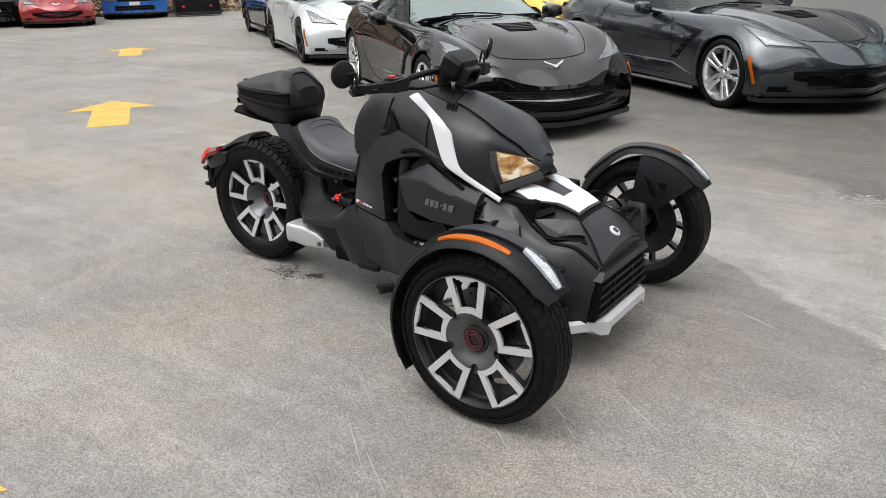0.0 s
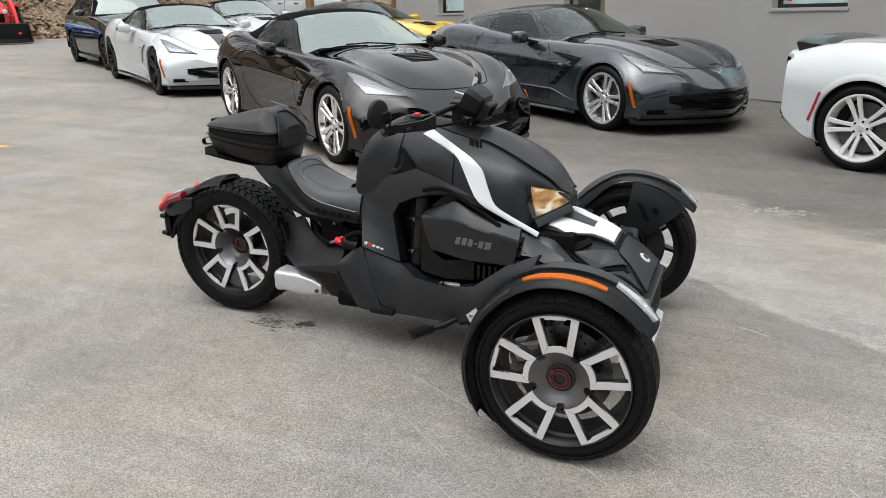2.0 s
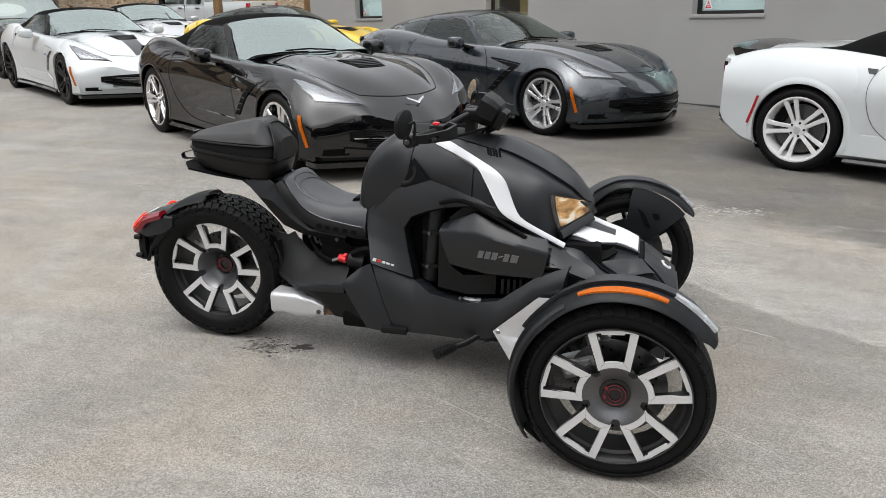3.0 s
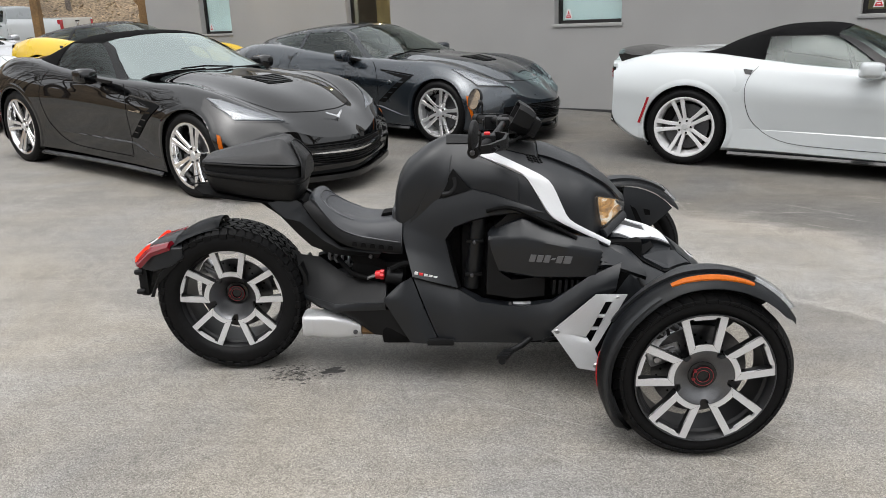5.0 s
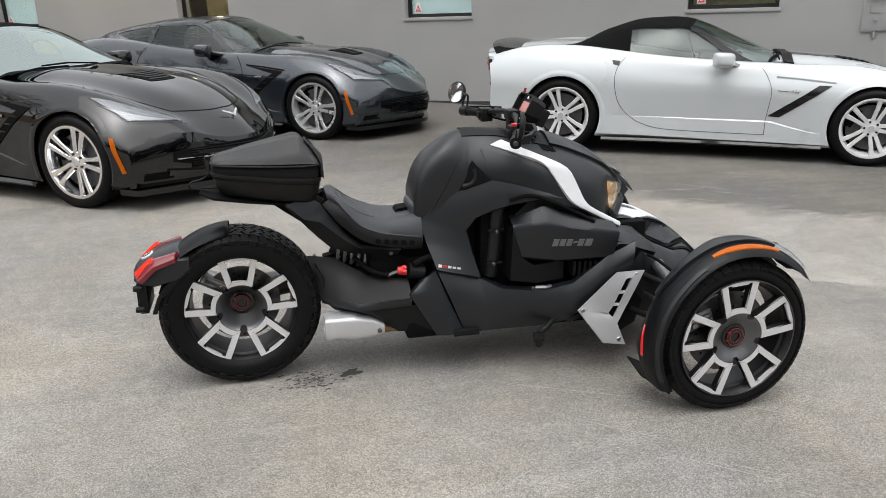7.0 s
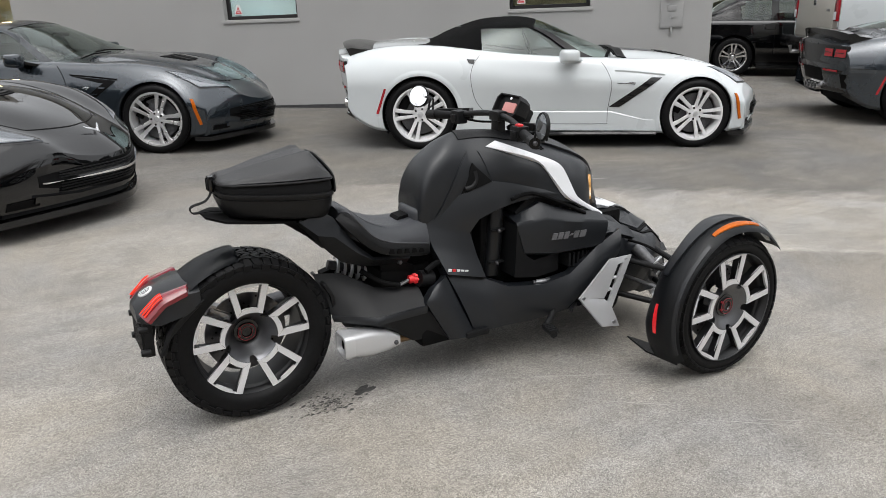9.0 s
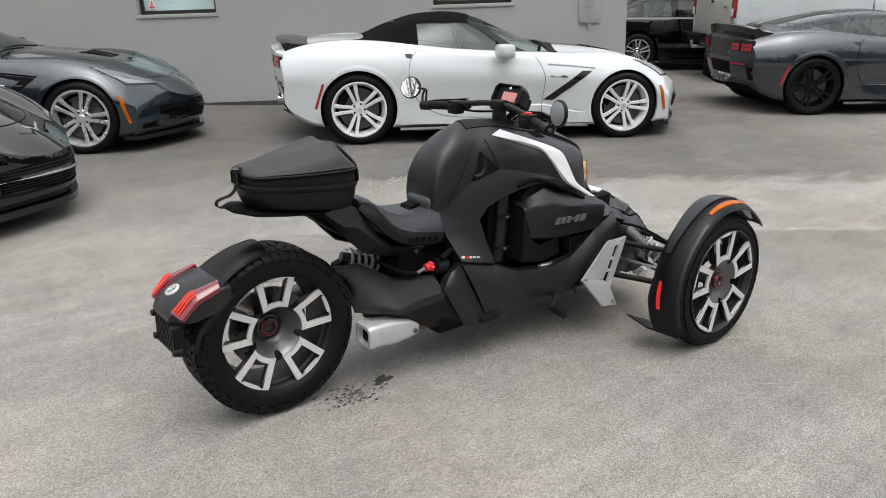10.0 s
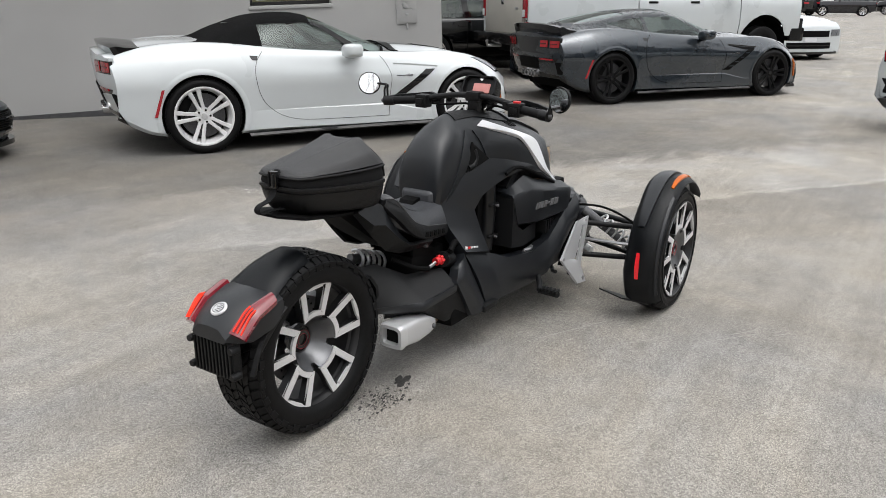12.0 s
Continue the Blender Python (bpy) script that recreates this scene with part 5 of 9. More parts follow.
for x, ya, yb_, za, zb_ in ((0.345, -0.190, -0.090, 0.182, 0.272), (0.42, -0.192, -0.085, 0.172, 0.274), (0.49, -0.188, -0.090, 0.176, 0.258), (0.535, -0.182, -0.100, 0.186, 0.232)):
    ex.append([Vector((x, y, z)) for y, z in rounded(ya, yb_, za, zb_)])
exh = part("exhaust", loft(ex), SILVER, trike, "silver stubby exhaust", angle=50)
tip = []
for x, g in ((0.346, 0.002), (0.318, -0.002), (0.306, 0.004), (0.306, 0.016), (0.345, 0.022)):
    tip.append([Vector((x, y, z)) for y, z in rounded(-0.192 + g, -0.088 - g, 0.180 + g, 0.274 - g)])
part("outlet", loft(tip, cap=False), SILVER, exh, "bright exhaust outlet", angle=40)
part("outlet_bore", box(0.322, 0.350, -0.172, -0.108, 0.199, 0.255, 0.010), DARK, exh)
bolt_head((0.515, -0.188, 0.207), 0.009, exh, CAST)
part("exhaust_pipe", tube([(0.52, -0.13, 0.20), (0.70, -0.10, 0.18), (0.90, -0.02, 0.18)], 0.025, 10), material("heat_tinted_steel", (0.30, 0.19, 0.10), 0.4, metal=0.9, grain=0.15, blotch=0.25, blotch_scale=12), trike)

# rear fender, tail lamps, plate holder
def rear_fender(a, t):
    r = 0.326 + 0.006 * math.cos(t * 1.2)
    y = 0.001 * t * (82 + 28 * min(max((a - 95) / 40, 0), 1))
    return Vector((r * math.cos(radians(a)) , y, 0.303 + (r - 0.030 * abs(t) ** 3) * math.sin(radians(a))))


bm = grid(rear_fender, linspace(94, 150, 18), linspace(-1, 1, 13))
bmesh.ops.solidify(bm, geom=bm.faces[:], thickness=0.008)
part("rear_fender", bm, MATTE, trike, "matte black rear fender", angle=60)
tb = []
for x, hw, zt, zb in ((-0.170, 0.108, 0.560, 0.475), (-0.225, 0.120, 0.562, 0.450), (-0.300, 0.110, 0.540, 0.430), (-0.350, 0.085, 0.512, 0.435), (-0.372, 0.072, 0.490, 0.445)):
    h = [(0, zt), (hw * 0.62, zt - 0.004), (hw * 0.98, zt - 0.030), (hw, zb + 0.01), (hw * 0.8, zb), (0, zb)]
    tb.append([Vector((x, -y, z)) for y, z in h] + [Vector((x, y, z)) for y, z in h[-2:0:-1]])
part("tail_housing", loft(tb), MATTE, trike, "matte black tail lamp housing", angle=28)
for s in (-1, 1):
    tl = part("tail_lamp", ribbon([(-0.205, -0.092, 0.556), (-0.300, -0.082, 0.532), (-0.362, -0.078, 0.480)], [(-0.215, -0.126, 0.540), (-0.290, -0.128, 0.515), (-0.345, -0.124, 0.462)], s, 16, 4, 0.008, 0.018, False, 0.006), LENS_LIT, trike, "lit red tail lamp")
    for o in (0.25, 0.5, 0.75):
        A = [Vector((-0.290, -0.084 - 0.043 * o, 0.539 - 0.016 * o)), Vector((-0.312, -0.0816 - 0.0445 * o, 0.526 - 0.0165 * o)), Vector((-0.362 + 0.016 * o, -0.080 - 0.046 * o, 0.484 - 0.018 * o))]
        part("light_tube", sided(tube([p + Vector((-0.004, -0.004, 0.012)) for p in A], 0.0023, 6, None, 12), s), LAMP_LIT, tl)
    part("tail_stay", ribbon([(-0.16, -0.112, 0.50), (-0.26, -0.114, 0.44), (-0.315, -0.112, 0.33)], [(-0.20, -0.108, 0.46), (-0.285, -0.108, 0.38), (-0.300, -0.108, 0.33)], s, 12, 3, 0.002, 0.014), TEXTURED, trike)
em = part("tail_emblem", lathe([(0.0, 0.003), (0.023, 0.003), (0.026, 0.0), (0.026, -0.006)], 26, axis="z"), PALE_SILVER, trike, "round silver emblem", at=Matrix.Translation((-0.326, 0, 0.528)) @ Matrix.Rotation(radians(-28), 4, "Y"))
part("mark", lathe([(0.0165, 0.003), (0.0165, 0.0042), (0.0185, 0.0042), (0.0185, 0.003)], 26, axis="z"), GLOSS_BLACK, em)
for k, (a, w) in enumerate(((-0.010, 0.007), (-0.003, 0.012), (0.004, 0.013), (0.011, 0.008))):
    part("mark", box(a - 0.0016, a + 0.0016, -w, w * (0.2 if k % 2 else 0.8), 0.0025, 0.0042, 0.0004), GLOSS_BLACK, em)
pl = part("plate_holder", box(-0.362, -0.330, -0.086, 0.086, 0.325, 0.448, 0.006), TEXTURED, trike, "ribbed black number plate holder")
for k in range(11):
    y = -0.075 + 0.015 * k
    part("rib", box(-0.368, -0.358, y - 0.0035, y + 0.0035, 0.332, 0.440, 0.001), TEXTURED, pl)
for y in (-0.088, 0.088):
    for z in (0.345, 0.428):
        part("knob", lathe([(0.0, -0.376), (0.010, -0.376), (0.012, -0.370), (0.012, -0.345)], 12, axis="x", at=(0, y, z)), TEXTURED, pl)
part("plate_arm", ribbon([(-0.26, -0.06, 0.45), (-0.31, -0.06, 0.44), (-0.335, -0.06, 0.34)], [(-0.26, 0.06, 0.45), (-0.31, 0.06, 0.44), (-0.335, 0.06, 0.34)], -1, 10, 3, 0, 0.02), TEXTURED, trike)

# handlebar
bar = part("handlebar", tube([(0.985, -0.385, 0.962), (1.030, -0.270, 0.968), (1.062, -0.180, 0.985), (1.088, -0.080, 0.998), (1.098, 0.0, 0.998), (1.098, 0.080, 0.998), (1.080, 0.180, 0.985), (1.055, 0.270, 0.968), (1.015, 0.385, 0.962)], 0.0125, 12, None, 44), TEXTURED, trike, "black handlebar")
part("bar_clamp", box(1.074, 1.124, -0.034, 0.034, 0.977, 1.018, 0.010), TEXTURED, bar)
part("bar_riser", box(1.080, 1.120, -0.026, 0.026, 0.925, 0.985, 0.010), TEXTURED, bar)
for s in (-1, 1):
    gp = [(0.988, -0.378, 0.962), (1.030, -0.268, 0.968)] if s < 0 else [(1.017, -0.378, 0.962), (1.056, -0.268, 0.968)]
    part("grip", sided(tube(gp, 0.018, 12), s), RUBBER, bar)
    e = Vector(gp[0])
    part("bar_end", sided(tube([e + Vector((0.004, 0.012, 0)), e + Vector((-0.012, -0.030, -0.002))], 0.021, 14), s), TEXTURED, bar)
    g = Vector(gp[1])
    sw = box(-0.026, 0.026, 0.0, 0.056, -0.030, 0.026, 0.007)
    box(-0.034, -0.018, 0.008, 0.044, -0.018, 0.010, 0.004, sw)
    part("switch_block", sided(moved(sw, Matrix.Translation(g + Vector((0.004, 0.004, 0.0)))), s), TEXTURED, bar)
    if s < 0:
        part("stop_switch", box(g.x - 0.012, g.x + 0.010, g.y + 0.014, g.y + 0.042, g.z + 0.022, g.z + 0.034, 0.004), RED, bar, "red switch")
    # open bracket guard: an outer arm, a nose and a return to the bar, tapering in height
    loop = [(e.x - 0.004, e.y - 0.020, 0.014), (e.x + 0.045, e.y - 0.004, 0.016), (e.x + 0.098, e.y + 0.070, 0.020), (e.x + 0.112, e.y + 0.135, 0.026), (e.x + 0.085, e.y + 0.165, 0.024), (e.x + 0.062, e.y + 0.215, 0.012)]
    own, rings = bmesh.new(), []
    for i, (x, y, h) in enumerate(loop):
        a, b = loop[max(i - 1, 0)], loop[min(i + 1, len(loop) - 1)]
        t = Vector((b[0] - a[0], b[1] - a[1], 0)).normalized()
        n = Vector((t.y, -t.x, 0)) * 0.006
        z = 0.966 + 0.014 * i / 5
        rings.append([Vector((x, y, z - h)) - n, Vector((x, y, z - h)) + n, Vector((x, y, z + h * 0.9)) + n, Vector((x, y, z + h * 0.9)) - n])
    loft(rings, own)
    part("hand_guard", sided(own, s), TEXTURED, bar, "open black hand guard bracket", angle=25)
    for a, b in ((0.30, 0.010), (0.62, 0.014)):
        p = Vector(loop[1]).lerp(Vector(loop[3]), a)
        part("guard_slot", sided(box(p.x - 0.012, p.x + 0.016, p.y - 0.018, p.y + 0.018, 0.970 - b * 0.5, 0.970 + b * 0.5, 0.002), s), DARK, bar)
    part("end_bolt", sided(rivet(e + Vector((-0.014, -0.036, -0.002)), 0.009, 0.005), s), CAST, bar)
    m0 = Vector((0.978, -0.452, 1.026)) if s < 0 else Vector((1.003, -0.487, 1.030))
    for o in (-0.011, 0.011):
        arm = tube([e + Vector((o - 0.004, -0.026, 0.0)), e + Vector((o * 0.9 + 0.004, -0.032, 0.045)), e + Vector((o * 0.4 + 0.006, -0.034, 0.066)), m0 + Vector((0.012, 0.0, 0.0))], 0.0048, 8, None, 18)
        part("mirror_arm", sided(arm, s), TEXTURED, bar)
    mir = part("bar_mirror", lathe([(0.0, 0.013), (0.034, 0.011), (0.048, 0.004), (0.050, -0.004), (0.048, -0.009)], 36, axis="x"), TEXTURED, bar, at=Matrix.Translation((m0.x, m0.y * -s, m0.z)) @ Matrix.Rotation(radians(32 if s > 0 else -14), 4, "Z") @ Matrix.Rotation(radians(15 if s > 0 else 4), 4, "Y"))
    part("mirror_glass", lathe([(0.0, -0.0095), (0.0450, -0.0095), (0.0450, -0.004)], 30, axis="x"), MIRROR, mir, "round mirror glass")
    part("cable", sided(tube([g + Vector((0.02, 0.03, -0.01)), g + Vector((0.07, 0.09, -0.02)), Vector((1.16, -0.07, 0.955)), Vector((1.15, -0.03, 0.935))], 0.005, 6, None, 18), s), DARK, bar)
    part("lever", sided(tube([g + Vector((0.035, 0.02, 0.0)), g + Vector((0.045, -0.03, -0.002)), g + Vector((0.018, -0.115, -0.004))], 0.007, 8, None, 12), s), TEXTURED, bar)
own, rings = bmesh.new(), []
for x, k in ((0.052, 0.55), (0.040, 0.84), (0.008, 0.98), (-0.026, 1.0), (-0.030, 0.985), (-0.030, 0.90), (-0.012, 0.86), (-0.012, 0.02)):
    rings.append([Vector((x, y * k, z * k)) for y, z in ((-0.082, -0.022), (-0.055, -0.054), (0.055, -0.054), (0.082, -0.022), (0.082, 0.034), (0.066, 0.052), (-0.066, 0.052), (-0.082, 0.034))])
loft(rings, own)
disp = part("display", own, TEXTURED, bar, "instrument display housing with hooded rim", angle=25, at=pose(1.165, 0.006, 1.018, 0, 28, 0))
own = box(0.046, 0.078, -0.050, 0.050, -0.042, -0.026, 0.005)
for y in (-0.044, 0.044):
    box(0.046, 0.078, y - 0.008, y + 0.008, -0.030, 0.024, 0.004, own)
box(0.046, 0.074, -0.050, 0.050, 0.014, 0.028, 0.004, own)
part("display_bracket", own, TEXTURED, disp)
part("display_stem", tube([(0.060, 0.0, -0.036), (0.030, 0.0, -0.075)], 0.014, 8), TEXTURED, disp)
part("screen", box(-0.0165, -0.012, -0.048, 0.034, -0.020, 0.022, 0.003), SCREEN, disp, "pink backlit screen")
part("knob", lathe([(0.0, -0.018), (0.007, -0.018), (0.008, -0.012)], 10, axis="x", at=(0, 0.0, 0.040)), CHROME, disp)

# luggage box on its rack: stands on the tail, strapped
case = thing("luggage_case", pose(0, 0, 0), "black moulded soft luggage case strapped to the tail rack", "luggage")


CASE_SIDE = curve((-0.062, 0.050), (-0.052, 0.082), (0.02, 0.112), (0.12, 0.134), (0.22, 0.142), (0.29, 0.134), (0.318, 0.112), (0.328, 0.060))


def case_outline(g):
    """Plan outline of the case, grown by g metres."""
    xs = [-0.062, -0.052, -0.02, 0.03, 0.08, 0.13, 0.18, 0.23, 0.27, 0.30, 0.318, 0.328]
    half = [(x, CASE_SIDE(x)) for x in xs]
    P = [(x, -y) for x, y in half] + [(0.330, 0.0)] + half[::-1] + [(-0.064, 0.0)]
    out = []
    for x, y in P:
        d = Vector(((x - 0.14) / 0.20, y / 0.14))
        d = d.normalized() if d.length > 0 else d
        out.append((x + d.x * g, y + d.y * g))
    return out


def case_layer(g, zf, zr, dip=0.0):
    """One closed layer; its height runs from zr at the rear to zf at the front."""
    return [Vector((x, y, zr + (zf - zr) * (x + 0.062) / 0.39 + dip)) for x, y in case_outline(g)]


# tub: flat bottom, rounded under, raised zip, straight wall to the piping
part("case_lower", loft([case_layer(-0.060, 0.713, 0.752), case_layer(-0.036, 0.714, 0.754), case_layer(-0.020, 0.724, 0.770), case_layer(-0.006, 0.762, 0.806), case_layer(0.0, 0.798, 0.832)]), FABRIC, case, angle=55)
part("zip_band", loft([case_layer(-0.003, 0.797, 0.831), case_layer(0.004, 0.799, 0.833), case_layer(0.005, 0.804, 0.837), case_layer(0.004, 0.810, 0.842), case_layer(-0.004, 0.812, 0.844)]), FABRIC, case)
part("zip_seam", loft([case_layer(-0.002, 0.786, 0.8225), case_layer(0.0022, 0.7875, 0.824), case_layer(-0.002, 0.789, 0.8255)]), FABRIC, case)
part("case_middle", loft([case_layer(-0.004, 0.811, 0.843), case_layer(-0.001, 0.828, 0.852), case_layer(-0.006, 0.857, 0.868)]), SOFT_TOP, case)
part("lid_piping", loft([case_layer(-0.006, 0.856, 0.867), case_layer(0.003, 0.857, 0.868), case_layer(0.005, 0.8605, 0.8715), case_layer(0.003, 0.864, 0.875), case_layer(-0.006, 0.865, 0.876)]), FABRIC, case)


def lid_height(x, y):
    """Moulded lid: two ridges that close in towards the rear with a hollow between, and a steep front."""
    base = 0.875 - 0.011 * (x + 0.062) / 0.39
    rise = float(np.interp(x, [-0.064, -0.050, 0.08, 0.235, 0.258, 0.318, 0.335], [0.0, 0.018, 0.054, 0.090, 0.088, 0.018, 0.0]))
    side = abs(y) / (CASE_SIDE(min(max(x, -0.062), 0.328)) + 0.001)
    ridge = 0.26 + 0.20 * min(max(x / 0.25, 0), 1)
    hollow = 0.10 * min(max((x - 0.02) / 0.2, 0), 1)
    return base + rise * float(np.interp(side, [0, ridge - 0.14, ridge, ridge + 0.10, 0.88, 1.0], [1 - hollow, 1 - hollow * 0.9, 1.0, 0.90, 0.48, 0.0]))


own = bmesh.new()
us, vs = linspace(-0.062, 0.330, 44), linspace(-1, 1, 41)


def lid_point(u, v):
    y = v * (CASE_SIDE(min(max(u, -0.062), 0.328)) - 0.001)
    return Vector((u, y, lid_height(u, y)))


part("lid", grid(lid_point, us, vs, own), LID, case, "dark grey moulded lid", angle=50)
# arched panel in the front, edged with piping
arch = [(0.322, -0.110, 0.812), (0.322, -0.100, 0.862), (0.302, -0.072, 0.902), (0.278, -0.040, 0.934), (0.272, 0.0, 0.938), (0.278, 0.040, 0.934), (0.302, 0.072, 0.902), (0.322, 0.100, 0.862), (0.322, 0.110, 0.812)]
own = bmesh.new()
line_ = catmull(arch, 33)
loft([[p + Vector((0.006, 0, 0)) for p in line_], [Vector((0.338, p.y * 0.9, 0.81 + (p.z - 0.81) * 0.55)) for p in line_], [Vector((0.336, p.y * 0.85, 0.800)) for p in line_]], own, closed=False)
part("front_panel", own, FABRIC, case)
part("lid_piping", tube([p + Vector((0.007, 0, 0.001)) for p in line_], 0.0038, 8), FABRIC, case)
own = bmesh.new()
run = [p for p in catmull([Vector(q) for q in ((-0.056, 0.0, 0.892), (-0.072, 0.0, 0.872), (-0.074, 0.0, 0.838), (-0.096, 0.0, 0.808), (-0.140, 0.0, 0.796), (-0.150, 0.0, 0.784), (-0.138, 0.0, 0.770), (-0.090, 0.0, 0.772), (-0.04, 0.0, 0.766))], 40)]
loft([[p + Vector((0.001 * sx, sy, 0.0012 * sx)) for sx, sy in ((-1, -0.012), (1, -0.012), (1, 0.012), (-1, 0.012))] for p in run], own)
part("strap", own, SOFT_TOP, case, "woven black strap")
bk = part("buckle", box(-0.084, -0.066, -0.016, 0.016, 0.838, 0.892, 0.005), GLOSS_BLACK, case, "plastic side-release buckle")
part("prong", box(-0.088, -0.081, -0.012, -0.007, 0.844, 0.884, 0.001), TEXTURED, bk)
part("prong", box(-0.088, -0.081, 0.007, 0.012, 0.844, 0.884, 0.001), TEXTURED, bk)
own = bmesh.new()
P = [(-0.112, -0.045), (-0.060, -0.110), (0.05, -0.110), (0.25, -0.085), (0.25, 0.085), (0.05, 0.110), (-0.060, 0.110), (-0.112, 0.045)]
loft([[Vector((x, y, 0.756 - 0.16 * (x + 0.112) + o)) for x, y in P] for o in (0.0, 0.008)], own)
part("tail_rack", own, DARK, trike, "flat black luggage rack", angle=30)
# ---- building ----
WALL_AT = Matrix.Translation((2.30, 8.06, 0)) @ Matrix.Rotation(radians(-36.3), 4, "Z") @ Matrix.Rotation(radians(-1.85), 4, "Y")
PANE = glass("window_pane", (0.93, 0.98, 0.98), clear=0.96)
BLIND = material("pale_window_blind", (0.74, 0.82, 0.82), 0.7, grain=0.03, blotch=0.06, blotch_scale=2)
ROOM = material("dim_room_wall", (0.46, 0.37, 0.20), 0.8, grain=0.1, grain_scale=6, blotch=0.5, blotch_scale=2.2)
DARK_FRAME = material("dark_bronze_frame", (0.022, 0.021, 0.021), 0.4, metal=0.4, blotch=0.15)
WOOD = material("stained_timber", (0.20, 0.115, 0.045), 0.7, grain=0.25, grain_scale=30, bump=0.3, bump_scale=60, blotch=0.2, blotch_scale=4)
METER_GREY = material("meter_grey_paint", (0.315, 0.313, 0.307), 0.5, grain=0.05, grain_scale=100, blotch=0.08)
LEAF_BANK = material("leaf_litter", (0.17, 0.125, 0.080), 0.95, grain=0.75, grain_scale=9, bump=1.0, bump_scale=10, blotch=0.35, blotch_scale=0.8)
LEAF = material("dead_leaf", (0.30, 0.215, 0.13), 0.9, grain=0.35, grain_scale=1.5, blotch=0.4, blotch_scale=0.6)
BARK = material("grey_bark", (0.12, 0.10, 0.085), 0.9, grain=0.4, grain_scale=12, bump=0.6, bump_scale=25, blotch=0.3, blotch_scale=3)
WET = material("oil_damp_asphalt", (0.040, 0.038, 0.036), 0.75, grain=0.5, grain_scale=160, bump=0.5, bump_scale=220, blotch=0.3, blotch_scale=10)
RED_SIGN = material("red_sticker", (0.55, 0.04, 0.05), 0.5, blotch=0.05)
WHITE_TRIM = material("white_trim_paint", (0.78, 0.78, 0.77), 0.5, blotch=0.05)
WORN = material("worn_aggregate", (0.30, 0.285, 0.26), 0.9, grain=0.3, grain_scale=160, bump=0.4, bump_scale=220, blotch=0.25, blotch_scale=9)
CONCRETE = material("pale_patch", (0.33, 0.315, 0.29), 0.9, grain=0.25, grain_scale=120, bump=0.4, bump_scale=200, blotch=0.2, blotch_scale=4)


def wall_with_holes(x0, x1, z0, z1, holes, thick):
    """A wall along x, its face at y = 0, with openings right through."""
    bm = bmesh.new()
    xs = sorted({x0, x1, *[h[0] for h in holes], *[h[1] for h in holes]})
    zs = sorted({z0, z1, *[h[2] for h in holes], *[h[3] for h in holes]})

    def solid(i, k):
        if not (0 <= i < len(xs) - 1 and 0 <= k < len(zs) - 1):
            return False
        cx, cz = (xs[i] + xs[i + 1]) / 2, (zs[k] + zs[k + 1]) / 2
        return not any(h[0] < cx < h[1] and h[2] < cz < h[3] for h in holes)

    def quad(*p):
        bm.faces.new([bm.verts.new(q) for q in p])
    for i in range(len(xs) - 1):
        for k in range(len(zs) - 1):
            if not solid(i, k):
                continue
            a, b, c, d = xs[i], xs[i + 1], zs[k], zs[k + 1]
            quad((a, 0, c), (b, 0, c), (b, 0, d), (a, 0, d))
            quad((a, thick, c), (a, thick, d), (b, thick, d), (b, thick, c))
            if not solid(i - 1, k):
                quad((a, 0, c), (a, 0, d), (a, thick, d), (a, thick, c))
            if not solid(i + 1, k):
                quad((b, 0, c), (b, thick, c), (b, thick, d), (b, 0, d))
            if not solid(i, k - 1):
                quad((a, 0, c), (a, thick, c), (b, thick, c), (b, 0, c))
            if not solid(i, k + 1):
                quad((a, 0, d), (b, 0, d), (b, thick, d), (a, thick, d))
    bmesh.ops.remove_doubles(bm, verts=bm.verts[:], dist=0.0005)
    return bm


HOLES = [(-8.10, -7.13, 1.19, 2.55), (-4.03, -3.04, 1.02, 2.55), (-0.03, 0.97, 1.155, 2.55), (3.77, 4.80, 1.155, 2.55)]
north = part("wall_north", wall_with_holes(-9.97, 6.31, -0.6, 3.0, HOLES, 0.3), STUCCO, smooth=False, at=WALL_AT)
tagged(north, "smooth grey stucco wall of a low commercial building", "wall", kind="structure")
for nm, x in (("wall_east", 6.01), ("wall_west", -9.97)):
    tagged(part(nm, box(x, x + 0.3, 0.3, 9.0, -0.6, 3.0), STUCCO, smooth=False, at=WALL_AT), "grey stucco side wall", "wall", kind="structure")
tagged(part("wall_back", box(-9.97, 6.31, 9.0, 9.3, -0.6, 3.0), STUCCO, smooth=False, at=WALL_AT), "grey stucco back wall", "wall", kind="structure")
tagged(part("roof", box(-10.05, 6.39, -0.08, 9.4, 3.0, 3.16), CONCRETE, smooth=False, at=WALL_AT), "flat grey roof of the building", "roof", kind="structure")
tagged(part("baseboard", box(-9.965, 6.305, -0.008, 0.0, -0.5, 0.012), CAST, smooth=False, at=WALL_AT), "dark joint at the foot of the wall", "trim", kind="structure")

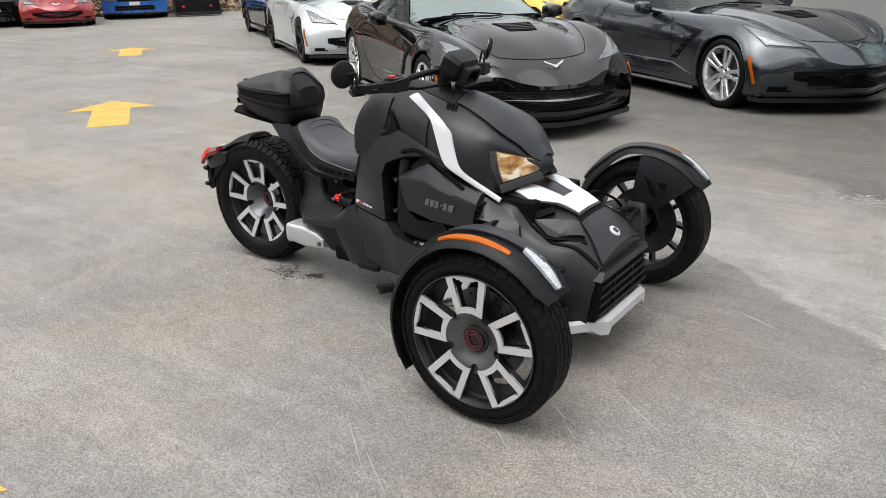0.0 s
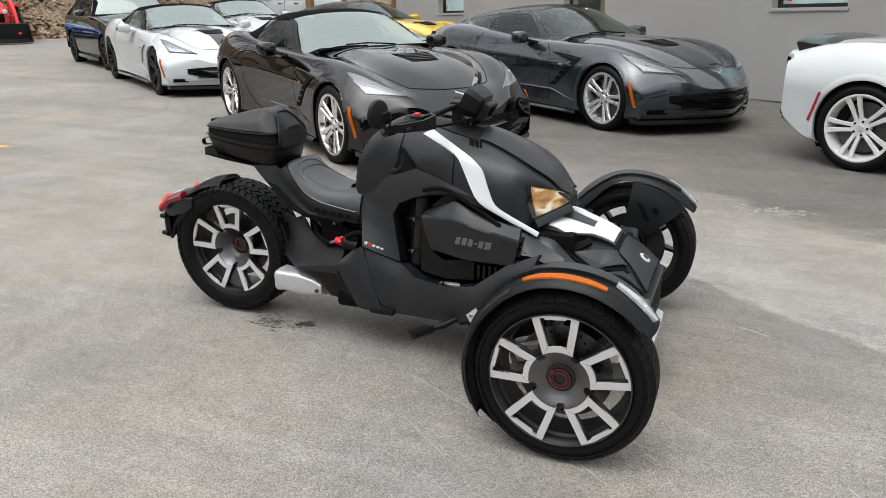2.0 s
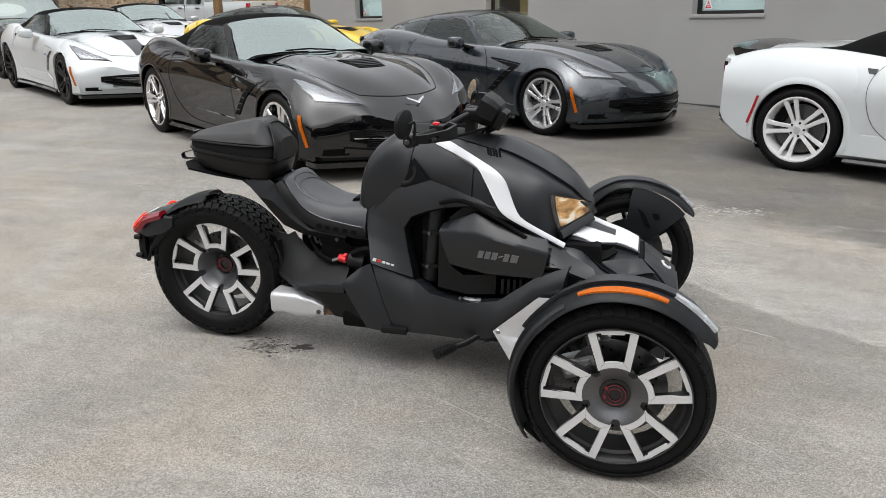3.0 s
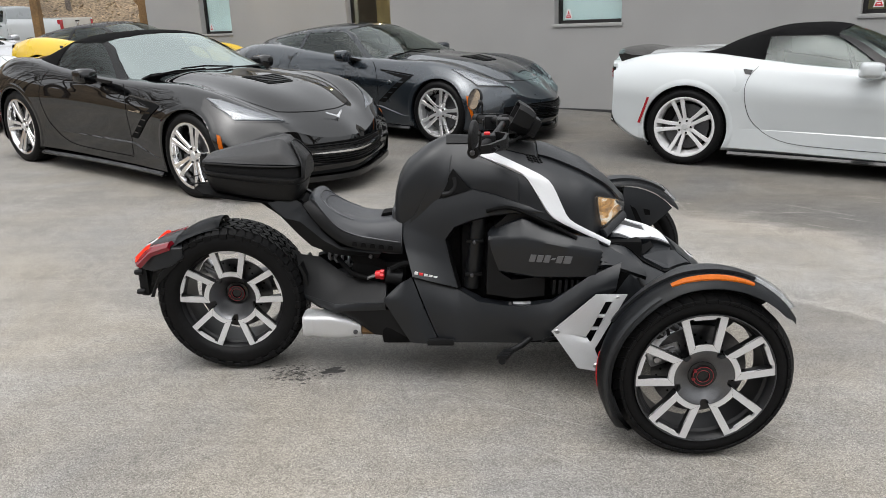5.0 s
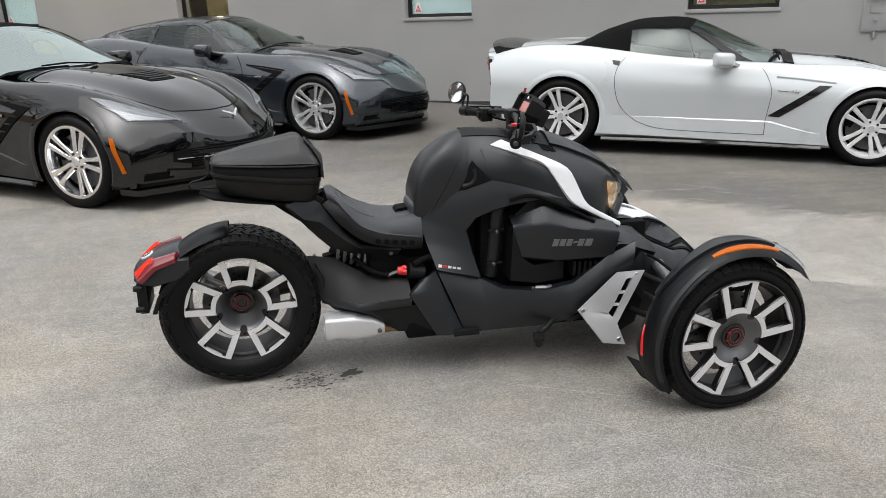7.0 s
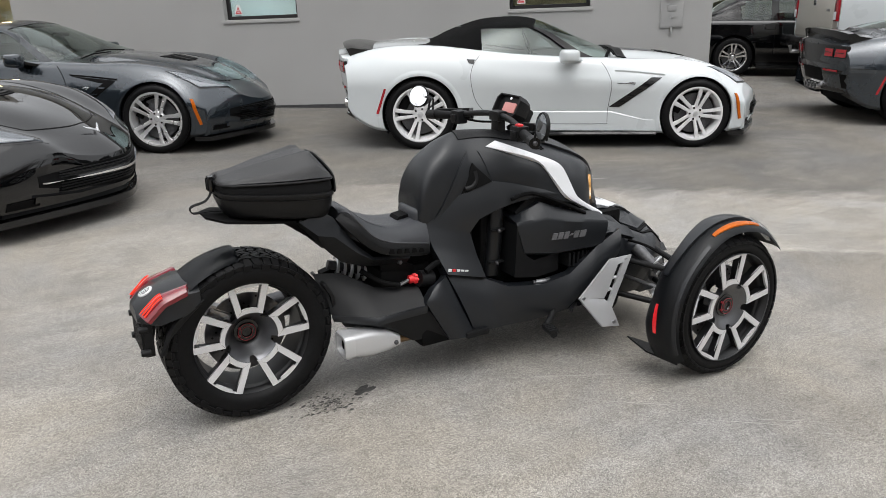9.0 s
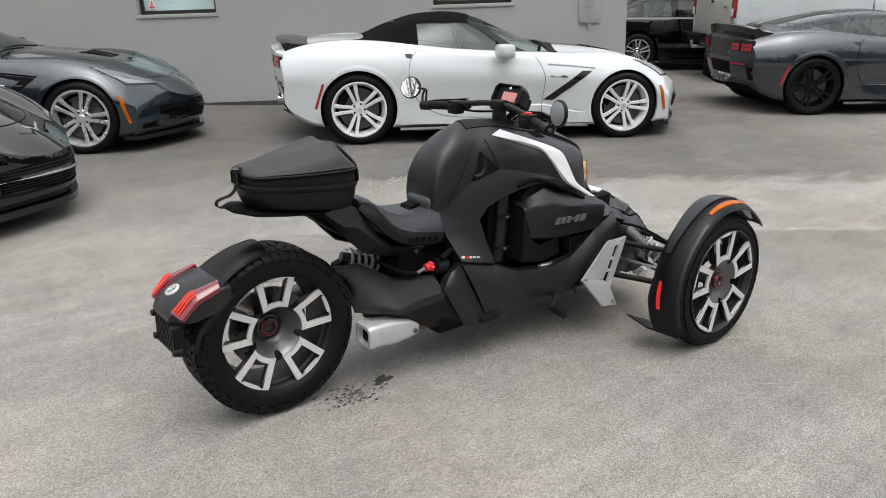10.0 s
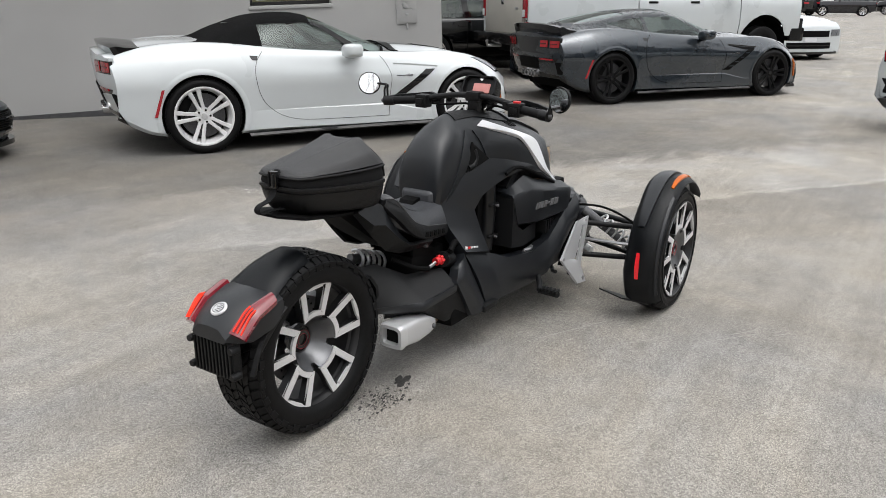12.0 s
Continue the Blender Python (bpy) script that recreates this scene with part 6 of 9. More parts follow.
for k, (a, b, c, d) in enumerate(HOLES):
    win = thing("window_%d" % (k + 1), WALL_AT, "dark-framed window with pale blind" if k in (0, 2) else "dark-framed window onto a dim room", "window", kind="structure")
    fr = bmesh.new()
    t = 0.045
    for q in ((a, a + t, c, d), (b - t, b, c, d), (a + t, b - t, c, c + t), (a + t, b - t, d - t, d)):
        box(q[0], q[1], 0.115, 0.165, q[2], q[3], 0.004, fr, 1)
    part("window_frame", fr, DARK_FRAME, win)
    ob = part("pane", box(a + t, b - t, 0.138, 0.144, c + t, d - t), PANE, win, smooth=False)
    ob.visible_shadow = False
    part("window_sill", box(a - 0.02, b + 0.02, -0.018, 0.115, c - 0.045, c, 0.006), STUCCO, win)
    back = box(a - 0.3, b + 0.3, 0.175 if k in (0, 2) else 1.1, 0.19 if k in (0, 2) else 1.15, c - 0.3, d + 0.3)
    part("blind" if k in (0, 2) else "room_wall", back, BLIND if k in (0, 2) else ROOM, win, smooth=False)
    # warning sticker in the lower corner
    xs = a + t + (0.05 if k != 1 else 0.02)
    st = part("sticker", slab([(xs, c + t + 0.02), (xs + 0.11, c + t + 0.02), (xs + 0.075, c + t + 0.15), (xs + 0.035, c + t + 0.15)], lambda x, z: 0.134, lambda x, z: 0.1375, 0), WHITE_TRIM, win, "small white and red sticker", smooth=False)
    part("sign", slab([(xs + 0.012, c + t + 0.032), (xs + 0.098, c + t + 0.032), (xs + 0.055, c + t + 0.125)], lambda x, z: 0.131, lambda x, z: 0.1345, 0), RED_SIGN, st, smooth=False)
    for q in (0.05, 0.075):
        part("sign", box(xs + 0.035, xs + 0.075, 0.1295, 0.1312, c + t + q, c + t + q + 0.010), WHITE_TRIM, st, smooth=False)

# the second room is lit
lamp = new("room_lamp", bpy.data.lights.new("room_lamp", "POINT"))
lamp.data.energy, lamp.data.color, lamp.data.shadow_soft_size = 14.0, (1.0, 0.80, 0.50), 0.15
lamp.matrix_basis = WALL_AT @ Matrix.Translation((-3.5, 0.65, 2.25))
pic = thing("framed_picture", WALL_AT, "small framed picture on the lit room's wall", "picture")
part("picture_frame", box(-3.36, -3.12, 1.075, 1.099, 1.20, 1.48, 0.004), DARK_FRAME, pic)
part("picture_sheet", box(-3.335, -3.145, 1.070, 1.078, 1.225, 1.455), CONCRETE, pic, smooth=False)

meter = thing("electric_meter", WALL_AT, "grey electric meter boxes fixed on the stucco wall", "meter")
part("lower_box", box(5.67, 5.95, -0.022, 0.0, 0.86, 1.22, 0.006), METER_GREY, meter)
part("cover", box(5.685, 5.935, -0.027, -0.020, 0.875, 1.205, 0.003), METER_GREY, meter)
part("upper_box", box(5.70, 5.92, -0.075, 0.0, 1.235, 1.62, 0.008), METER_GREY, meter)
part("dial", lathe([(0.0, -0.17), (0.060, -0.165), (0.078, -0.145), (0.082, -0.06)], 30, at=(5.81, 0, 1.36)), LENS_GREY, meter, "round glass meter dome")
part("latch", box(5.75, 5.87, -0.036, -0.026, 1.06, 1.13, 0.004), METER_GREY, meter)
part("latch", box(5.79, 5.83, -0.040, -0.026, 0.975, 0.995, 0.004), STEEL, meter)
part("conduit", tube([(5.81, -0.02, 0.865), (5.81, -0.02, 0.79)], 0.014, 10), METER_GREY, meter)
part("conduit", tube([(5.81, -0.05, 1.75), (5.81, -0.05, 2.95)], 0.025, 10), METER_GREY, meter)

# porch posts at the far end of the building
porch = thing("timber_porch", pose(0, 0, 0), "brown timber porch posts and beam by the building", "porch")
for x, y in ((-8.7, 15.0), (-6.05, 14.55)):
    part("post", box(x - 0.085, x + 0.085, y - 0.085, y + 0.085, 0, 3.2, 0.008), WOOD, porch)
part("brace", tube([(-6.05, 14.52, 1.45), (-7.0, 14.75, 2.6)], 0.06, 6), WOOD, porch)
part("beam", tube([(-9.6, 15.15, 3.1), (-5.6, 14.45, 3.1)], 0.12, 4), WOOD, porch)

# ---- second building behind the lot ----
B2 = Matrix.Translation((13.5, 13.5, 0)) @ Matrix.Rotation(radians(-36.3), 4, "Z")
h2 = [(0.4, 1.5, 0.9, 2.5), (1.75, 2.9, 0.9, 2.5), (3.3, 5.8, 0.02, 2.6)]
tagged(part("wall_annex", wall_with_holes(-6, 12, -0.3, 5.0, h2, 0.3), STUCCO, smooth=False, at=B2), "grey annex wall with white-framed windows", "wall", kind="structure")
for k, (a, b, c, d) in enumerate(h2):
    win = thing("window_%d" % (k + 5), B2, "white-framed window of the annex", "window", kind="structure")
    fr = bmesh.new()
    for q in ((a - 0.1, a, c - 0.1, d + 0.1), (b, b + 0.1, c - 0.1, d + 0.1), (a, b, c - 0.1, c), (a, b, d, d + 0.1)):
        box(q[0], q[1], -0.03, 0.1, q[2], q[3], 0.004, fr, 1)
    part("window_frame", fr, WHITE_TRIM, win)
    part("pane", box(a, b, 0.1, 0.11, c, d), PANE, win, smooth=False).visible_shadow = False
    part("room_wall", box(a - 0.2, b + 0.2, 0.9, 0.95, c - 0.2, d + 0.2), ROOM, win, smooth=False)
tagged(part("roof_annex", box(-6.1, 12.1, -0.1, 6, 5.0, 5.2), CONCRETE, smooth=False, at=B2), "flat roof of the annex", "roof", kind="structure")

# ---- ground markings ----


def arrow(m):
    own = bmesh.new()
    P = [(0.0, -0.19), (1.02, -0.19), (1.02, -0.47), (1.62, 0.0), (1.02, 0.47), (1.02, 0.19), (0.0, 0.19)]
    top = [own.verts.new((x, y, 0.003)) for x, y in P]
    low = [own.verts.new((x, y, 0.0)) for x, y in P]
    own.faces.new(top)
    for i in range(7):
        own.faces.new((top[i], low[i], low[(i + 1) % 7], top[(i + 1) % 7]))
    ob = part("road_arrow", own, YELLOW_LINE, smooth=False, at=m)
    tagged(ob, "worn yellow painted arrow on the asphalt", "road marking", "lane arrows")


arrow(Matrix.Translation((-3.97, 1.54, 0)) @ Matrix.Rotation(radians(145.5), 4, "Z"))
arrow(Matrix.Translation((-9.54, 5.47, 0)) @ Matrix.Rotation(radians(145.0), 4, "Z"))
arrow(Matrix.Translation((1.365, -2.735, 0)) @ Matrix.Rotation(radians(145.5), 4, "Z"))


def stain(cx, cy, r, seed, n, name, label, mat=WET, stretch=1.0, rot=0.0, h=0.0022):
    """A splash with an uneven edge, and droplets round it."""
    rnd = random.Random(seed)
    own = bmesh.new()

    def blob(x, y, q, k):
        a0 = rnd.random() * 6
        pts = []
        for i in range(k):
            a = 2 * math.pi * i / k
            rr = q * (0.62 + 0.38 * math.sin(3 * a + a0) * rnd.random() + 0.28 * rnd.random())
            u, v = rr * math.cos(a) * stretch, rr * math.sin(a)
            pts.append(own.verts.new((x + u * math.cos(rot) - v * math.sin(rot), y + u * math.sin(rot) + v * math.cos(rot), h)))
        own.faces.new(pts)
    if n == 0:
        blob(cx, cy, r, 26)
    drops = []
    for i in range(n):
        d = abs(rnd.gauss(0, 1)) * r
        a = rnd.random() * 2 * math.pi
        x, y, q = cx + d * math.cos(a) * stretch, cy + d * math.sin(a), r * (0.02 + 0.20 * rnd.random() ** 3)
        if all(math.hypot(x - e, y - f) > 0.8 * (q + g) for e, f, g in drops):
            drops.append((x, y, q))
            blob(x, y, q, 9)
    ob = part(name, own, mat, smooth=False)
    tagged(ob, label, "stain", kind="stuff")


stain(0.245, -0.145, 0.036, 3, 900, "oil_spatter", "dark oil spatter on the asphalt under the tail", stretch=1.7, rot=0.3)
stain(0.406, -0.116, 0.038, 5, 0, "oil_spot", "dark oil spot on the asphalt", stretch=1.5, rot=0.2)
stain(-0.777, 0.142, 0.035, 8, 5, "debris", "small dark scrap on the asphalt", stretch=1.9, rot=0.5)


def scratch_lines():
    """Pale scrape marks on the open asphalt ahead of the vehicle."""
    rnd = random.Random(11)
    own = bmesh.new()
    for i in range(60):
        x, y = 1.2 + 2.9 * rnd.random(), -1.3 + 4.0 * rnd.random()
        a = radians(-36 + rnd.gauss(0, 9))
        l, w = 0.04 + 0.34 * rnd.random() ** 3, 0.0012 + 0.0022 * rnd.random()
        c, s = math.cos(a), math.sin(a)
        P = [(-l, 0), (-l * 0.3, -w), (l * 0.5, -w * 0.7), (l, 0), (l * 0.4, w * 0.8), (-l * 0.5, w)]
        own.faces.new([own.verts.new((x + u * c - v * s, y + u * s + v * c, 0.0014 + 0.00002 * i)) for u, v in P])
    tagged(part("scrape_marks", own, CONCRETE, smooth=False), "pale scrape marks on the asphalt", "marks", kind="stuff")


scratch_lines()
stain(2.36, 2.56, 0.075, 17, 420, "rough_patch", "pale rough patch worn into the asphalt", WORN, 1.9, -0.2, 0.0015)
own = bmesh.new()
seam = catmull([(-13.5, 0.9, 0), (-10.38, 3.88, 0), (-9.47, 4.73, 0), (-8.6, 5.95, 0), (-7.69, 7.23, 0), (-7.0, 8.6, 0)], 60)
loft([[p + Vector((0.022 * math.sin(9.1 * p.y), 0.0, 0.0016)), p + Vector((0.045 + 0.025 * math.sin(13.7 * p.x), 0.01, 0.0016))] for p in seam], own, closed=False)
tagged(part("asphalt_joint", own, CONCRETE, smooth=False), "pale joint between two areas of asphalt", "joint", kind="structure")
tagged(part("parking_line", box(-17.4, -15.4, 14.05, 14.17, 0, 0.003), WHITE_TRIM, smooth=False, at=Matrix.Rotation(radians(-4), 4, "Z")), "short white parking line by the bank", "road marking", kind="structure")

# ---- wooded bank round the lot ----


def bank_z(d, x, y):
    """Height of the bank, d metres behind its foot."""
    n = noise.noise(Vector((x * 0.35, y * 0.35, 0.0))) * 0.35 + noise.noise(Vector((x * 1.3, y * 1.3, 4.0))) * 0.12
    return max(0.0, d) * 0.42 + n * min(1.0, max(0.0, d) / 2.0)


FOOT = [(-31.0, -40.0), (-27.0, -16.0), (-23.5, -2.0), (-21.8, 8.0), (-21.6, 11.5), (-20.6, 14.0), (-19.0, 17.5), (-20.0, 27.0), (-17.0, 35.0), (-6.0, 38.0), (8.0, 37.0)]


def bank(foot, name, label):
    P = catmull([(x, y, 0) for x, y in foot], 90)
    rows = []
    for i, p in enumerate(P):
        t = (P[min(i + 1, 89)] - P[max(i - 1, 0)]).normalized()
        nrm = Vector((-t.y, t.x, 0))
        row = []
        for d in (-0.3, 0.0, 0.3, 0.7, 1.2, 2.0, 3.0, 4.2, 6.0, 8.5, 12.0, 17.0, 24.0):
            q = p + nrm * d
            row.append(Vector((q.x, q.y, bank_z(d, q.x, q.y) - (0.05 if d < 0 else 0))))
        rows.append(row)
    ob = part(name, loft(rows, closed=False), LEAF_BANK)
    tagged(ob, label, "ground", kind="structure")
    return P


line = bank(FOOT, "bank", "bank covered with brown fallen leaves")
rnd = random.Random(4)
own = bmesh.new()
for k in range(9000):
    i = rnd.randrange(22, 74)
    p, q = line[i], line[i + 1]
    t = (q - p).normalized()
    nrm = Vector((-t.y, t.x, 0))
    d = rnd.random() ** 1.4 * 7.0
    c = p.lerp(q, rnd.random()) + nrm * d
    c.z = bank_z(d, c.x, c.y) + 0.02
    a, s, e = rnd.random() * 6.3, 0.05 + 0.07 * rnd.random(), rnd.random() * 1.2
    u = Vector((math.cos(a), math.sin(a), math.sin(e) * 0.8)) * s
    v = Vector((-math.sin(a), math.cos(a), rnd.random() * 0.7)) * s * 0.6
    own.faces.new([own.verts.new(c + w) for w in (-u, -v, u, v)])
tagged(part("fallen_leaves", own, LEAF, smooth=False), "brown fallen leaves and stones on the bank", "leaves", kind="stuff")


def tree_mesh(seed, h):
    """A bare tree: a tapered trunk whose limbs fork several times."""
    r = random.Random(seed)
    trunk, twigs = bmesh.new(), bmesh.new()

    def limb(p, d, length, rad, depth):
        pts = [p]
        for k in range(4):
            d = (d + Vector((r.gauss(0, 0.10), r.gauss(0, 0.10), 0.04))).normalized()
            pts.append(pts[-1] + d * length / 4)
        tube(pts, [rad, rad * 0.85, rad * 0.72, rad * 0.6, rad * 0.45], 7 if depth < 1 else 4, trunk if depth < 1 else twigs)
        if depth >= 4:
            return
        for k in range(3 if depth else 7):
            t = 0.35 + 0.65 * (k + r.random()) / (3 if depth else 7)
            i = min(int(t * 4), 3)
            q = pts[i].lerp(pts[i + 1], t * 4 - i) if i < 4 else pts[-1]
            a = r.random() * 6.3
            e = Vector((math.cos(a), math.sin(a), 0.35 + 0.5 * r.random())).normalized()
            limb(q, (d * 0.5 + e * 0.8).normalized(), length * (0.38 + 0.22 * r.random()), rad * 0.42, depth + 1)
    limb(Vector((0, 0, -0.3)), Vector((0, 0, 1)), h, h * 0.016, 0)
    return trunk, twigs


TREES = []
for k, h in enumerate((11.0, 9.0, 12.0)):
    tr = thing("tree", pose(-26, 4 + k, 0), "tall bare winter tree with grey bark", "tree", "bare trees")
    a, b = tree_mesh(40 + k, h)
    part("trunk", a, BARK, tr)
    part("crown", b, BARK, tr)
    TREES.append(tr)
rnd = random.Random(9)
spots = []
for i in list(range(3, 86, 2)):
    p, q = line[i], line[i + 1]
    t = (q - p).normalized()
    nrm = Vector((-t.y, t.x, 0))
    d = 2.0 + 7.0 * rnd.random()
    c = p + nrm * d
    spots.append((c.x, c.y, bank_z(d, c.x, c.y) - 0.2))
for i in range(34):
    x = -24 + 62 * i / 33
    spots.append((x + rnd.gauss(0, 1.0), -19 - 6 * rnd.random() - 0.006 * (x - 5) ** 2, -0.1))
for k, (x, y, z) in enumerate(spots):
    m = pose(x, y, z, rnd.gauss(0, 2), rnd.gauss(0, 2), rnd.random() * 360)
    if k < 3:
        TREES[k].matrix_basis = m
    else:
        copy_thing(TREES[k % 3], m)
# woods behind the camera and beyond the open lot
WOODS = material("far_woods", (0.058, 0.058, 0.057), 0.95, grain=0.5, grain_scale=1.2, blotch=0.4, blotch_scale=0.25)


def woods(pts, h, name, label):
    P = catmull([(x, y, 0) for x, y in pts], 160)
    r = random.Random(3)
    top = [h * (0.62 + 0.25 * math.sin(i * 0.23) + 0.28 * r.random()) for i in range(160)]
    rows = [[p + Vector((0, 0, z)) for z in (-0.5, h * 0.3)] + [p + Vector((r.gauss(0, 0.4), r.gauss(0, 0.4), t * 0.75)), p + Vector((r.gauss(0, 0.8), r.gauss(0, 0.8), t))] for p, t in zip(P, top)]
    tagged(part(name, loft(rows, closed=False), WOODS), label, "woods", kind="stuff")


woods([(-40, -40), (-20, -36), (5, -35), (30, -38), (52, -46)], 17.0, "woods", "bare woods closing the lot")
woods([(95, -60), (125, -20), (130, 20), (110, 60), (60, 75)], 12.0, "woods", "far bare woods beyond the open lot")
# ---- sports cars ----
def wheel(parent, x, y, r, width, rim_mat, rim_r, side, name="wheel", turn=90.0):
    """A road wheel with a tyre, a rim of five split spokes, a brake disc and a caliper. side: -1 right, 1 left."""
    key = (r, width, rim_mat.name, turn)
    at = pose(x, y, r, 0, 0, 0 if side < 0 else 180)
    if key in WHEELS:
        return again(WHEELS[key], parent, at)
    w = width / 2
    hub = part(name, lathe([(0.055, -w * 0.5), (0.055, w * 0.6), (0.0, w * 0.6)], 20), CAST, parent, at=at)
    prof = [(rim_r - 0.012, -w * 0.80), (rim_r + 0.006, -w * 0.93), (rim_r + 0.016, -w * 0.97), (rim_r + 0.034, -w), (r - 0.030, -w * 0.98), (r - 0.012, -w * 0.88), (r - 0.003, -w * 0.74), (r, -w * 0.62),
            (r, -w * 0.42), (r - 0.008, -w * 0.40), (r - 0.008, -w * 0.34), (r, -w * 0.32), (r, -0.018), (r - 0.008, -0.013), (r - 0.008, 0.013), (r, 0.018), (r, w * 0.68), (r - 0.02, w * 0.9), (rim_r, w * 0.9), (rim_r - 0.012, w * 0.80)]
    tyre = part("tyre", lathe(prof, 72), RUBBER, hub)
    cuts = bmesh.new()
    for k in range(64):
        merge(moved(box(r - 0.006, r + 0.0015, -w * 0.86, -w * 0.46, -0.011, 0.011), Matrix.Rotation(2 * math.pi * k / 64, 4, "Y")), cuts)
    tagged(part("tread_block", cuts, RUBBER, tyre, smooth=False), kind="stuff")
    rim = lathe([(rim_r - 0.016, w * 0.8), (rim_r - 0.040, w * 0.2), (rim_r - 0.036, -w * 0.50), (rim_r - 0.020, -w * 0.78), (rim_r - 0.015, -w * 0.92), (rim_r - 0.004, -w * 0.955), (rim_r + 0.006, -w * 0.94), (rim_r + 0.004, -w * 0.8)], 72)
    for k in range(5):
        for s in (-1, 1):
            a = 2 * math.pi * k / 5 + radians(turn)
            own = bmesh.new()
            st = [(0.030, s * 0.016, -w * 0.66, 0.018, 0.034), (0.085, s * 0.022, -w * 0.74, 0.0165, 0.030), (rim_r * 0.62, s * 0.030, -w * 0.83, 0.0180, 0.026), (rim_r * 0.86, s * 0.040, -w * 0.89, 0.0215, 0.026), (rim_r - 0.010, s * 0.048, -w * 0.92, 0.0285, 0.028)]
            rings = [[Vector((rr, yy, t)) for rr, t, yy in ((R, T - h, Y + 0.009), (R, T - h * 0.72, Y), (R, T + h * 0.72, Y), (R, T + h, Y + 0.009), (R, T + h * 0.8, Y + d), (R, T - h * 0.8, Y + d))] for R, T, Y, h, d in st]
            loft(rings, own)
            merge(moved(own, Matrix.Rotation(-a, 4, "Y")), rim)
    merge(lathe([(0.0, -w * 0.74), (0.030, -w * 0.74), (0.034, -w * 0.71), (0.070, -w * 0.70), (0.078, -w * 0.64), (0.080, -w * 0.45)], 36), rim)
    part("rim", rim, rim_mat, hub, angle=32)
    for k in range(5):
        a = 2 * math.pi * (k + 0.5) / 5 + radians(turn)
        part("lug_nut", lathe([(0.0, -w * 0.76), (0.009, -w * 0.76), (0.012, -w * 0.66)], 8, at=(0.056 * math.cos(a), 0, 0.056 * math.sin(a))), GLOSS_BLACK, hub)
    part("centre_cap", lathe([(0.0, -w * 0.775), (0.024, -w * 0.765), (0.027, -w * 0.73)], 20), SILVER if rim_mat is not BLACK_WHEEL else GLOSS_BLACK, hub)
    disc = lathe([(0.07, -w * 0.30), (rim_r * 0.76, -w * 0.30), (rim_r * 0.76, -w * 0.16), (0.07, -w * 0.16)], 40)
    part("brake_disc", disc, CAST, hub)
    part("caliper", moved(box(-rim_r * 0.82, -rim_r * 0.52, -w * 0.48, w * 0.05, -0.085, 0.085, 0.015), Matrix.Rotation(0.5, 4, "Y")), DARK, hub)
    WHEELS[key] = hub
    return hub


def fair(*pts):
    """A fair curve of continuous curvature through (x, value) points."""
    xs, ys = np.array([p[0] for p in pts], float), np.array([p[1] for p in pts], float)
    n, h = len(xs), np.diff(xs)
    A, b = np.eye(n), np.zeros(n)
    for i in range(1, n - 1):
        A[i, i - 1:i + 2] = h[i - 1], 2 * (h[i - 1] + h[i]), h[i]
        b[i] = 6 * ((ys[i + 1] - ys[i]) / h[i] - (ys[i] - ys[i - 1]) / h[i - 1])
    m = np.linalg.solve(A, b)

    def f(x):
        x = min(max(x, xs[0]), xs[-1])
        i = min(max(int(np.searchsorted(xs, x)) - 1, 0), n - 2)
        a, c = xs[i + 1] - x, x - xs[i]
        return float(m[i] * a**3 / (6 * h[i]) + m[i + 1] * c**3 / (6 * h[i]) + (ys[i] / h[i] - m[i] * h[i] / 6) * a + (ys[i + 1] / h[i] - m[i + 1] * h[i] / 6) * c)
    return f


WHEELS = {}
LAMP_PALE = material("pale_lamp_strip", (0.36, 0.37, 0.39), 0.35, metal=0.2, blotch=0.08)
LAMP_SMOKE = material("smoked_red_lens", (0.36, 0.008, 0.014), 0.12, coat=0.8, grain=0.15, grain_scale=50)
U0, U1 = -0.86, 3.60
HALF_W = fair((-0.86, 0.815), (-0.55, 0.895), (-0.1, 0.936), (0.35, 0.930), (0.9, 0.900), (1.5, 0.888), (2.1, 0.902), (2.6, 0.930), (3.0, 0.930), (3.35, 0.908), (3.60, 0.872))
Z_SILL = fair((-0.86, 0.34), (-0.7, 0.262), (-0.55, 0.205), (-0.38, 0.180), (0.4, 0.160), (1.3, 0.145), (2.35, 0.140), (3.0, 0.150), (3.60, 0.170))
Z_MID = fair((-0.86, 0.925), (-0.5, 0.982), (0.0, 1.004), (0.7, 0.968), (1.4, 0.930), (1.95, 0.907), (2.4, 0.882), (2.8, 0.824), (3.1, 0.737), (3.35, 0.622), (3.52, 0.520), (3.60, 0.458))
Y_CREST = fair((-0.86, 0.64), (-0.4, 0.745), (0.2, 0.795), (0.8, 0.818), (1.5, 0.822), (2.2, 0.790), (2.6, 0.775), (2.85, 0.750), (3.1, 0.688), (3.35, 0.590), (3.60, 0.470))
Z_CREST = fair((-0.86, 0.885), (-0.55, 0.938), (-0.15, 0.980), (0.3, 0.962), (0.8, 0.902), (1.3, 0.858), (1.8, 0.840), (2.2, 0.845), (2.5, 0.847), (2.75, 0.818), (3.0, 0.762), (3.25, 0.692), (3.45, 0.612), (3.60, 0.525))
Z_WIDE = fair((-0.86, 0.66), (0.0, 0.665), (1.0, 0.665), (2.0, 0.635), (2.7, 0.60), (3.3, 0.49), (3.60, 0.43))


def bend(u, y):
    """How far the nose and the tail sweep back towards the sides."""
    if u > 2.8:
        return 0.508 * ((u - 2.8) / 0.8) ** 1.5 * ((y * y + 0.01) ** 0.6 - 0.0631)
    if u < -0.3:
        return -0.16 * ((-0.3 - u) / 0.56) * (abs(y) / 0.85) ** 2.4
    return 0.0


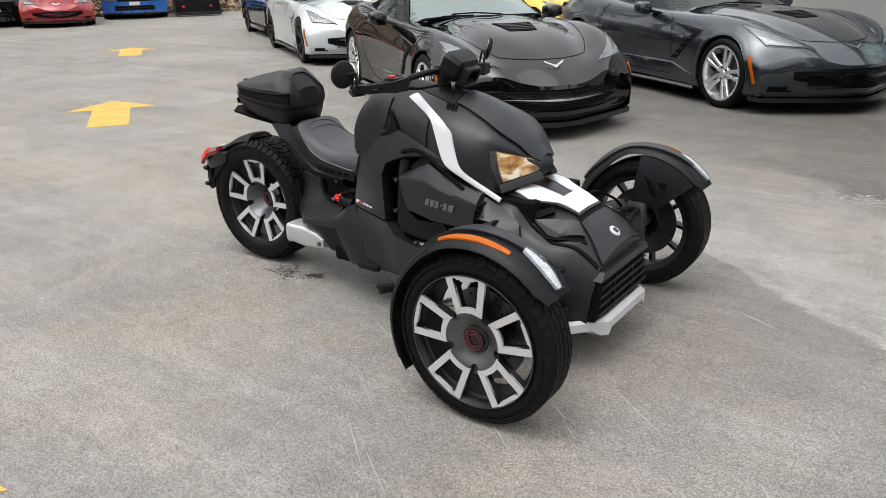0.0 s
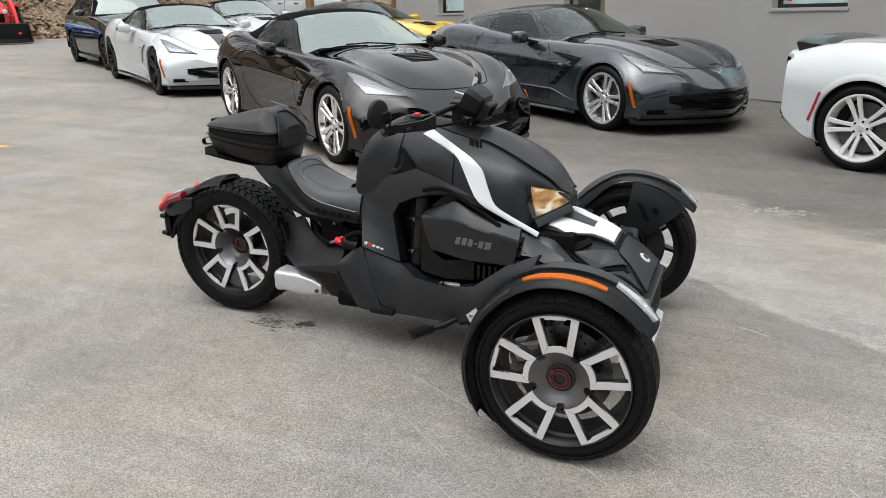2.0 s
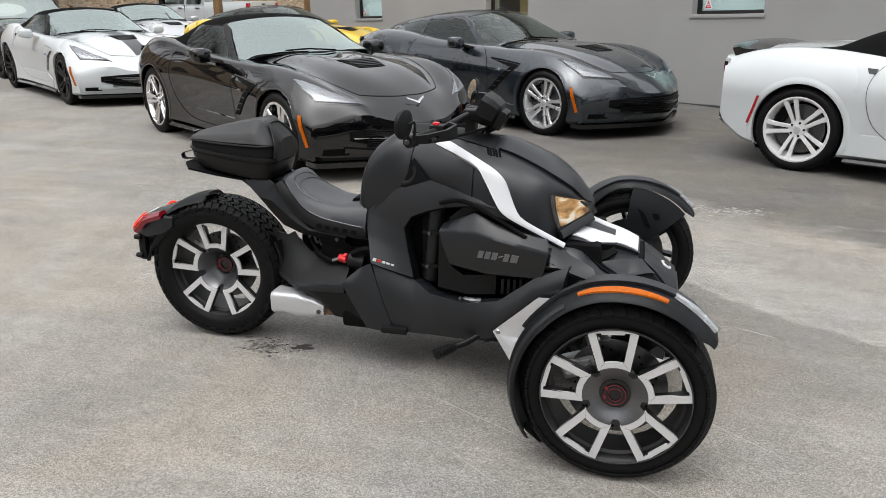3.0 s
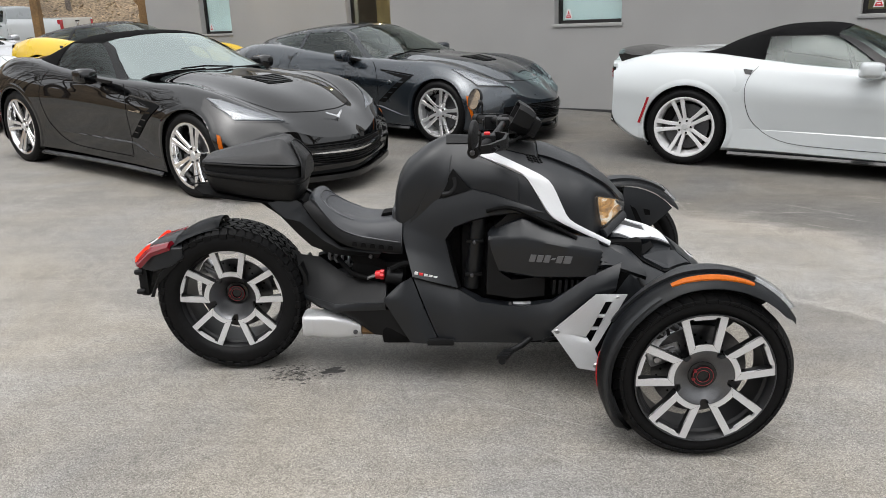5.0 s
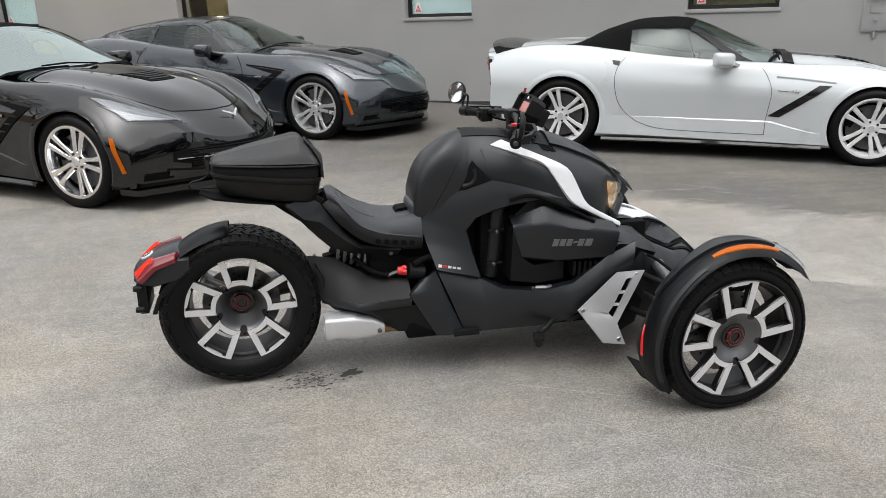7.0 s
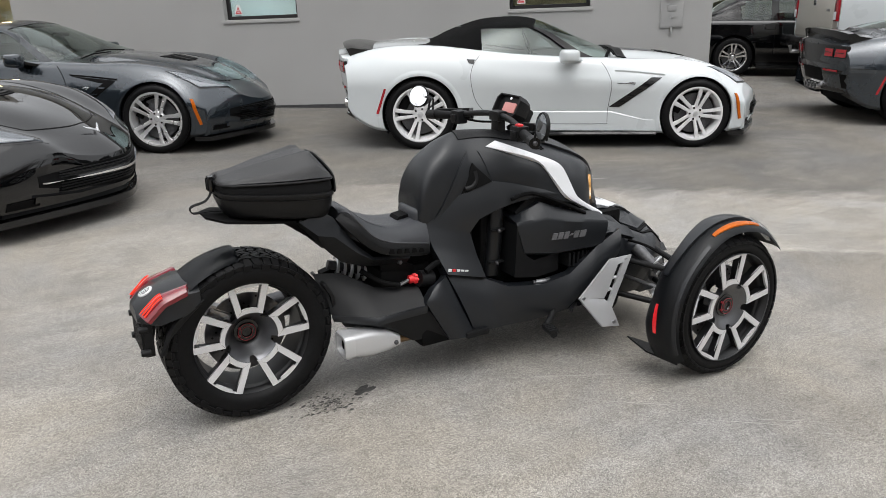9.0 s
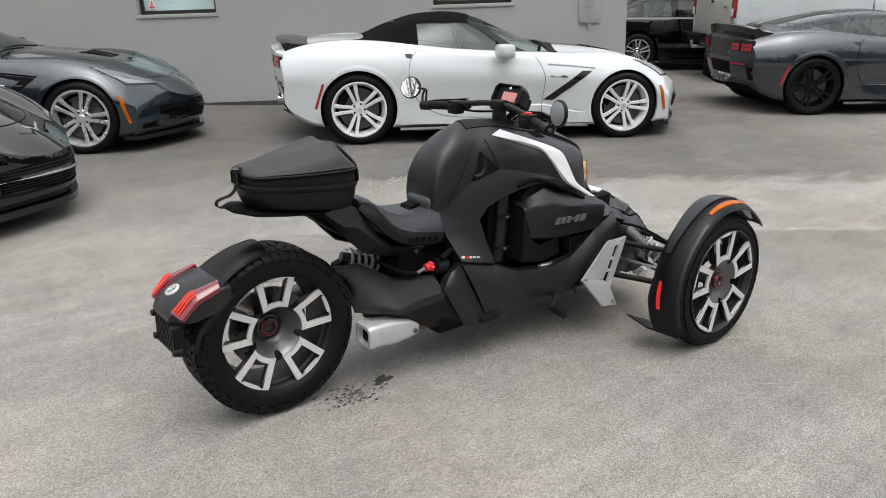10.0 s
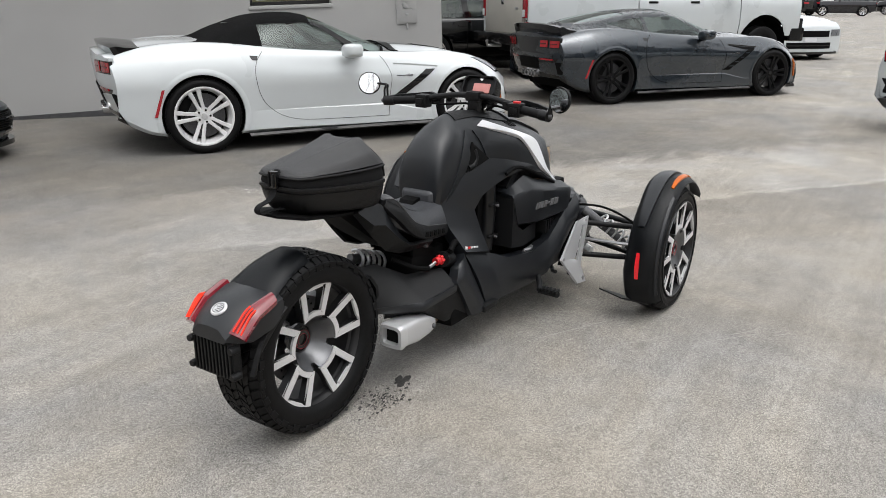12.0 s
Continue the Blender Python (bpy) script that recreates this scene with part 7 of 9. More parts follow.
def window(u, a, b, c, d):
    """0 outside a to d, 1 between b and c, smooth between."""
    t = min(max((u - a) / (b - a), 0), 1) * min(max((d - u) / (d - c), 0), 1)
    return t * t * (3 - 2 * t)


def section(u):
    w, zb, zc, yc, zs, zw = HALF_W(u), Z_SILL(u), Z_MID(u), Y_CREST(u), Z_CREST(u), Z_WIDE(u)
    hood = window(u, 1.85, 2.15, 3.15, 3.5)
    door = window(u, 0.30, 0.80, 1.85, 2.45)
    ledge = 0.0006 + 0.011 * window(u, 0.45, 1.75, 1.95, 2.40)
    y1 = yc * 0.40
    hollow = 0.026 * door
    z7 = 0.362 - 0.085 * min(max((u - 1.88) / 0.35, 0), 1)
    top = zs - zb
    inner = w - 0.010 - hollow
    return [(0, zc), (y1, zc - 0.004 + 0.004 * hood), (y1 + (yc - y1) * 0.52, (zc + zs) / 2 - 0.010 - 0.030 * hood), (yc, zs), (yc + (w - yc) * 0.68, zs - 0.16 * top),
            (w, min(zw, zs - 0.28 * top)), (w - 0.45 * hollow - 0.004, (zw + z7) / 2), (inner, z7), (inner + ledge * 0.75, z7 - ledge), (w - 0.013 - 0.017 * door, zb + 0.030), (w - 0.060 - 0.030 * door, zb)]


SECT = {}
LAST = 10


def body(u, v):
    """A point of the car's skin; u along the car from the rear axle, v from -1 (right sill) over 0 (middle) to 1 (left sill)."""
    k = round(u, 4)
    if k not in SECT:
        P = [Vector((0, y, z)) for y, z in section(u)]
        d = [max((b - a).length, 1e-4) for a, b in zip(P, P[1:])]
        T = []
        for i in range(LAST + 1):
            if i == 0:
                T.append((Vector((0, 1, 0)), Vector((0, 1, 0))))
            elif i == LAST:
                T.append(((P[i] - P[i - 1]) / d[i - 1],) * 2)
            elif i in (7, 8, 9):
                T.append(((P[i] - P[i - 1]) / d[i - 1], (P[i + 1] - P[i]) / d[i]))
            else:
                t = ((P[i] - P[i - 1]) / d[i - 1] * d[i] + (P[i + 1] - P[i]) / d[i] * d[i - 1]) / (d[i - 1] + d[i])
                T.append((t, t))
        SECT[k] = P, d, T
    P, d, T = SECT[k]
    s = min(abs(v), 1) * LAST
    i = min(int(s), LAST - 1)
    t = s - i
    a, b, m, n = P[i], P[i + 1], T[i][1] * d[i], T[i + 1][0] * d[i]
    p = a * (2 * t**3 - 3 * t * t + 1) + m * (t**3 - 2 * t * t + t) + b * (3 * t * t - 2 * t**3) + n * (t**3 - t * t)
    return Vector((u - bend(u, p.y), p.y * (1 if v >= 0 else -1), p.z))


PLACES = {}


def flank(x, z):
    """The place (u, v) on the car's side at this distance along it and this height."""
    key = (round(x, 4), round(z, 4))
    if key in PLACES:
        return PLACES[key]
    u = x
    for _ in range(4):
        lo, hi = 0.3, 1.0
        for _ in range(14):
            m = (lo + hi) / 2
            lo, hi = (m, hi) if body(u, m).z > z else (lo, m)
        u = min(max(x + bend(u, body(u, lo).y), U0), U1)
    PLACES[key] = u, lo
    return u, lo


def lid_at(x, y):
    """A point of the hood or deck above the place (x, y)."""
    a = abs(y)
    u = min(max(x + bend(min(x, U1), a), U0), U1)
    for _ in range(3):
        u = min(max(x + bend(u, a), U0), U1)
    lo, hi = 0.0, 0.45
    for _ in range(14):
        m = (lo + hi) / 2
        lo, hi = (m, hi) if body(u, m).y < a else (lo, m)
    p = body(u, lo)
    return Vector((p.x, math.copysign(p.y, y), p.z))


def nearest(x, y, z):
    """The place (u, v) of the skin next to a point on the car's right side."""
    P = Vector((x, -abs(y), z))
    best = min(((body(u, -v) - P).length, u, v) for u in linspace(max(U0, x - 0.05), min(U1, x + 0.5), 30) for v in linspace(0, 1, 60))
    _, u, v = best
    du, dv = 0.02, 0.01
    for _ in range(24):
        c = min(((body(min(max(u + i * du, U0), U1), -min(max(v + j * dv, 0), 1)) - P).length, min(max(u + i * du, U0), U1), min(max(v + j * dv, 0), 1)) for i in (-1, 0, 1) for j in (-1, 0, 1))
        if (c[1], c[2]) == (u, v):
            du, dv = du / 2, dv / 2
        _, u, v = c
    return u, v


DRAPES = {}


def draped(corners, s, off=0.006, nu=10, nv=5, thick=0.012):
    """A raised patch with straight edges between four points next to the car's right side, pressed onto the skin; s = 1: its mirror."""
    key = (tuple(corners), nu, nv)
    if key not in DRAPES:
        A, B, C, D = (Vector(c) for c in corners)
        spots = [[None] * nv for _ in range(nu)]
        for i in range(nu):
            for j in range(nv):
                P = A.lerp(B, i / (nu - 1)).lerp(D.lerp(C, i / (nu - 1)), j / (nv - 1))
                if not i and not j:
                    spots[i][j] = nearest(*P)
                    continue
                u, v = spots[i][j - 1] if j else spots[i - 1][0]
                Q = Vector((P.x, -abs(P.y), P.z))
                du, dv, best = 0.03, 0.02, (body(u, -v) - Q).length
                while du > 0.0008:
                    c = min(((body(min(max(u + a * du, U0), U1), -min(max(v + b * dv, 0), 1)) - Q).length, min(max(u + a * du, U0), U1), min(max(v + b * dv, 0), 1)) for a in (-1, 0, 1) for b in (-1, 0, 1))
                    if c[0] >= best - 1e-7:
                        du, dv = du / 2, dv / 2
                    else:
                        best, u, v = c
                spots[i][j] = u, v
        pts = []
        for row in spots:
            line = []
            for u, v in row:
                e = 0.004
                n = (body(u + e, -v) - body(u - e, -v)).cross(body(u, -v - e) - body(u, -v + e)).normalized()
                p = body(u, -v)
                line.append((p, n if n.dot(p - Vector((p.x - 0.3, 0, 0.4))) > 0 else -n))
            pts.append(line)
        DRAPES[key] = pts
    pts = DRAPES[key]
    bm = bmesh.new()
    top = [[bm.verts.new(p + n * off) for p, n in r] for r in pts]
    low = [[bm.verts.new(p + n * (off - thick)) for p, n in r] for r in pts]
    for a, b in zip(top, top[1:]):
        for j in range(nv - 1):
            bm.faces.new((a[j], a[j + 1], b[j + 1], b[j]))
    rim = [(i, 0) for i in range(nu)] + [(nu - 1, j) for j in range(1, nv)] + [(i, nv - 1) for i in range(nu - 2, -1, -1)] + [(0, j) for j in range(nv - 2, 0, -1)]
    for (i, j), (k, q) in zip(rim, rim[1:] + rim[:1]):
        bm.faces.new((top[i][j], top[k][q], low[k][q], low[i][j]))
    return mirror_y(bm) if s > 0 else bm


def on_lid(corners, off=0.006, nu=8, nv=5):
    return on_surface(lid_at, corners, off, nu, nv)


def flank_point(x, z, s, off):
    u, v = flank(x, z)
    return body(u, s * v) + Vector((0, s * off, 0))


def flank_patch(corners, s, off, nu, nv):
    """A thin patch on the car's side between four places (x, z)."""
    A, B, C, D = (Vector((a, 0, b)) for a, b in corners)
    rows = [[(A.lerp(B, i / nu)).lerp(D.lerp(C, i / nu), j / nv) for j in range(nv + 1)] for i in range(nu + 1)]
    bm = bmesh.new()
    loft([[flank_point(p.x, p.z, s, off) for p in r] for r in rows], bm, closed=False)
    return bm


def flank_strip(pts, width, s, off, low=None):
    """A narrow strip on the car's side along a line of places; low: the depth of its lower edge, where that differs."""
    P = [Vector((p[0], 0, p[-1])) for p in pts]
    Q = [P[0]]
    for a, b in zip(P, P[1:]):
        n = max(1, int((b - a).length / 0.035))
        Q += [a.lerp(b, (i + 1) / n) for i in range(n)]
    rows = []
    for i, p in enumerate(Q):
        t = (Q[min(i + 1, len(Q) - 1)] - Q[max(i - 1, 0)]).normalized()
        o = Vector((-t.z, 0, t.x)) * width / 2
        rows.append([flank_point((p + k * o).x, (p + k * o).z, s, off if k > 0 or low is None else low) for k in (-1, 1)])
    bm = bmesh.new()
    loft(rows, bm, closed=False)
    return bm


def lid_strip(pts, width, off):
    """A narrow strip on the hood or deck along a line of places (x, y)."""
    Q = resample([Vector((a, b, 0)) for a, b in pts], 34, True)
    rows = []
    for i, p in enumerate(Q):
        t = (Q[min(i + 1, len(Q) - 1)] - Q[max(i - 1, 0)]).normalized()
        o = Vector((-t.y, t.x, 0)) * width / 2
        rows.append([lid_at((p + k * o).x, (p + k * o).y) + Vector((0, 0, off)) for k in (-1, 1)])
    bm = bmesh.new()
    loft(rows, bm, closed=False)
    return bm


ARCHES = [(0.0, 0.345, 0.378), (2.715, 0.334, 0.362)]


def arch_lip(ax, az, ar, s):
    """The rolled edge of a wheel arch."""
    rows = []
    lo = -28
    for a in linspace(radians(lo), radians(180 - lo), 44):
        row = []
        for g, o in ((-0.004, -0.030), (-0.003, 0.001), (0.006, 0.005), (0.030, 0.004), (0.052, -0.001)):
            x, z = ax + (ar + g) * math.cos(a), az + (ar + g) * math.sin(a)
            row.append(flank_point(x, max(z, Z_SILL(x) + 0.004), s, o))
        rows.append(row)
    bm = bmesh.new()
    loft(rows, bm, closed=False)
    return bm


def skin(arches):
    """The car's outer skin with wheel arches cut out and both ends closed."""
    us = linspace(U0, U1, 132)
    side = []
    for i, n in enumerate((4, 4, 5, 6, 5, 4, 3, 1, 2, 1)):
        side += [(i + j / n) / LAST for j in range(n)]
    side.append(1.0)
    vs = [-v for v in side[:0:-1]] + side
    bm = grid(body, us, vs)
    inside = {}
    for v in bm.verts:
        for (ax, az, ar) in arches:
            d = math.hypot(v.co.x - ax, v.co.z - az)
            if abs(v.co.y) > 0.6 and d < ar and v.co.z < az + ar:
                inside[v] = (ax, az, ar, d)
    kill = [f for f in bm.faces if all(v in inside for v in f.verts)]
    gone = set(kill)
    # the cabin is open below the roof
    for f in bm.faces:
        c = f.calc_center_median()
        if f not in gone and 0.15 < c.x < 1.62 and abs(c.y) < 0.70 and c.z > 0.7:
            kill.append(f)
    keep = {v for f in bm.faces if not all(w in inside for w in f.verts) for v in f.verts}
    for v, (ax, az, ar, d) in inside.items():
        if v in keep:
            v.co.x, v.co.z = ax + (v.co.x - ax) * ar / d, az + (v.co.z - az) * ar / d
    bmesh.ops.delete(bm, geom=kill, context="FACES")
    for end, sgn in ((U1, 1), (U0, -1)):
        zb = Z_SILL(end)
        rows = []
        for t in (1.0, 0.85, 0.6, 0.3, 0.0):
            row = []
            for v in vs:
                p = body(end, v)
                z = zb + (p.z - zb) * t
                row.append(Vector((p.x + sgn * 0.030 * math.sin(math.pi * t) + (-0.03 * (1 - t) if sgn > 0 else 0.10 * (1 - t)), p.y, z)))
            rows.append(row)
        loft(rows, bm, closed=False)
    bmesh.ops.remove_doubles(bm, verts=bm.verts[:], dist=0.0008)
    return bm


ROOF = {
    "coupe": dict(z=fair((-0.62, 0.968), (-0.3, 1.048), (0.1, 1.142), (0.5, 1.208), (0.85, 1.234), (1.15, 1.218), (1.4, 1.140), (1.7, 1.018), (2.0, 0.900)), u=(-0.60, 1.99),
                  top=fair((0.02, 1.046), (0.25, 1.088), (0.58, 1.124), (0.95, 1.140), (1.24, 1.128), (1.48, 1.005), (1.76, 0.838)), low=fair((0.02, 1.040), (0.3, 0.980), (0.62, 0.918), (1.0, 0.880), (1.4, 0.852), (1.76, 0.834)), glass=(0.03, 1.74), post=(0.545, 0.605)),
    "soft": dict(z=fair((-0.05, 0.990), (0.10, 1.004), (0.25, 1.080), (0.45, 1.160), (0.62, 1.212), (0.84, 1.237), (1.15, 1.228), (1.4, 1.146), (1.7, 1.018), (2.0, 0.900)), u=(-0.02, 1.99),
                 top=fair((0.55, 1.128), (0.66, 1.142), (0.95, 1.146), (1.22, 1.134), (1.46, 1.010), (1.74, 0.838)), low=fair((0.55, 0.930), (0.8, 0.905), (1.1, 0.876), (1.4, 0.852), (1.74, 0.834)), glass=(0.605, 1.72), post=None),
}
SCREEN_EDGE = fair((1.20, 1.160), (1.36, 1.108), (1.5, 1.036), (1.65, 0.952), (1.82, 0.876), (2.0, 0.835))
Y_BASE = fair((-0.62, 0.60), (-0.2, 0.70), (0.3, 0.775), (0.9, 0.800), (1.4, 0.790), (1.7, 0.760), (2.0, 0.70))
Y_TOP = fair((-0.62, 0.40), (-0.2, 0.45), (0.3, 0.50), (0.8, 0.545), (1.1, 0.545), (1.5, 0.56), (2.0, 0.56))


def canopy(kind):
    zr = ROOF[kind]["z"]

    def f(u, v):
        yb, yt, z1 = Y_BASE(u), Y_TOP(u), zr(u)
        zb = min(Z_CREST(u), z1 - 0.01) if u < 1.5 else min(Z_CREST(u) + (0.5 * (Z_CREST(u) + Z_MID(u)) - Z_CREST(u)) * (u - 1.5) / 0.5, z1 - 0.005)
        h = max(z1 - zb, 0.004)
        P = [Vector((0, 0, z1)), Vector((0, yt * 0.55, z1 - 0.04 * h)), Vector((0, yt, z1 - 0.17 * h)), Vector((0, yt + (yb - yt) * 0.46, zb + 0.54 * h)), Vector((0, yb, zb - 0.012))]
        s = min(abs(v), 1) * 4
        i = min(int(s), 3)
        t = s - i
        a, b, c, d = P[max(i - 1, 0)], P[i], P[i + 1], P[min(i + 2, 4)]
        if i == 0:
            a = Vector((0, -P[1].y, P[1].z))
        p = 0.5 * ((2 * b) + (c - a) * t + (2 * a - 5 * b + 4 * c - d) * t * t + (3 * b - a - 3 * c + d) * t**3)
        sweep = 0.10 * (abs(p.y) / 0.6) ** 2 * min(max((u - 0.9) / 0.35, 0), 1)
        return Vector((u - sweep, p.y * (1 if v >= 0 else -1), p.z))
    return f


def cabin_grid(kind):
    """Rows and columns of the cabin's skin, so that its lines run along the edges of the panes; and the pane of each cell."""
    spec, f = ROOF[kind], canopy(kind)
    u0, u1 = spec["u"]
    g0, g1 = spec["glass"]
    stops = sorted({u0, u1, g0, g1, 1.20} | set(spec["post"] or ()) | ({-0.50, 0.40} if kind == "coupe" else {0.16, 0.42}))
    us = []
    for a, b in zip(stops, stops[1:]):
        n = max(1, int(round((b - a) / 0.035)))
        us += [a + (b - a) * i / n for i in range(n)]
    us.append(u1)

    def level(u, z):
        lo, hi = 0.0, 1.0
        for _ in range(16):
            m = (lo + hi) / 2
            lo, hi = (m, hi) if f(u, m).z > z else (lo, m)
        return lo
    pts, rows = [], 14
    for u in us:
        c = level(u, spec["low"](min(max(u, g0), g1)))
        b = min(level(u, spec["top"](min(max(u, g0), g1))), c - 0.004)
        a = min(level(u, SCREEN_EDGE(u)) if u > 1.20 else b - 0.06, b - 0.02)
        if 0.9 < u <= 1.20:
            a = (b - 0.06) + (min(level(1.201, SCREEN_EDGE(1.201)), b - 0.02) - b + 0.06) * (u - 0.9) / 0.3
        line = [a * i / rows for i in range(rows)] + [a, (a + b) / 2] + [b + (c - b) * i / 6 for i in range(6)] + [c, 1.0]
        pts.append([f(u, -v) for v in line[:0:-1]] + [f(u, v) for v in line])
    n = len(pts[0]) // 2

    def pane(i, j):
        u = (us[i] + us[i + 1]) / 2
        k = j - n if j >= n else n - 1 - j
        side = "_l" if j >= n else "_r"
        if k < rows and u > 1.20 and u < us[-2]:
            return "windscreen"
        if rows + 2 <= k < rows + 8 and g0 < u < g1 and not (spec["post"] and spec["post"][0] < u < spec["post"][1]):
            return ("quarter_window" if spec["post"] and u < spec["post"][0] else "side_window") + side
        if kind == "coupe" and k < 10 and -0.50 < u < 0.40 or kind == "soft" and k < 9 and 0.16 < u < 0.42:
            return "rear_window"
        return ""
    return pts, pane


def sports_car(m, paint, kind, rim_mat, label, roof_mat=None, spoiler=False, stripe=None, group="parked sports cars"):
    car = thing("sports_car", m, label, "car", group)
    pale = paint is PAINT_WHITE
    part("body", skin(ARCHES), paint, car, angle=30)
    # cabin
    pts, pane = cabin_grid(kind)
    sets = {}
    for i in range(len(pts) - 1):
        for j in range(len(pts[0]) - 1):
            sets.setdefault(pane(i, j), []).append((i, j))
    for k, cells in sets.items():
        bm, made = bmesh.new(), {}
        for i, j in cells:
            q = []
            for a, b in ((i, j), (i, j + 1), (i + 1, j + 1), (i + 1, j)):
                if (a, b) not in made:
                    made[a, b] = bm.verts.new(pts[a][b] - (Vector((0, math.copysign(0.004, pts[a][b].y), 0.003)) if k else Vector((0, 0, 0))))
                q.append(made[a, b])
            bm.faces.new(q)
        if not k:
            bmesh.ops.solidify(bm, geom=bm.faces[:], thickness=0.022)
            part("soft_top" if kind == "soft" else "roof", bm, roof_mat or (SOFT_TOP if kind == "soft" else paint), car, "black canvas folding top" if kind == "soft" else "", angle=40)
        else:
            ob = part("rear_window" if k.startswith("rear") else "windscreen" if k == "windscreen" else k[:-2], bm, (WINDSCREEN if kind == "soft" and not spoiler else COUPE_SCREEN) if k == "windscreen" else SIDE_GLASS, car)
            ob.visible_shadow = False
    if kind == "soft":
        # body-coloured posts beside the windscreen
        f = canopy(kind)
        for s in (-1, 1):
            rows = []
            for u in linspace(1.22, 1.93, 22):
                zt = SCREEN_EDGE(u)
                zl = max(ROOF[kind]["top"](min(u, 1.72)), f(u, 1.0).z + 0.006)
                row = []
                for z in (zt, (zt * 2 + zl) / 3, (zt + 2 * zl) / 3, zl):
                    lo, hi = 0.0, 1.0
                    for _ in range(14):
                        mm = (lo + hi) / 2
                        lo, hi = (mm, hi) if f(u, mm).z > z else (lo, mm)
                    row.append(f(u, s * lo) + Vector((0, s * 0.006, 0.005)))
                rows.append(row)
            post = bmesh.new()
            loft(rows, post, closed=False)
            bmesh.ops.solidify(post, geom=post.faces[:], thickness=0.010)
            part("screen_post", post, paint if not pale else GLOSS_BLACK, car, angle=40)
    # cabin inside
    part("cabin_floor", box(-0.25, 1.95, -0.70, 0.70, 0.62, 0.70, 0.03), CABIN, car)
    part("dashboard", box(1.25, 1.75, -0.66, 0.66, 0.70, 0.86, 0.05), CABIN, car)
    seat = box(0.36, 0.58, -0.60, -0.14, 0.68, 0.98, 0.08)
    box(0.42, 0.50, -0.50, -0.26, 0.96, 1.10, 0.04, seat)
    box(0.48, 0.98, -0.60, -0.14, 0.62, 0.78, 0.06, seat)
    s1 = part("seat", seat, CABIN, car)
    again(s1, car, pose(0, 0.74, 0))
    ring = lathe([(0.165, -0.012), (0.178, 0), (0.165, 0.012), (0.152, 0)], 28, axis="x", closed=True)
    box(-0.01, 0.01, -0.16, 0.16, -0.02, 0.02, 0, ring)
    part("steering_wheel", ring, CABIN, car, at=pose(1.18, 0.37, 0.93, 0, -20, 0))
    # arches and wheels
    for ax, az, ar in ARCHES:
        for s in (-1, 1):
            liner = bmesh.new()
            rows = []
            for yy, rr in ((0.90, ar), (0.90, ar - 0.002), (0.60, ar - 0.004), (0.58, 0.02)):
                rows.append([Vector((ax + rr * math.cos(a), s * (yy - 0.012 if rr > 0.1 else yy), az + rr * math.sin(a))) for a in linspace(-0.55, math.pi + 0.55, 30)])
            loft(rows, liner, closed=False)
            part("wheel_arch_liner", liner, DARK, car)
            part("wheel_arch_lip", arch_lip(ax, az, ar, s), paint, car, angle=30)
    for s in (-1, 1):
        wheel(car, 2.715, s * 0.795, 0.334, 0.245, rim_mat, 0.257, s, turn=0 if s < 0 else 20)
        wheel(car, 0.0, s * 0.780, 0.345, 0.285, rim_mat, 0.265, s, turn=36 if s < 0 else 50)
    part("underbody", box(-0.42, 3.20, -0.62, 0.62, 0.16, 0.30, 0.03), DARK, car)
    # lamps and trim
    lamp = [(2.83, 0.785, 0.762), (3.13, 0.660, 0.722), (3.306, 0.461, 0.552), (3.105, 0.752, 0.604)]
    brow = [(2.805, 0.788, 0.772), (3.14, 0.652, 0.736), (3.335, 0.440, 0.545), (3.115, 0.762, 0.590)]
    strip = [(2.90, 0.790, 0.712), (3.085, 0.750, 0.628), (3.285, 0.485, 0.560), (3.110, 0.740, 0.606)]
    marker = [(3.068, 0.90, 0.528), (3.100, 0.90, 0.528), (3.166, 0.88, 0.288), (3.138, 0.88, 0.282)]
    for s in (-1, 1):
        part("headlamp_frame", draped(brow, s, 0.0015, 14, 8), GLOSS_BLACK, car)
        hl = part("headlamp", draped(lamp, s, 0.004, 14, 8), LENS_GREY, car)
        part("light_bar", draped(strip, s, 0.0065, 14, 4), LAMP_PALE, hl)
        part("lens", draped(lamp, s, 0.010, 14, 8), LAMP_GLASS, hl).visible_shadow = False
        part("side_marker", draped(marker, s, 0.010, 4, 10), LENS_AMBER, car, "amber side marker")
        part("rear_side_marker", flank_patch([(-0.352, 0.600), (-0.328, 0.600), (-0.408, 0.356), (-0.434, 0.360)], s, 0.010, 3, 8), LENS_RED, car, "red side marker")
        part("rear_corner", flank_patch([(-0.850, 0.600), (-0.810, 0.570), (-0.600, 0.212), (-0.780, 0.312)], s, 0.005, 8, 12), GLOSS_BLACK, car, "black lower rear corner")
        part("side_vent", flank_patch([(1.858, 0.404), (2.250, 0.690), (2.352, 0.688), (1.960, 0.400)], s, 0.005, 26, 5), DARK if not pale else GLOSS_BLACK, car)
        for k in range(4):
            a = 0.16 + 0.21 * k
            part("vent_fin", flank_patch([(1.88 + 0.39 * a, 0.404 + 0.286 * a), (1.94 + 0.39 * a, 0.404 + 0.286 * a), (1.955 + 0.39 * a, 0.416 + 0.286 * a), (1.885 + 0.39 * a, 0.416 + 0.286 * a)], s, 0.011, 4, 2), TEXTURED if pale else paint, car)
        # on cars other than white, the shade of crease and recess is painted black
        part("flank_crease", flank_strip([(1.90, 0.752), (2.10, 0.738), (2.38, 0.712)], 0.016, s, 0.012, 0.001), paint if pale else GLOSS_BLACK, car)
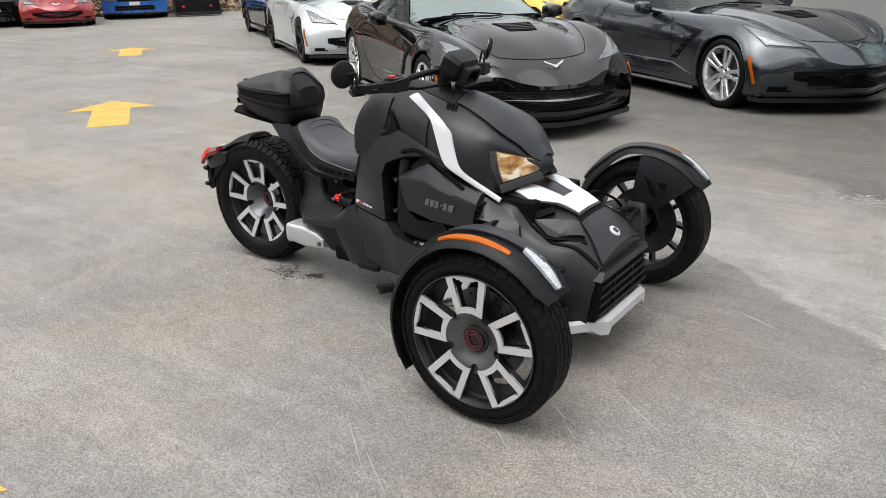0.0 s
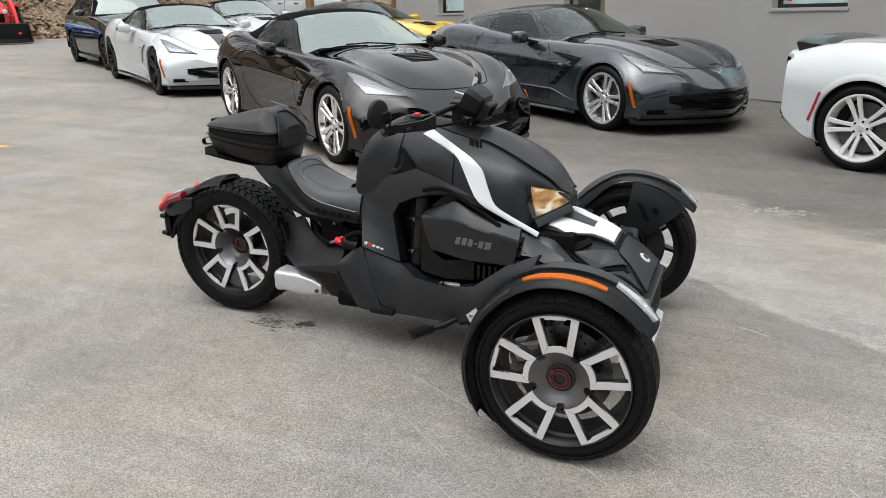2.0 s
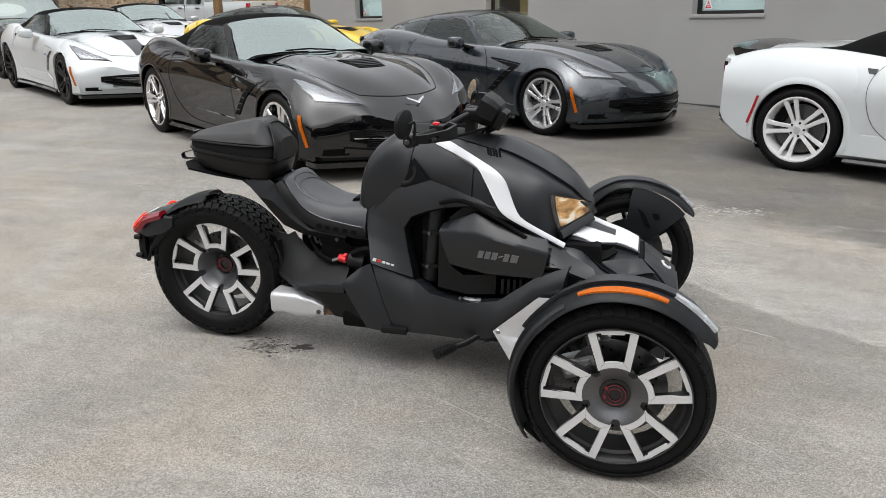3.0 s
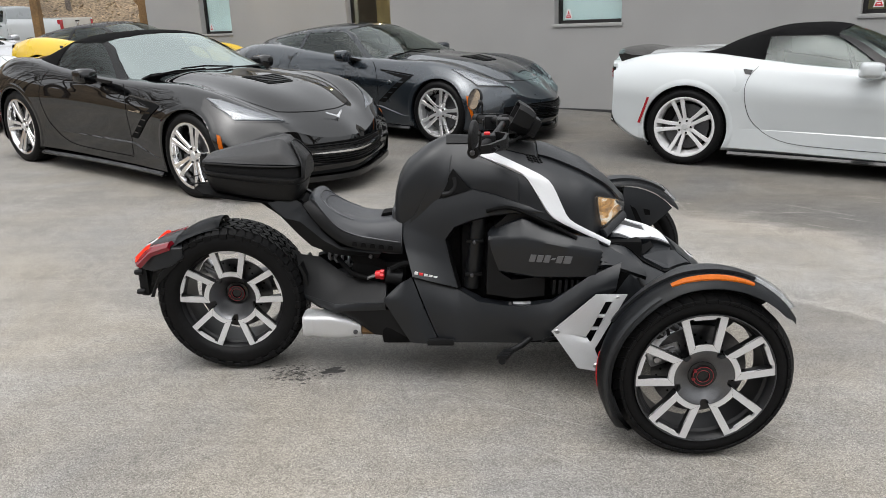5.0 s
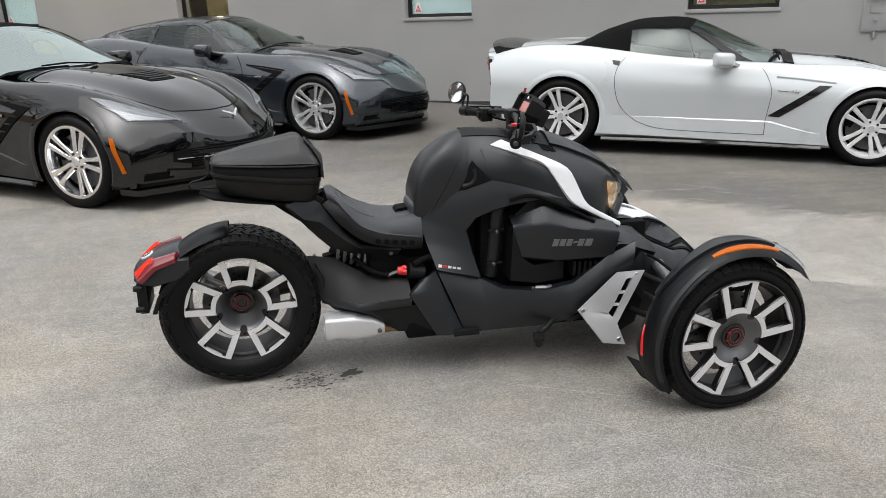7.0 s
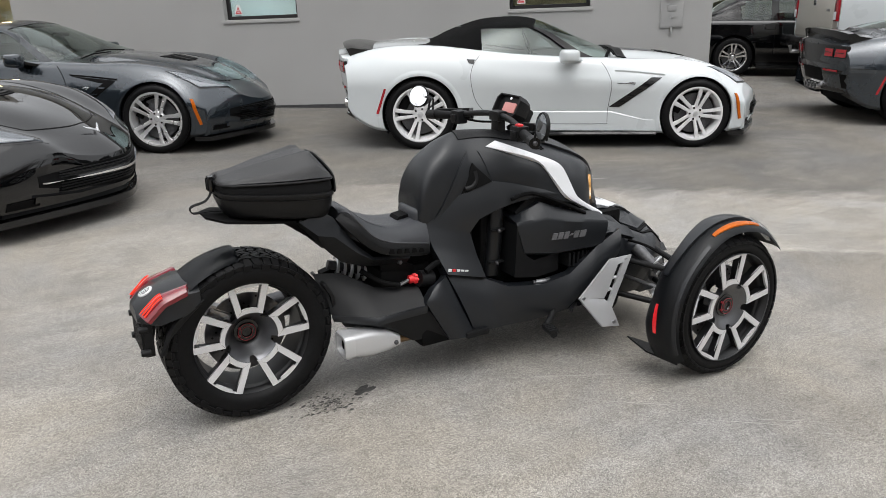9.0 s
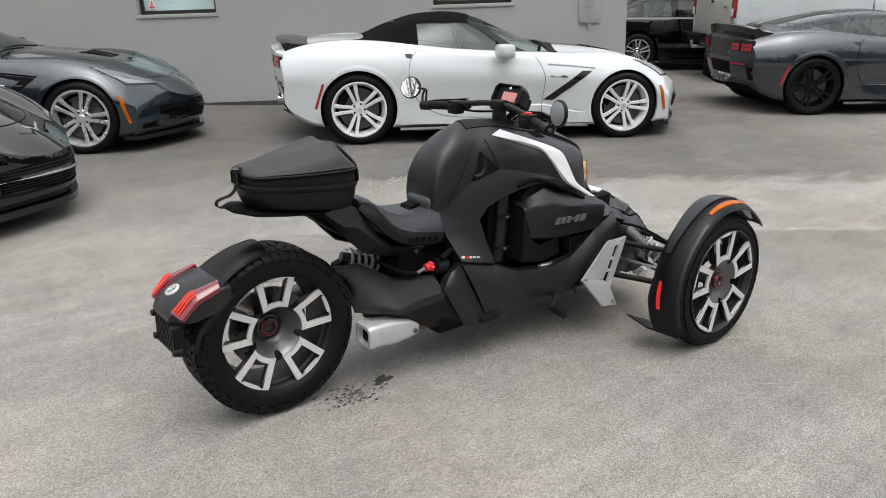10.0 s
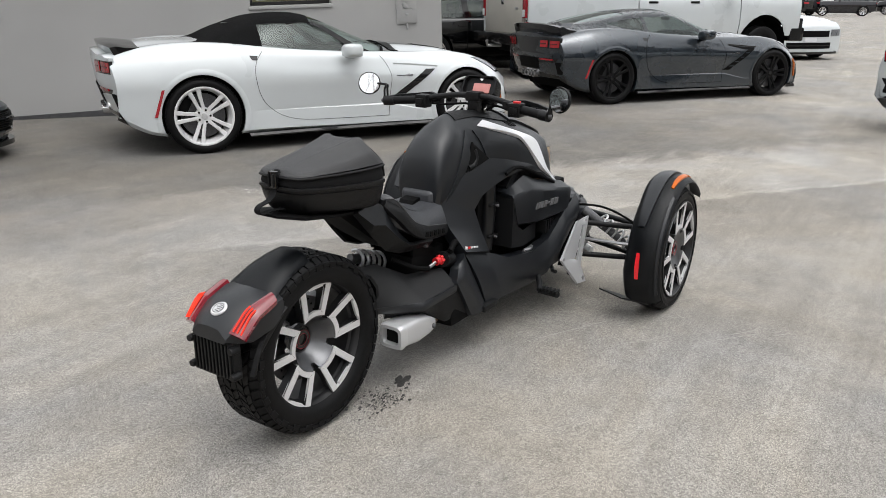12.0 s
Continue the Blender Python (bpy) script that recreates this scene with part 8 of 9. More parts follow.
        if not pale:
            part("vent_brow", flank_patch([(1.90, 0.744), (2.36, 0.704), (2.35, 0.690), (2.20, 0.680)], s, 0.004, 16, 3), DARK, car)
        for seam in ([(1.765, 0.835), (1.825, 0.75), (1.868, 0.625), (1.858, 0.462), (1.848, 0.352), (1.850, 0.236)], [(0.583, 0.905), (0.519, 0.822), (0.492, 0.716), (0.509, 0.581), (0.548, 0.472), (0.615, 0.389), (0.74, 0.305), (0.95, 0.252), (1.40, 0.238), (1.850, 0.236)]):
            part("panel_seam", flank_strip(catmull([Vector((a, 0, b)) for a, b in seam], 48), 0.005 if pale else 0.006, s, 0.0022), SATIN_GREY if pale else DARK, car)
        part("fender_badge", flank_patch([(2.00, 0.634), (2.09, 0.622), (2.10, 0.640), (2.06, 0.648)], s, 0.007, 5, 3), CHROME, car)
        part("badge_bar", flank_strip([(1.92, 0.636), (2.01, 0.630)], 0.006, s, 0.006), CHROME, car)
        part("sill_blade", loft([[Vector((x, s * (HALF_W(x) - 0.10), 0.125)), Vector((x, s * (HALF_W(x) - 0.10), 0.160)), Vector((x, s * (HALF_W(x) - 0.012), 0.160)), Vector((x, s * (HALF_W(x) + 0.012), 0.140)), Vector((x, s * (HALF_W(x) + 0.010), 0.128))] for x in linspace(0.40, 2.33, 14)]), GLOSS_BLACK, car, angle=25)
        mir = bmesh.new()
        rings = []
        for t, r in ((0, 0.45), (0.10, 0.85), (0.4, 1.0), (0.75, 0.92), (0.95, 0.70), (1.0, 0.45)):
            rings.append([Vector((1.42 + 0.03 * t + 0.092 * r * math.copysign(abs(math.cos(a)) ** 0.5, math.cos(a)), s * (0.875 + 0.185 * t), 0.890 + 0.068 * r * math.copysign(abs(math.sin(a)) ** 0.5, math.sin(a)) + 0.012 * t)) for a in (2 * math.pi * q / 20 for q in range(20))])
        loft(rings, mir)
        mr = part("door_mirror", mir, paint, car, angle=40)
        stalk = [[Vector((x, s * y, z)) for x, z in ((x0, z0), (x1, z0 - 0.004), (x1 - 0.01, z0 - 0.030), (x0 + 0.01, z0 - 0.026))] for y, x0, x1, z0 in ((0.80, 1.44, 1.60, 0.850), (0.86, 1.42, 1.56, 0.868), (0.93, 1.38, 1.50, 0.892), (0.98, 1.37, 1.47, 0.900))]
        part("mirror_foot", loft(stalk), paint if pale else GLOSS_BLACK, mr)
        part("door_handle_recess", flank_patch([(0.455, 0.872), (0.535, 0.866), (0.520, 0.826), (0.475, 0.832)], s, 0.004, 4, 3), GLOSS_BLACK, car)
    # hood vent, hood seam, badges
    part("hood_vent", on_lid([(2.52, -0.185), (2.80, -0.135), (2.80, 0.135), (2.52, 0.185)], 0.004, 10, 13), DARK, car)
    for k in range(5):
        u = 2.54 + 0.052 * k
        part("vent_slat", on_lid([(u, -0.168 + 0.012 * k), (u + 0.024, -0.164 + 0.012 * k), (u + 0.024, 0.164 - 0.012 * k), (u, 0.168 - 0.012 * k)], 0.010, 2, 13), TEXTURED, car)
    part("hood_seam", lid_strip([(3.185, -0.40), (3.26, -0.28), (3.315, -0.12), (3.325, 0.0), (3.315, 0.12), (3.26, 0.28), (3.185, 0.40)], 0.007, 0.0025), DARK, car)
    for s in (-1, 1):
        part("hood_seam", lid_strip([(3.185, s * 0.40), (2.95, s * 0.52), (2.6, s * 0.62), (2.25, s * 0.685), (1.98, s * 0.72)], 0.006, 0.0025), DARK, car)
    if stripe:
        part("hood_stripe", on_lid([(1.97, -0.12), (3.30, -0.10), (3.30, 0.10), (1.97, 0.12)], 0.0028, 34, 9), stripe, car)
        if spoiler:
            part("cowl_grille", on_lid([(1.97, -0.62), (2.06, -0.60), (2.06, 0.60), (1.97, 0.62)], 0.020, 3, 21), TEXTURED, car)
    bad = bmesh.new()
    for s in (-1, 1):
        own = bmesh.new()
        vs2 = [(0, 0), (0.095, 0.055), (0.085, 0.030), (0.03, -0.004), (0.0, -0.035)]
        top = [own.verts.new((0.012 + 0.10 * b, s * a, b)) for a, b in vs2]
        own.faces.new(top)
        bmesh.ops.solidify(own, geom=own.faces[:], thickness=0.008)
        merge(own, bad)
    p = lid_at(3.43, 0.0)
    part("nose_badge", bad, CHROME, car, "chrome winged badge", at=Matrix.Translation(p + Vector((0.0, 0, 0.012))) @ Matrix.Rotation(radians(-58), 4, "Y") @ Matrix.Scale(0.95, 4))
    # nose: grille with bars, splitter

    def nose(y, z, o=0.0):
        top = body(U1, min(abs(y) / 0.872, 1) * 0.0).z
        t = min(max((z - 0.17) / (top - 0.17), 0), 1)
        return Vector((U1 - bend(U1, y) + 0.030 * math.sin(math.pi * t) - 0.03 * (1 - t) + o, y, z))

    def fascia(y0, y1, za, zb, o, n=14, taper=0.0, thick=0.05):
        ys = linspace(y0, y1, n)
        rings = []
        for y in ys:
            k = taper * (abs(y) / max(abs(y1), 0.01)) ** 2
            rings.append([nose(y, za + k, o), nose(y, zb - k * 0.3, o), nose(y, zb - k * 0.3, o - thick), nose(y, za + k, o - thick)])
        return loft(rings)
    part("grille", fascia(-0.62, 0.62, 0.245, 0.425, 0.006, 24, taper=0.085), DARK, car)
    part("grille_bar", fascia(-0.60, 0.60, 0.336, 0.352, 0.026, 24, taper=0.020), CHROME if paint is PAINT_BLACK else GLOSS_BLACK, car)
    for z in (0.270, 0.288, 0.306, 0.324, 0.366, 0.382, 0.398):
        part("grille_slat", fascia(-0.50, 0.50, z, z + 0.007, 0.014, 20), TEXTURED, car)
    part("grille_surround", fascia(-0.66, 0.66, 0.226, 0.248, 0.022, 24, taper=0.05), paint, car)
    for s in (-1, 1):
        part("corner_intake", fascia(s * 0.62, s * 0.80, 0.215, 0.262, 0.010, 8), DARK, car)
    part("splitter", fascia(-0.86, 0.86, 0.118, 0.160, 0.050, 26, 0, 0.16), GLOSS_BLACK, car)
    # tail

    def tail(y, z, o=0.0):
        t = (z - 0.36) / 0.56
        return Vector((U0 - bend(U0, y) - 0.030 * math.sin(math.pi * min(max(t, 0), 1)) + 0.10 * (1 - t) - o, y, z))

    def rear(y0, y1, za, zb, o, n=8, thick=0.04, lean=0.0):
        return loft([[tail(y, za, o), tail(y + lean, zb, o), tail(y + lean, zb, o - thick), tail(y, za, o - thick)] for y in linspace(y0, y1, n)])
    part("rear_panel", rear(-0.80, 0.80, 0.345, 0.60, 0.006, 22, 0.10), GLOSS_BLACK, car, "black lower rear fascia")
    part("tail_panel", rear(-0.74, 0.74, 0.66, 0.875, 0.003, 22), GLOSS_BLACK if not pale else paint, car)
    for s in (-1, 1):
        for a, b in ((0.36, 0.53), (0.56, 0.74)):
            part("tail_lamp_frame", rear(s * a, s * b, 0.735, 0.850, 0.008, 5, 0.03, s * 0.012), GLOSS_BLACK, car)
            tl = part("tail_lamp", rear(s * (a + 0.012), s * (b - 0.012), 0.750, 0.838, 0.014, 5, 0.03, s * 0.012), LAMP_SMOKE, car, "dark red tail lamp")
            part("lamp_band", rear(s * (a + 0.030), s * (b - 0.030), 0.792, 0.800, 0.017, 4, 0.02), GLOSS_BLACK, tl)
        part("rear_reflector", rear(s * 0.34, s * 0.60, 0.578, 0.600, 0.014, 4), LENS_RED, car)
        part("rear_vent", rear(s * 0.64, s * 0.76, 0.40, 0.56, 0.012, 4), DARK, car)
    part("plate_recess", rear(-0.28, 0.28, 0.45, 0.60, 0.010, 8), DARK, car)
    for k in range(4):
        pipe = lathe([(0.036, 0.10), (0.045, 0.0), (0.045, -0.12), (0.038, -0.12), (0.038, 0.0)], 18, axis="x")
        part("exhaust_tip", pipe, CHROME, car, at=pose(-0.70, (k - 1.5) * 0.105, 0.375))
    if spoiler:
        big = 0.045 if kind == "coupe" else 0.0
        rings = []
        for y in linspace(-0.68, 0.68, 25):
            e = (abs(y) / 0.68) ** 5
            z0, b = Z_MID(-0.62) - 0.020 * (abs(y) / 0.68) ** 2, -bend(-0.80, y)
            low = lid_at(-0.78, y).z - 0.02 + 0.05 * (abs(y) / 0.68) ** 8
            rings.append([Vector((-0.47 + 0.04 * e, y, lid_at(-0.47, y).z - 0.004)), Vector((-0.60, y, z0 + 0.034 + big * 0.5 - 0.02 * e)), Vector((-0.75 + b, y, z0 + 0.046 + big - 0.02 * e)), Vector((-0.81 + b, y, z0 + 0.036 + big - 0.02 * e)), Vector((-0.795 + b, y, z0 - 0.012)), Vector((-0.775 + b, y, low)), Vector((-0.62, y, low))])
        part("spoiler", loft(rings), GLOSS_BLACK, car, "black rear spoiler", angle=28)
    if kind == "soft":
        part("deck_seam", lid_strip([(-0.03, -0.66), (-0.06, -0.35), (-0.07, 0.0), (-0.06, 0.35), (-0.03, 0.66)], 0.006, 0.0025), SATIN_GREY if pale else DARK, car)
    if kind == "coupe" or spoiler:
        part("mirror_inside", box(1.42, 1.44, -0.10, 0.10, 1.070, 1.112, 0.015), CABIN, car)
    for s in (-1, 1):
        part("wiper", tube([lid_at(1.99, s * 0.15) + Vector((0, 0, 0.014)), lid_at(1.985, s * 0.15 - 0.26) + Vector((-0.05, 0, 0.034)), lid_at(1.985, s * 0.15 - 0.50) + Vector((-0.06, 0, 0.036))], 0.007, 6), DARK, car)
    return car


def place(front_hub, heading, dx=2.71, dy=0.86):
    """The pose of a car whose right front hub stands at this place."""
    h = radians(heading)
    c, s = math.cos(h), math.sin(h)
    return pose(front_hub[0] - dx * c - dy * s, front_hub[1] - dx * s + dy * c, 0, 0, 0, heading)


def rear_place(rear_hub, heading):
    return place(rear_hub, heading, 0.0)


sports_car(place((-1.15, 2.93), -35.5), PAINT_BLACK, "soft", CHROME, "glossy black convertible sports car with soft top and chrome wheels")
sports_car(place((0.72, 5.27), -34.0), PAINT_GREY, "coupe", POLISHED, "dark grey metallic sports coupe with chrome wheels parked by the wall", roof_mat=None)
sports_car(rear_place((2.988, 4.069), -30.3), PAINT_WHITE, "soft", WHITE_WHEEL, "white convertible sports car with closed black soft top and white wheels", spoiler=True, stripe=SATIN_GREY)
sports_car(rear_place((8.35, 2.24), -35.5), PAINT_GREY, "coupe", BLACK_WHEEL, "dark grey sports coupe with black wheels and rear spoiler", spoiler=True)
sports_car(place((-5.9, 6.12), -33.7), PAINT_WHITE, "soft", BLACK_WHEEL, "white convertible sports car with black soft top and black wheels", stripe=SATIN_GREY)
# ---- other vehicles ----
def coach(sp):
    """The skin of an ordinary car: functions for the body and the cabin, from a few heights and lengths."""
    u0, u1 = -sp["rear"], sp["base"] + sp["front"]
    w = sp["width"] / 2
    zc = curve((u0, sp["deck"]), (sp["glass_end"], sp["deck"] + 0.005), (sp["cowl"], sp["cowl_z"]), (u1 - 0.45, sp["hood"]), (u1 - 0.08, sp["hood"] - 0.08), (u1, sp["hood"] - 0.16))
    zs = curve((u0, sp["deck"] - 0.05), (0.0, sp["belt"]), (sp["cowl"], sp["belt"] - 0.01), (u1 - 0.5, sp["hood"] - 0.05), (u1 - 0.08, sp["hood"] - 0.15), (u1, sp["hood"] - 0.22))
    zb = curve((u0, sp["clear"] + 0.12), (0.2, sp["clear"]), (sp["base"], sp["clear"]), (u1, sp["clear"] + 0.02))

    def bendk(u, y):
        k = 0.0
        if u > u1 - 0.7:
            k = 0.24 * ((u - u1 + 0.7) / 0.7) ** 1.5
        if u < u0 + 0.5:
            k = -0.14 * ((u0 + 0.5 - u) / 0.5)
        return k * (abs(y) / w) ** 2.6

    def f(u, v):
        a, b, c = zb(u), zs(u), zc(u)
        h = b - a
        P = [(0, c), (w * 0.4, c - 0.005), (w * 0.74, (b + c) / 2 + 0.004), (w - 0.06, b), (w - 0.02, b - h * 0.14), (w, b - h * 0.34), (w, b - h * 0.60), (w - 0.02, a + h * 0.14), (w - 0.07, a)]
        P = [Vector((0, y, z)) for y, z in P]
        s = min(abs(v), 1) * 8
        i = min(int(s), 7)
        t = s - i
        pa, pb, pc, pd = P[max(i - 1, 0)] if i else Vector((0, -P[1].y, P[1].z)), P[i], P[i + 1], P[min(i + 2, 8)]
        p = 0.5 * ((2 * pb) + (pc - pa) * t + (2 * pa - 5 * pb + 4 * pc - pd) * t * t + (3 * pb - pa - 3 * pc + pd) * t**3)
        return Vector((u - bendk(u, p.y), p.y * (1 if v >= 0 else -1), p.z))
    zr = curve((sp["glass_end"], sp["deck"] + 0.01), (sp["roof_rear"], sp["roof"] - 0.03), ((sp["roof_rear"] + sp["roof_front"]) / 2, sp["roof"]), (sp["roof_front"], sp["roof"] - 0.03), (sp["cowl"], sp["cowl_z"] + 0.01))

    def g(u, v):
        z1 = zr(u)
        b = min(zs(u), z1 - 0.01)
        h = z1 - b
        k = min(1.0, h / 0.3)
        yb, yt = w - 0.075, w - 0.075 - 0.20 * k
        P = [(0, z1), (yt * 0.55, z1 - 0.03 * h), (yt, z1 - 0.12 * h), (yt + (yb - yt) * 0.5, b + 0.5 * h), (yb, b - 0.012)]
        P = [Vector((0, y, z)) for y, z in P]
        s = min(abs(v), 1) * 4
        i = min(int(s), 3)
        t = s - i
        pa, pb, pc, pd = P[i - 1] if i else Vector((0, -P[1].y, P[1].z)), P[i], P[i + 1], P[min(i + 2, 4)]
        p = 0.5 * ((2 * pb) + (pc - pa) * t + (2 * pa - 5 * pb + 4 * pc - pd) * t * t + (3 * pb - pa - 3 * pc + pd) * t**3)
        return Vector((u, p.y * (1 if v >= 0 else -1), p.z))
    return f, g, u0, u1


def road_car(m, paint, sp, label, category="car", roof_mat=None, rim_mat=None, front="grille", group="parked cars", name="car", stripe=None):
    car = thing(name, m, label, category, group)
    f, g, u0, u1 = coach(sp)
    w, r = sp["width"] / 2, sp["wheel"]
    arches = [(0.0, r, r + 0.05), (sp["base"], r, r + 0.05)]
    bm = grid(f, linspace(u0, u1, 84), [i / 24 for i in range(-24, 25)])
    inside = {}
    for v in bm.verts:
        for ax, az, ar in arches:
            d = math.hypot(v.co.x - ax, v.co.z - az)
            if abs(v.co.y) > w * 0.7 and d < ar and v.co.z < az + ar:
                inside[v] = (ax, az, ar, d)
    kill = [q for q in bm.faces if all(v in inside for v in q.verts)]
    keep = {v for q in bm.faces if not all(x in inside for x in q.verts) for v in q.verts}
    for v, (ax, az, ar, d) in inside.items():
        if v in keep:
            v.co.x, v.co.z = ax + (v.co.x - ax) * ar / d, az + (v.co.z - az) * ar / d
    bmesh.ops.delete(bm, geom=kill, context="FACES")
    for e in (u0, u1):
        vs = [i / 24 for i in range(-24, 25)]
        a = f(e, 1).z
        loft([[Vector((f(e, v).x, f(e, v).y, a + (f(e, v).z - a) * t)) for v in vs] for t in (1.0, 0.66, 0.33, 0.0)], bm, closed=False)
    bmesh.ops.remove_doubles(bm, verts=bm.verts[:], dist=0.001)
    part("body", bm, paint, car, angle=50)
    # cabin
    us, vs = linspace(sp["glass_end"], sp["cowl"], 44), [i / 22 for i in range(-22, 23)]
    sets = {}
    for i in range(43):
        for j in range(44):
            u, v = (us[i] + us[i + 1]) / 2, (vs[j] + vs[j + 1]) / 2
            a = abs(v)
            k = ""
            if u > sp["roof_front"] + 0.03 and a < 0.50:
                k = "windscreen"
            elif u < sp["roof_rear"] - 0.03 and a < 0.46 and u > sp["glass_end"] + 0.06:
                k = "rear_window"
            elif 0.58 < a < 0.95:
                lo = sp["roof_rear"] - 0.10 + (sp["glass_end"] - sp["roof_rear"]) * 0.25 * (a - 0.58)
                hi = sp["roof_front"] + 0.05 + (sp["cowl"] - sp["roof_front"] - 0.25) * (a - 0.58) / 0.37
                mid = (sp["roof_rear"] + sp["roof_front"]) / 2 + sp.get("pillar", -0.1)
                if lo < u < mid - 0.05:
                    k = "side_window_b" + ("l" if v > 0 else "r")
                elif mid + 0.02 < u < hi:
                    k = "side_window_f" + ("l" if v > 0 else "r")
            sets.setdefault(k, []).append((i, j))
    for k, cells in sets.items():
        own, made = bmesh.new(), {}
        for i, j in cells:
            q = []
            for a, b in ((i, j), (i, j + 1), (i + 1, j + 1), (i + 1, j)):
                if (a, b) not in made:
                    made[a, b] = own.verts.new(g(us[a], vs[b]) - Vector((0, 0, 0.004 if k else 0)))
                q.append(made[a, b])
            own.faces.new(q)
        if not k:
            bmesh.ops.solidify(own, geom=own.faces[:], thickness=0.03)
            part("roof", own, roof_mat or paint, car, angle=60)
        else:
            part("side_window" if k.startswith("side") else k, own, WINDSCREEN if k == "windscreen" else SIDE_GLASS, car).visible_shadow = False
    part("cabin_floor", box(sp["glass_end"] + 0.3, sp["cowl"] - 0.1, -w * 0.8, w * 0.8, sp["clear"] + 0.25, sp["belt"] - 0.25, 0.03), CABIN, car)
    part("dashboard", box(sp["cowl"] - 0.6, sp["cowl"] - 0.15, -w * 0.78, w * 0.78, sp["belt"] - 0.25, sp["belt"] - 0.03, 0.04), CABIN, car)
    xs = (sp["roof_front"] + sp["roof_rear"]) / 2
    for s in (-1, 1):
        q = box(xs - 0.1, xs + 0.08, s * w * 0.42 - 0.24, s * w * 0.42 + 0.24, sp["belt"] - 0.4, sp["belt"] + 0.10, 0.06)
        box(xs - 0.06, xs + 0.03, s * w * 0.42 - 0.12, s * w * 0.42 + 0.12, sp["belt"] + 0.10, sp["belt"] + 0.27, 0.04, q)
        part("seat", q, CABIN, car)
    part("underbody", box(u0 + 0.35, u1 - 0.3, -w * 0.68, w * 0.68, sp["clear"] + 0.02, sp["clear"] + 0.22, 0.03), DARK, car)
    for ax, az, ar in arches:
        for s in (-1, 1):
            own = bmesh.new()
            loft([[Vector((ax + rr * math.cos(t), s * yy, az + rr * math.sin(t))) for t in linspace(-0.5, math.pi + 0.5, 22)] for yy, rr in ((w - 0.015, ar), (w * 0.66, ar - 0.004), (w * 0.64, 0.02))], own, closed=False)
            part("wheel_arch_liner", own, DARK, car)
            wheel(car, ax, s * (w - 0.115), r, 0.23, rim_mat or CHROME, r * 0.70, s)
    # face
    c = f(u1, 0)
    z0, z1 = f(u1, 1).z, c.z

    def nose(y, z, o):
        return Vector((u1 - 0.24 * (abs(y) / w) ** 2.6 + o, y, z))

    def strip(y0, y1, za, zb_, o, n=8, thick=0.03, end=1):
        if end > 0:
            return loft([[nose(y, za, o), nose(y, zb_, o), nose(y, zb_, o - thick), nose(y, za, o - thick)] for y in linspace(y0, y1, n)])
        t = lambda y, z, o: Vector((u0 + 0.14 * (abs(y) / w) ** 2.6 - o, y, z))
        return loft([[t(y, za, o), t(y, zb_, o), t(y, zb_, o - thick), t(y, za, o - thick)] for y in linspace(y0, y1, n)])
    h = z1 - z0
    part("grille", strip(-w * 0.52, w * 0.52, z0 + h * 0.62, z0 + h * 0.86, 0.006), DARK, car)
    part("lower_grille", strip(-w * 0.6, w * 0.6, z0 + h * 0.16, z0 + h * 0.40, 0.006), DARK, car)
    part("bumper_bar", strip(-w * 0.58, w * 0.58, z0 + h * 0.26, z0 + h * 0.30, 0.014), GLOSS_BLACK, car)
    part("splitter", strip(-w * 0.86, w * 0.86, z0 - 0.03, z0 + 0.02, 0.03, 14, 0.1), GLOSS_BLACK, car)
    for s in (-1, 1):
        hl = part("headlamp", strip(s * w * 0.58, s * w * 0.90, z0 + h * 0.66, z0 + h * 0.90, 0.008, 6), LENS_GREY, car)
        part("lens", strip(s * w * 0.57, s * w * 0.91, z0 + h * 0.64, z0 + h * 0.92, 0.016, 6, 0.01), LAMP_GLASS, hl).visible_shadow = False
        part("tail_lamp", strip(s * w * 0.45, s * w * 0.93, sp["deck"] - 0.24, sp["deck"] - 0.11, 0.008, 6, 0.04, -1), LENS_RED, car)
        mir = bmesh.new()
        loft([[Vector((sp["cowl"] - 0.42 + 0.085 * q * math.cos(a), s * (w - 0.03 + 0.2 * t), sp["belt"] + 0.07 + 0.07 * q * math.sin(a))) for a in (2 * math.pi * k / 10 for k in range(10))] for t, q in ((0, 0.4), (0.3, 0.95), (0.7, 1.0), (1.0, 0.6))], mir)
        part("door_mirror", mir, paint, car)
        for ua in (sp["cowl"] - 0.12, (sp["roof_rear"] + sp["roof_front"]) / 2 + sp.get("pillar", -0.1) - 0.02):
            part("door_seam", on_surface(f, [(ua, s * 0.40), (ua + 0.012, s * 0.40), (ua + 0.012, s * 0.92), (ua, s * 0.92)], 0.0015, 2, 6), DARK, car)
        part("door_handle", on_surface(f, [(xs - 0.30, s * 0.50), (xs - 0.12, s * 0.50), (xs - 0.12, s * 0.53), (xs - 0.30, s * 0.53)], 0.016, 3, 2), paint, car)
        part("sill", box(0.42, sp["base"] - 0.45, s * w - 0.06 if s > 0 else -w - 0.005, w + 0.005 if s > 0 else -w + 0.06, sp["clear"] - 0.02, sp["clear"] + 0.06, 0.01), GLOSS_BLACK, car)
    part("rear_bumper", strip(-w * 0.7, w * 0.7, f(u0, 1).z, f(u0, 1).z + 0.16, 0.012, 8, 0.04, -1), DARK, car)
    part("plate", strip(-0.15, 0.15, z0 + h * 0.42, z0 + h * 0.60, 0.014, 2), WHITE_PANEL, car)
    if stripe:
        part("hood_stripe", on_surface(f, [(sp["cowl"] + 0.02, -0.10), (u1 - 0.06, -0.10), (u1 - 0.06, 0.10), (sp["cowl"] + 0.02, 0.10)], 0.003, 16, 5), stripe, car, "white stripe")
    return car


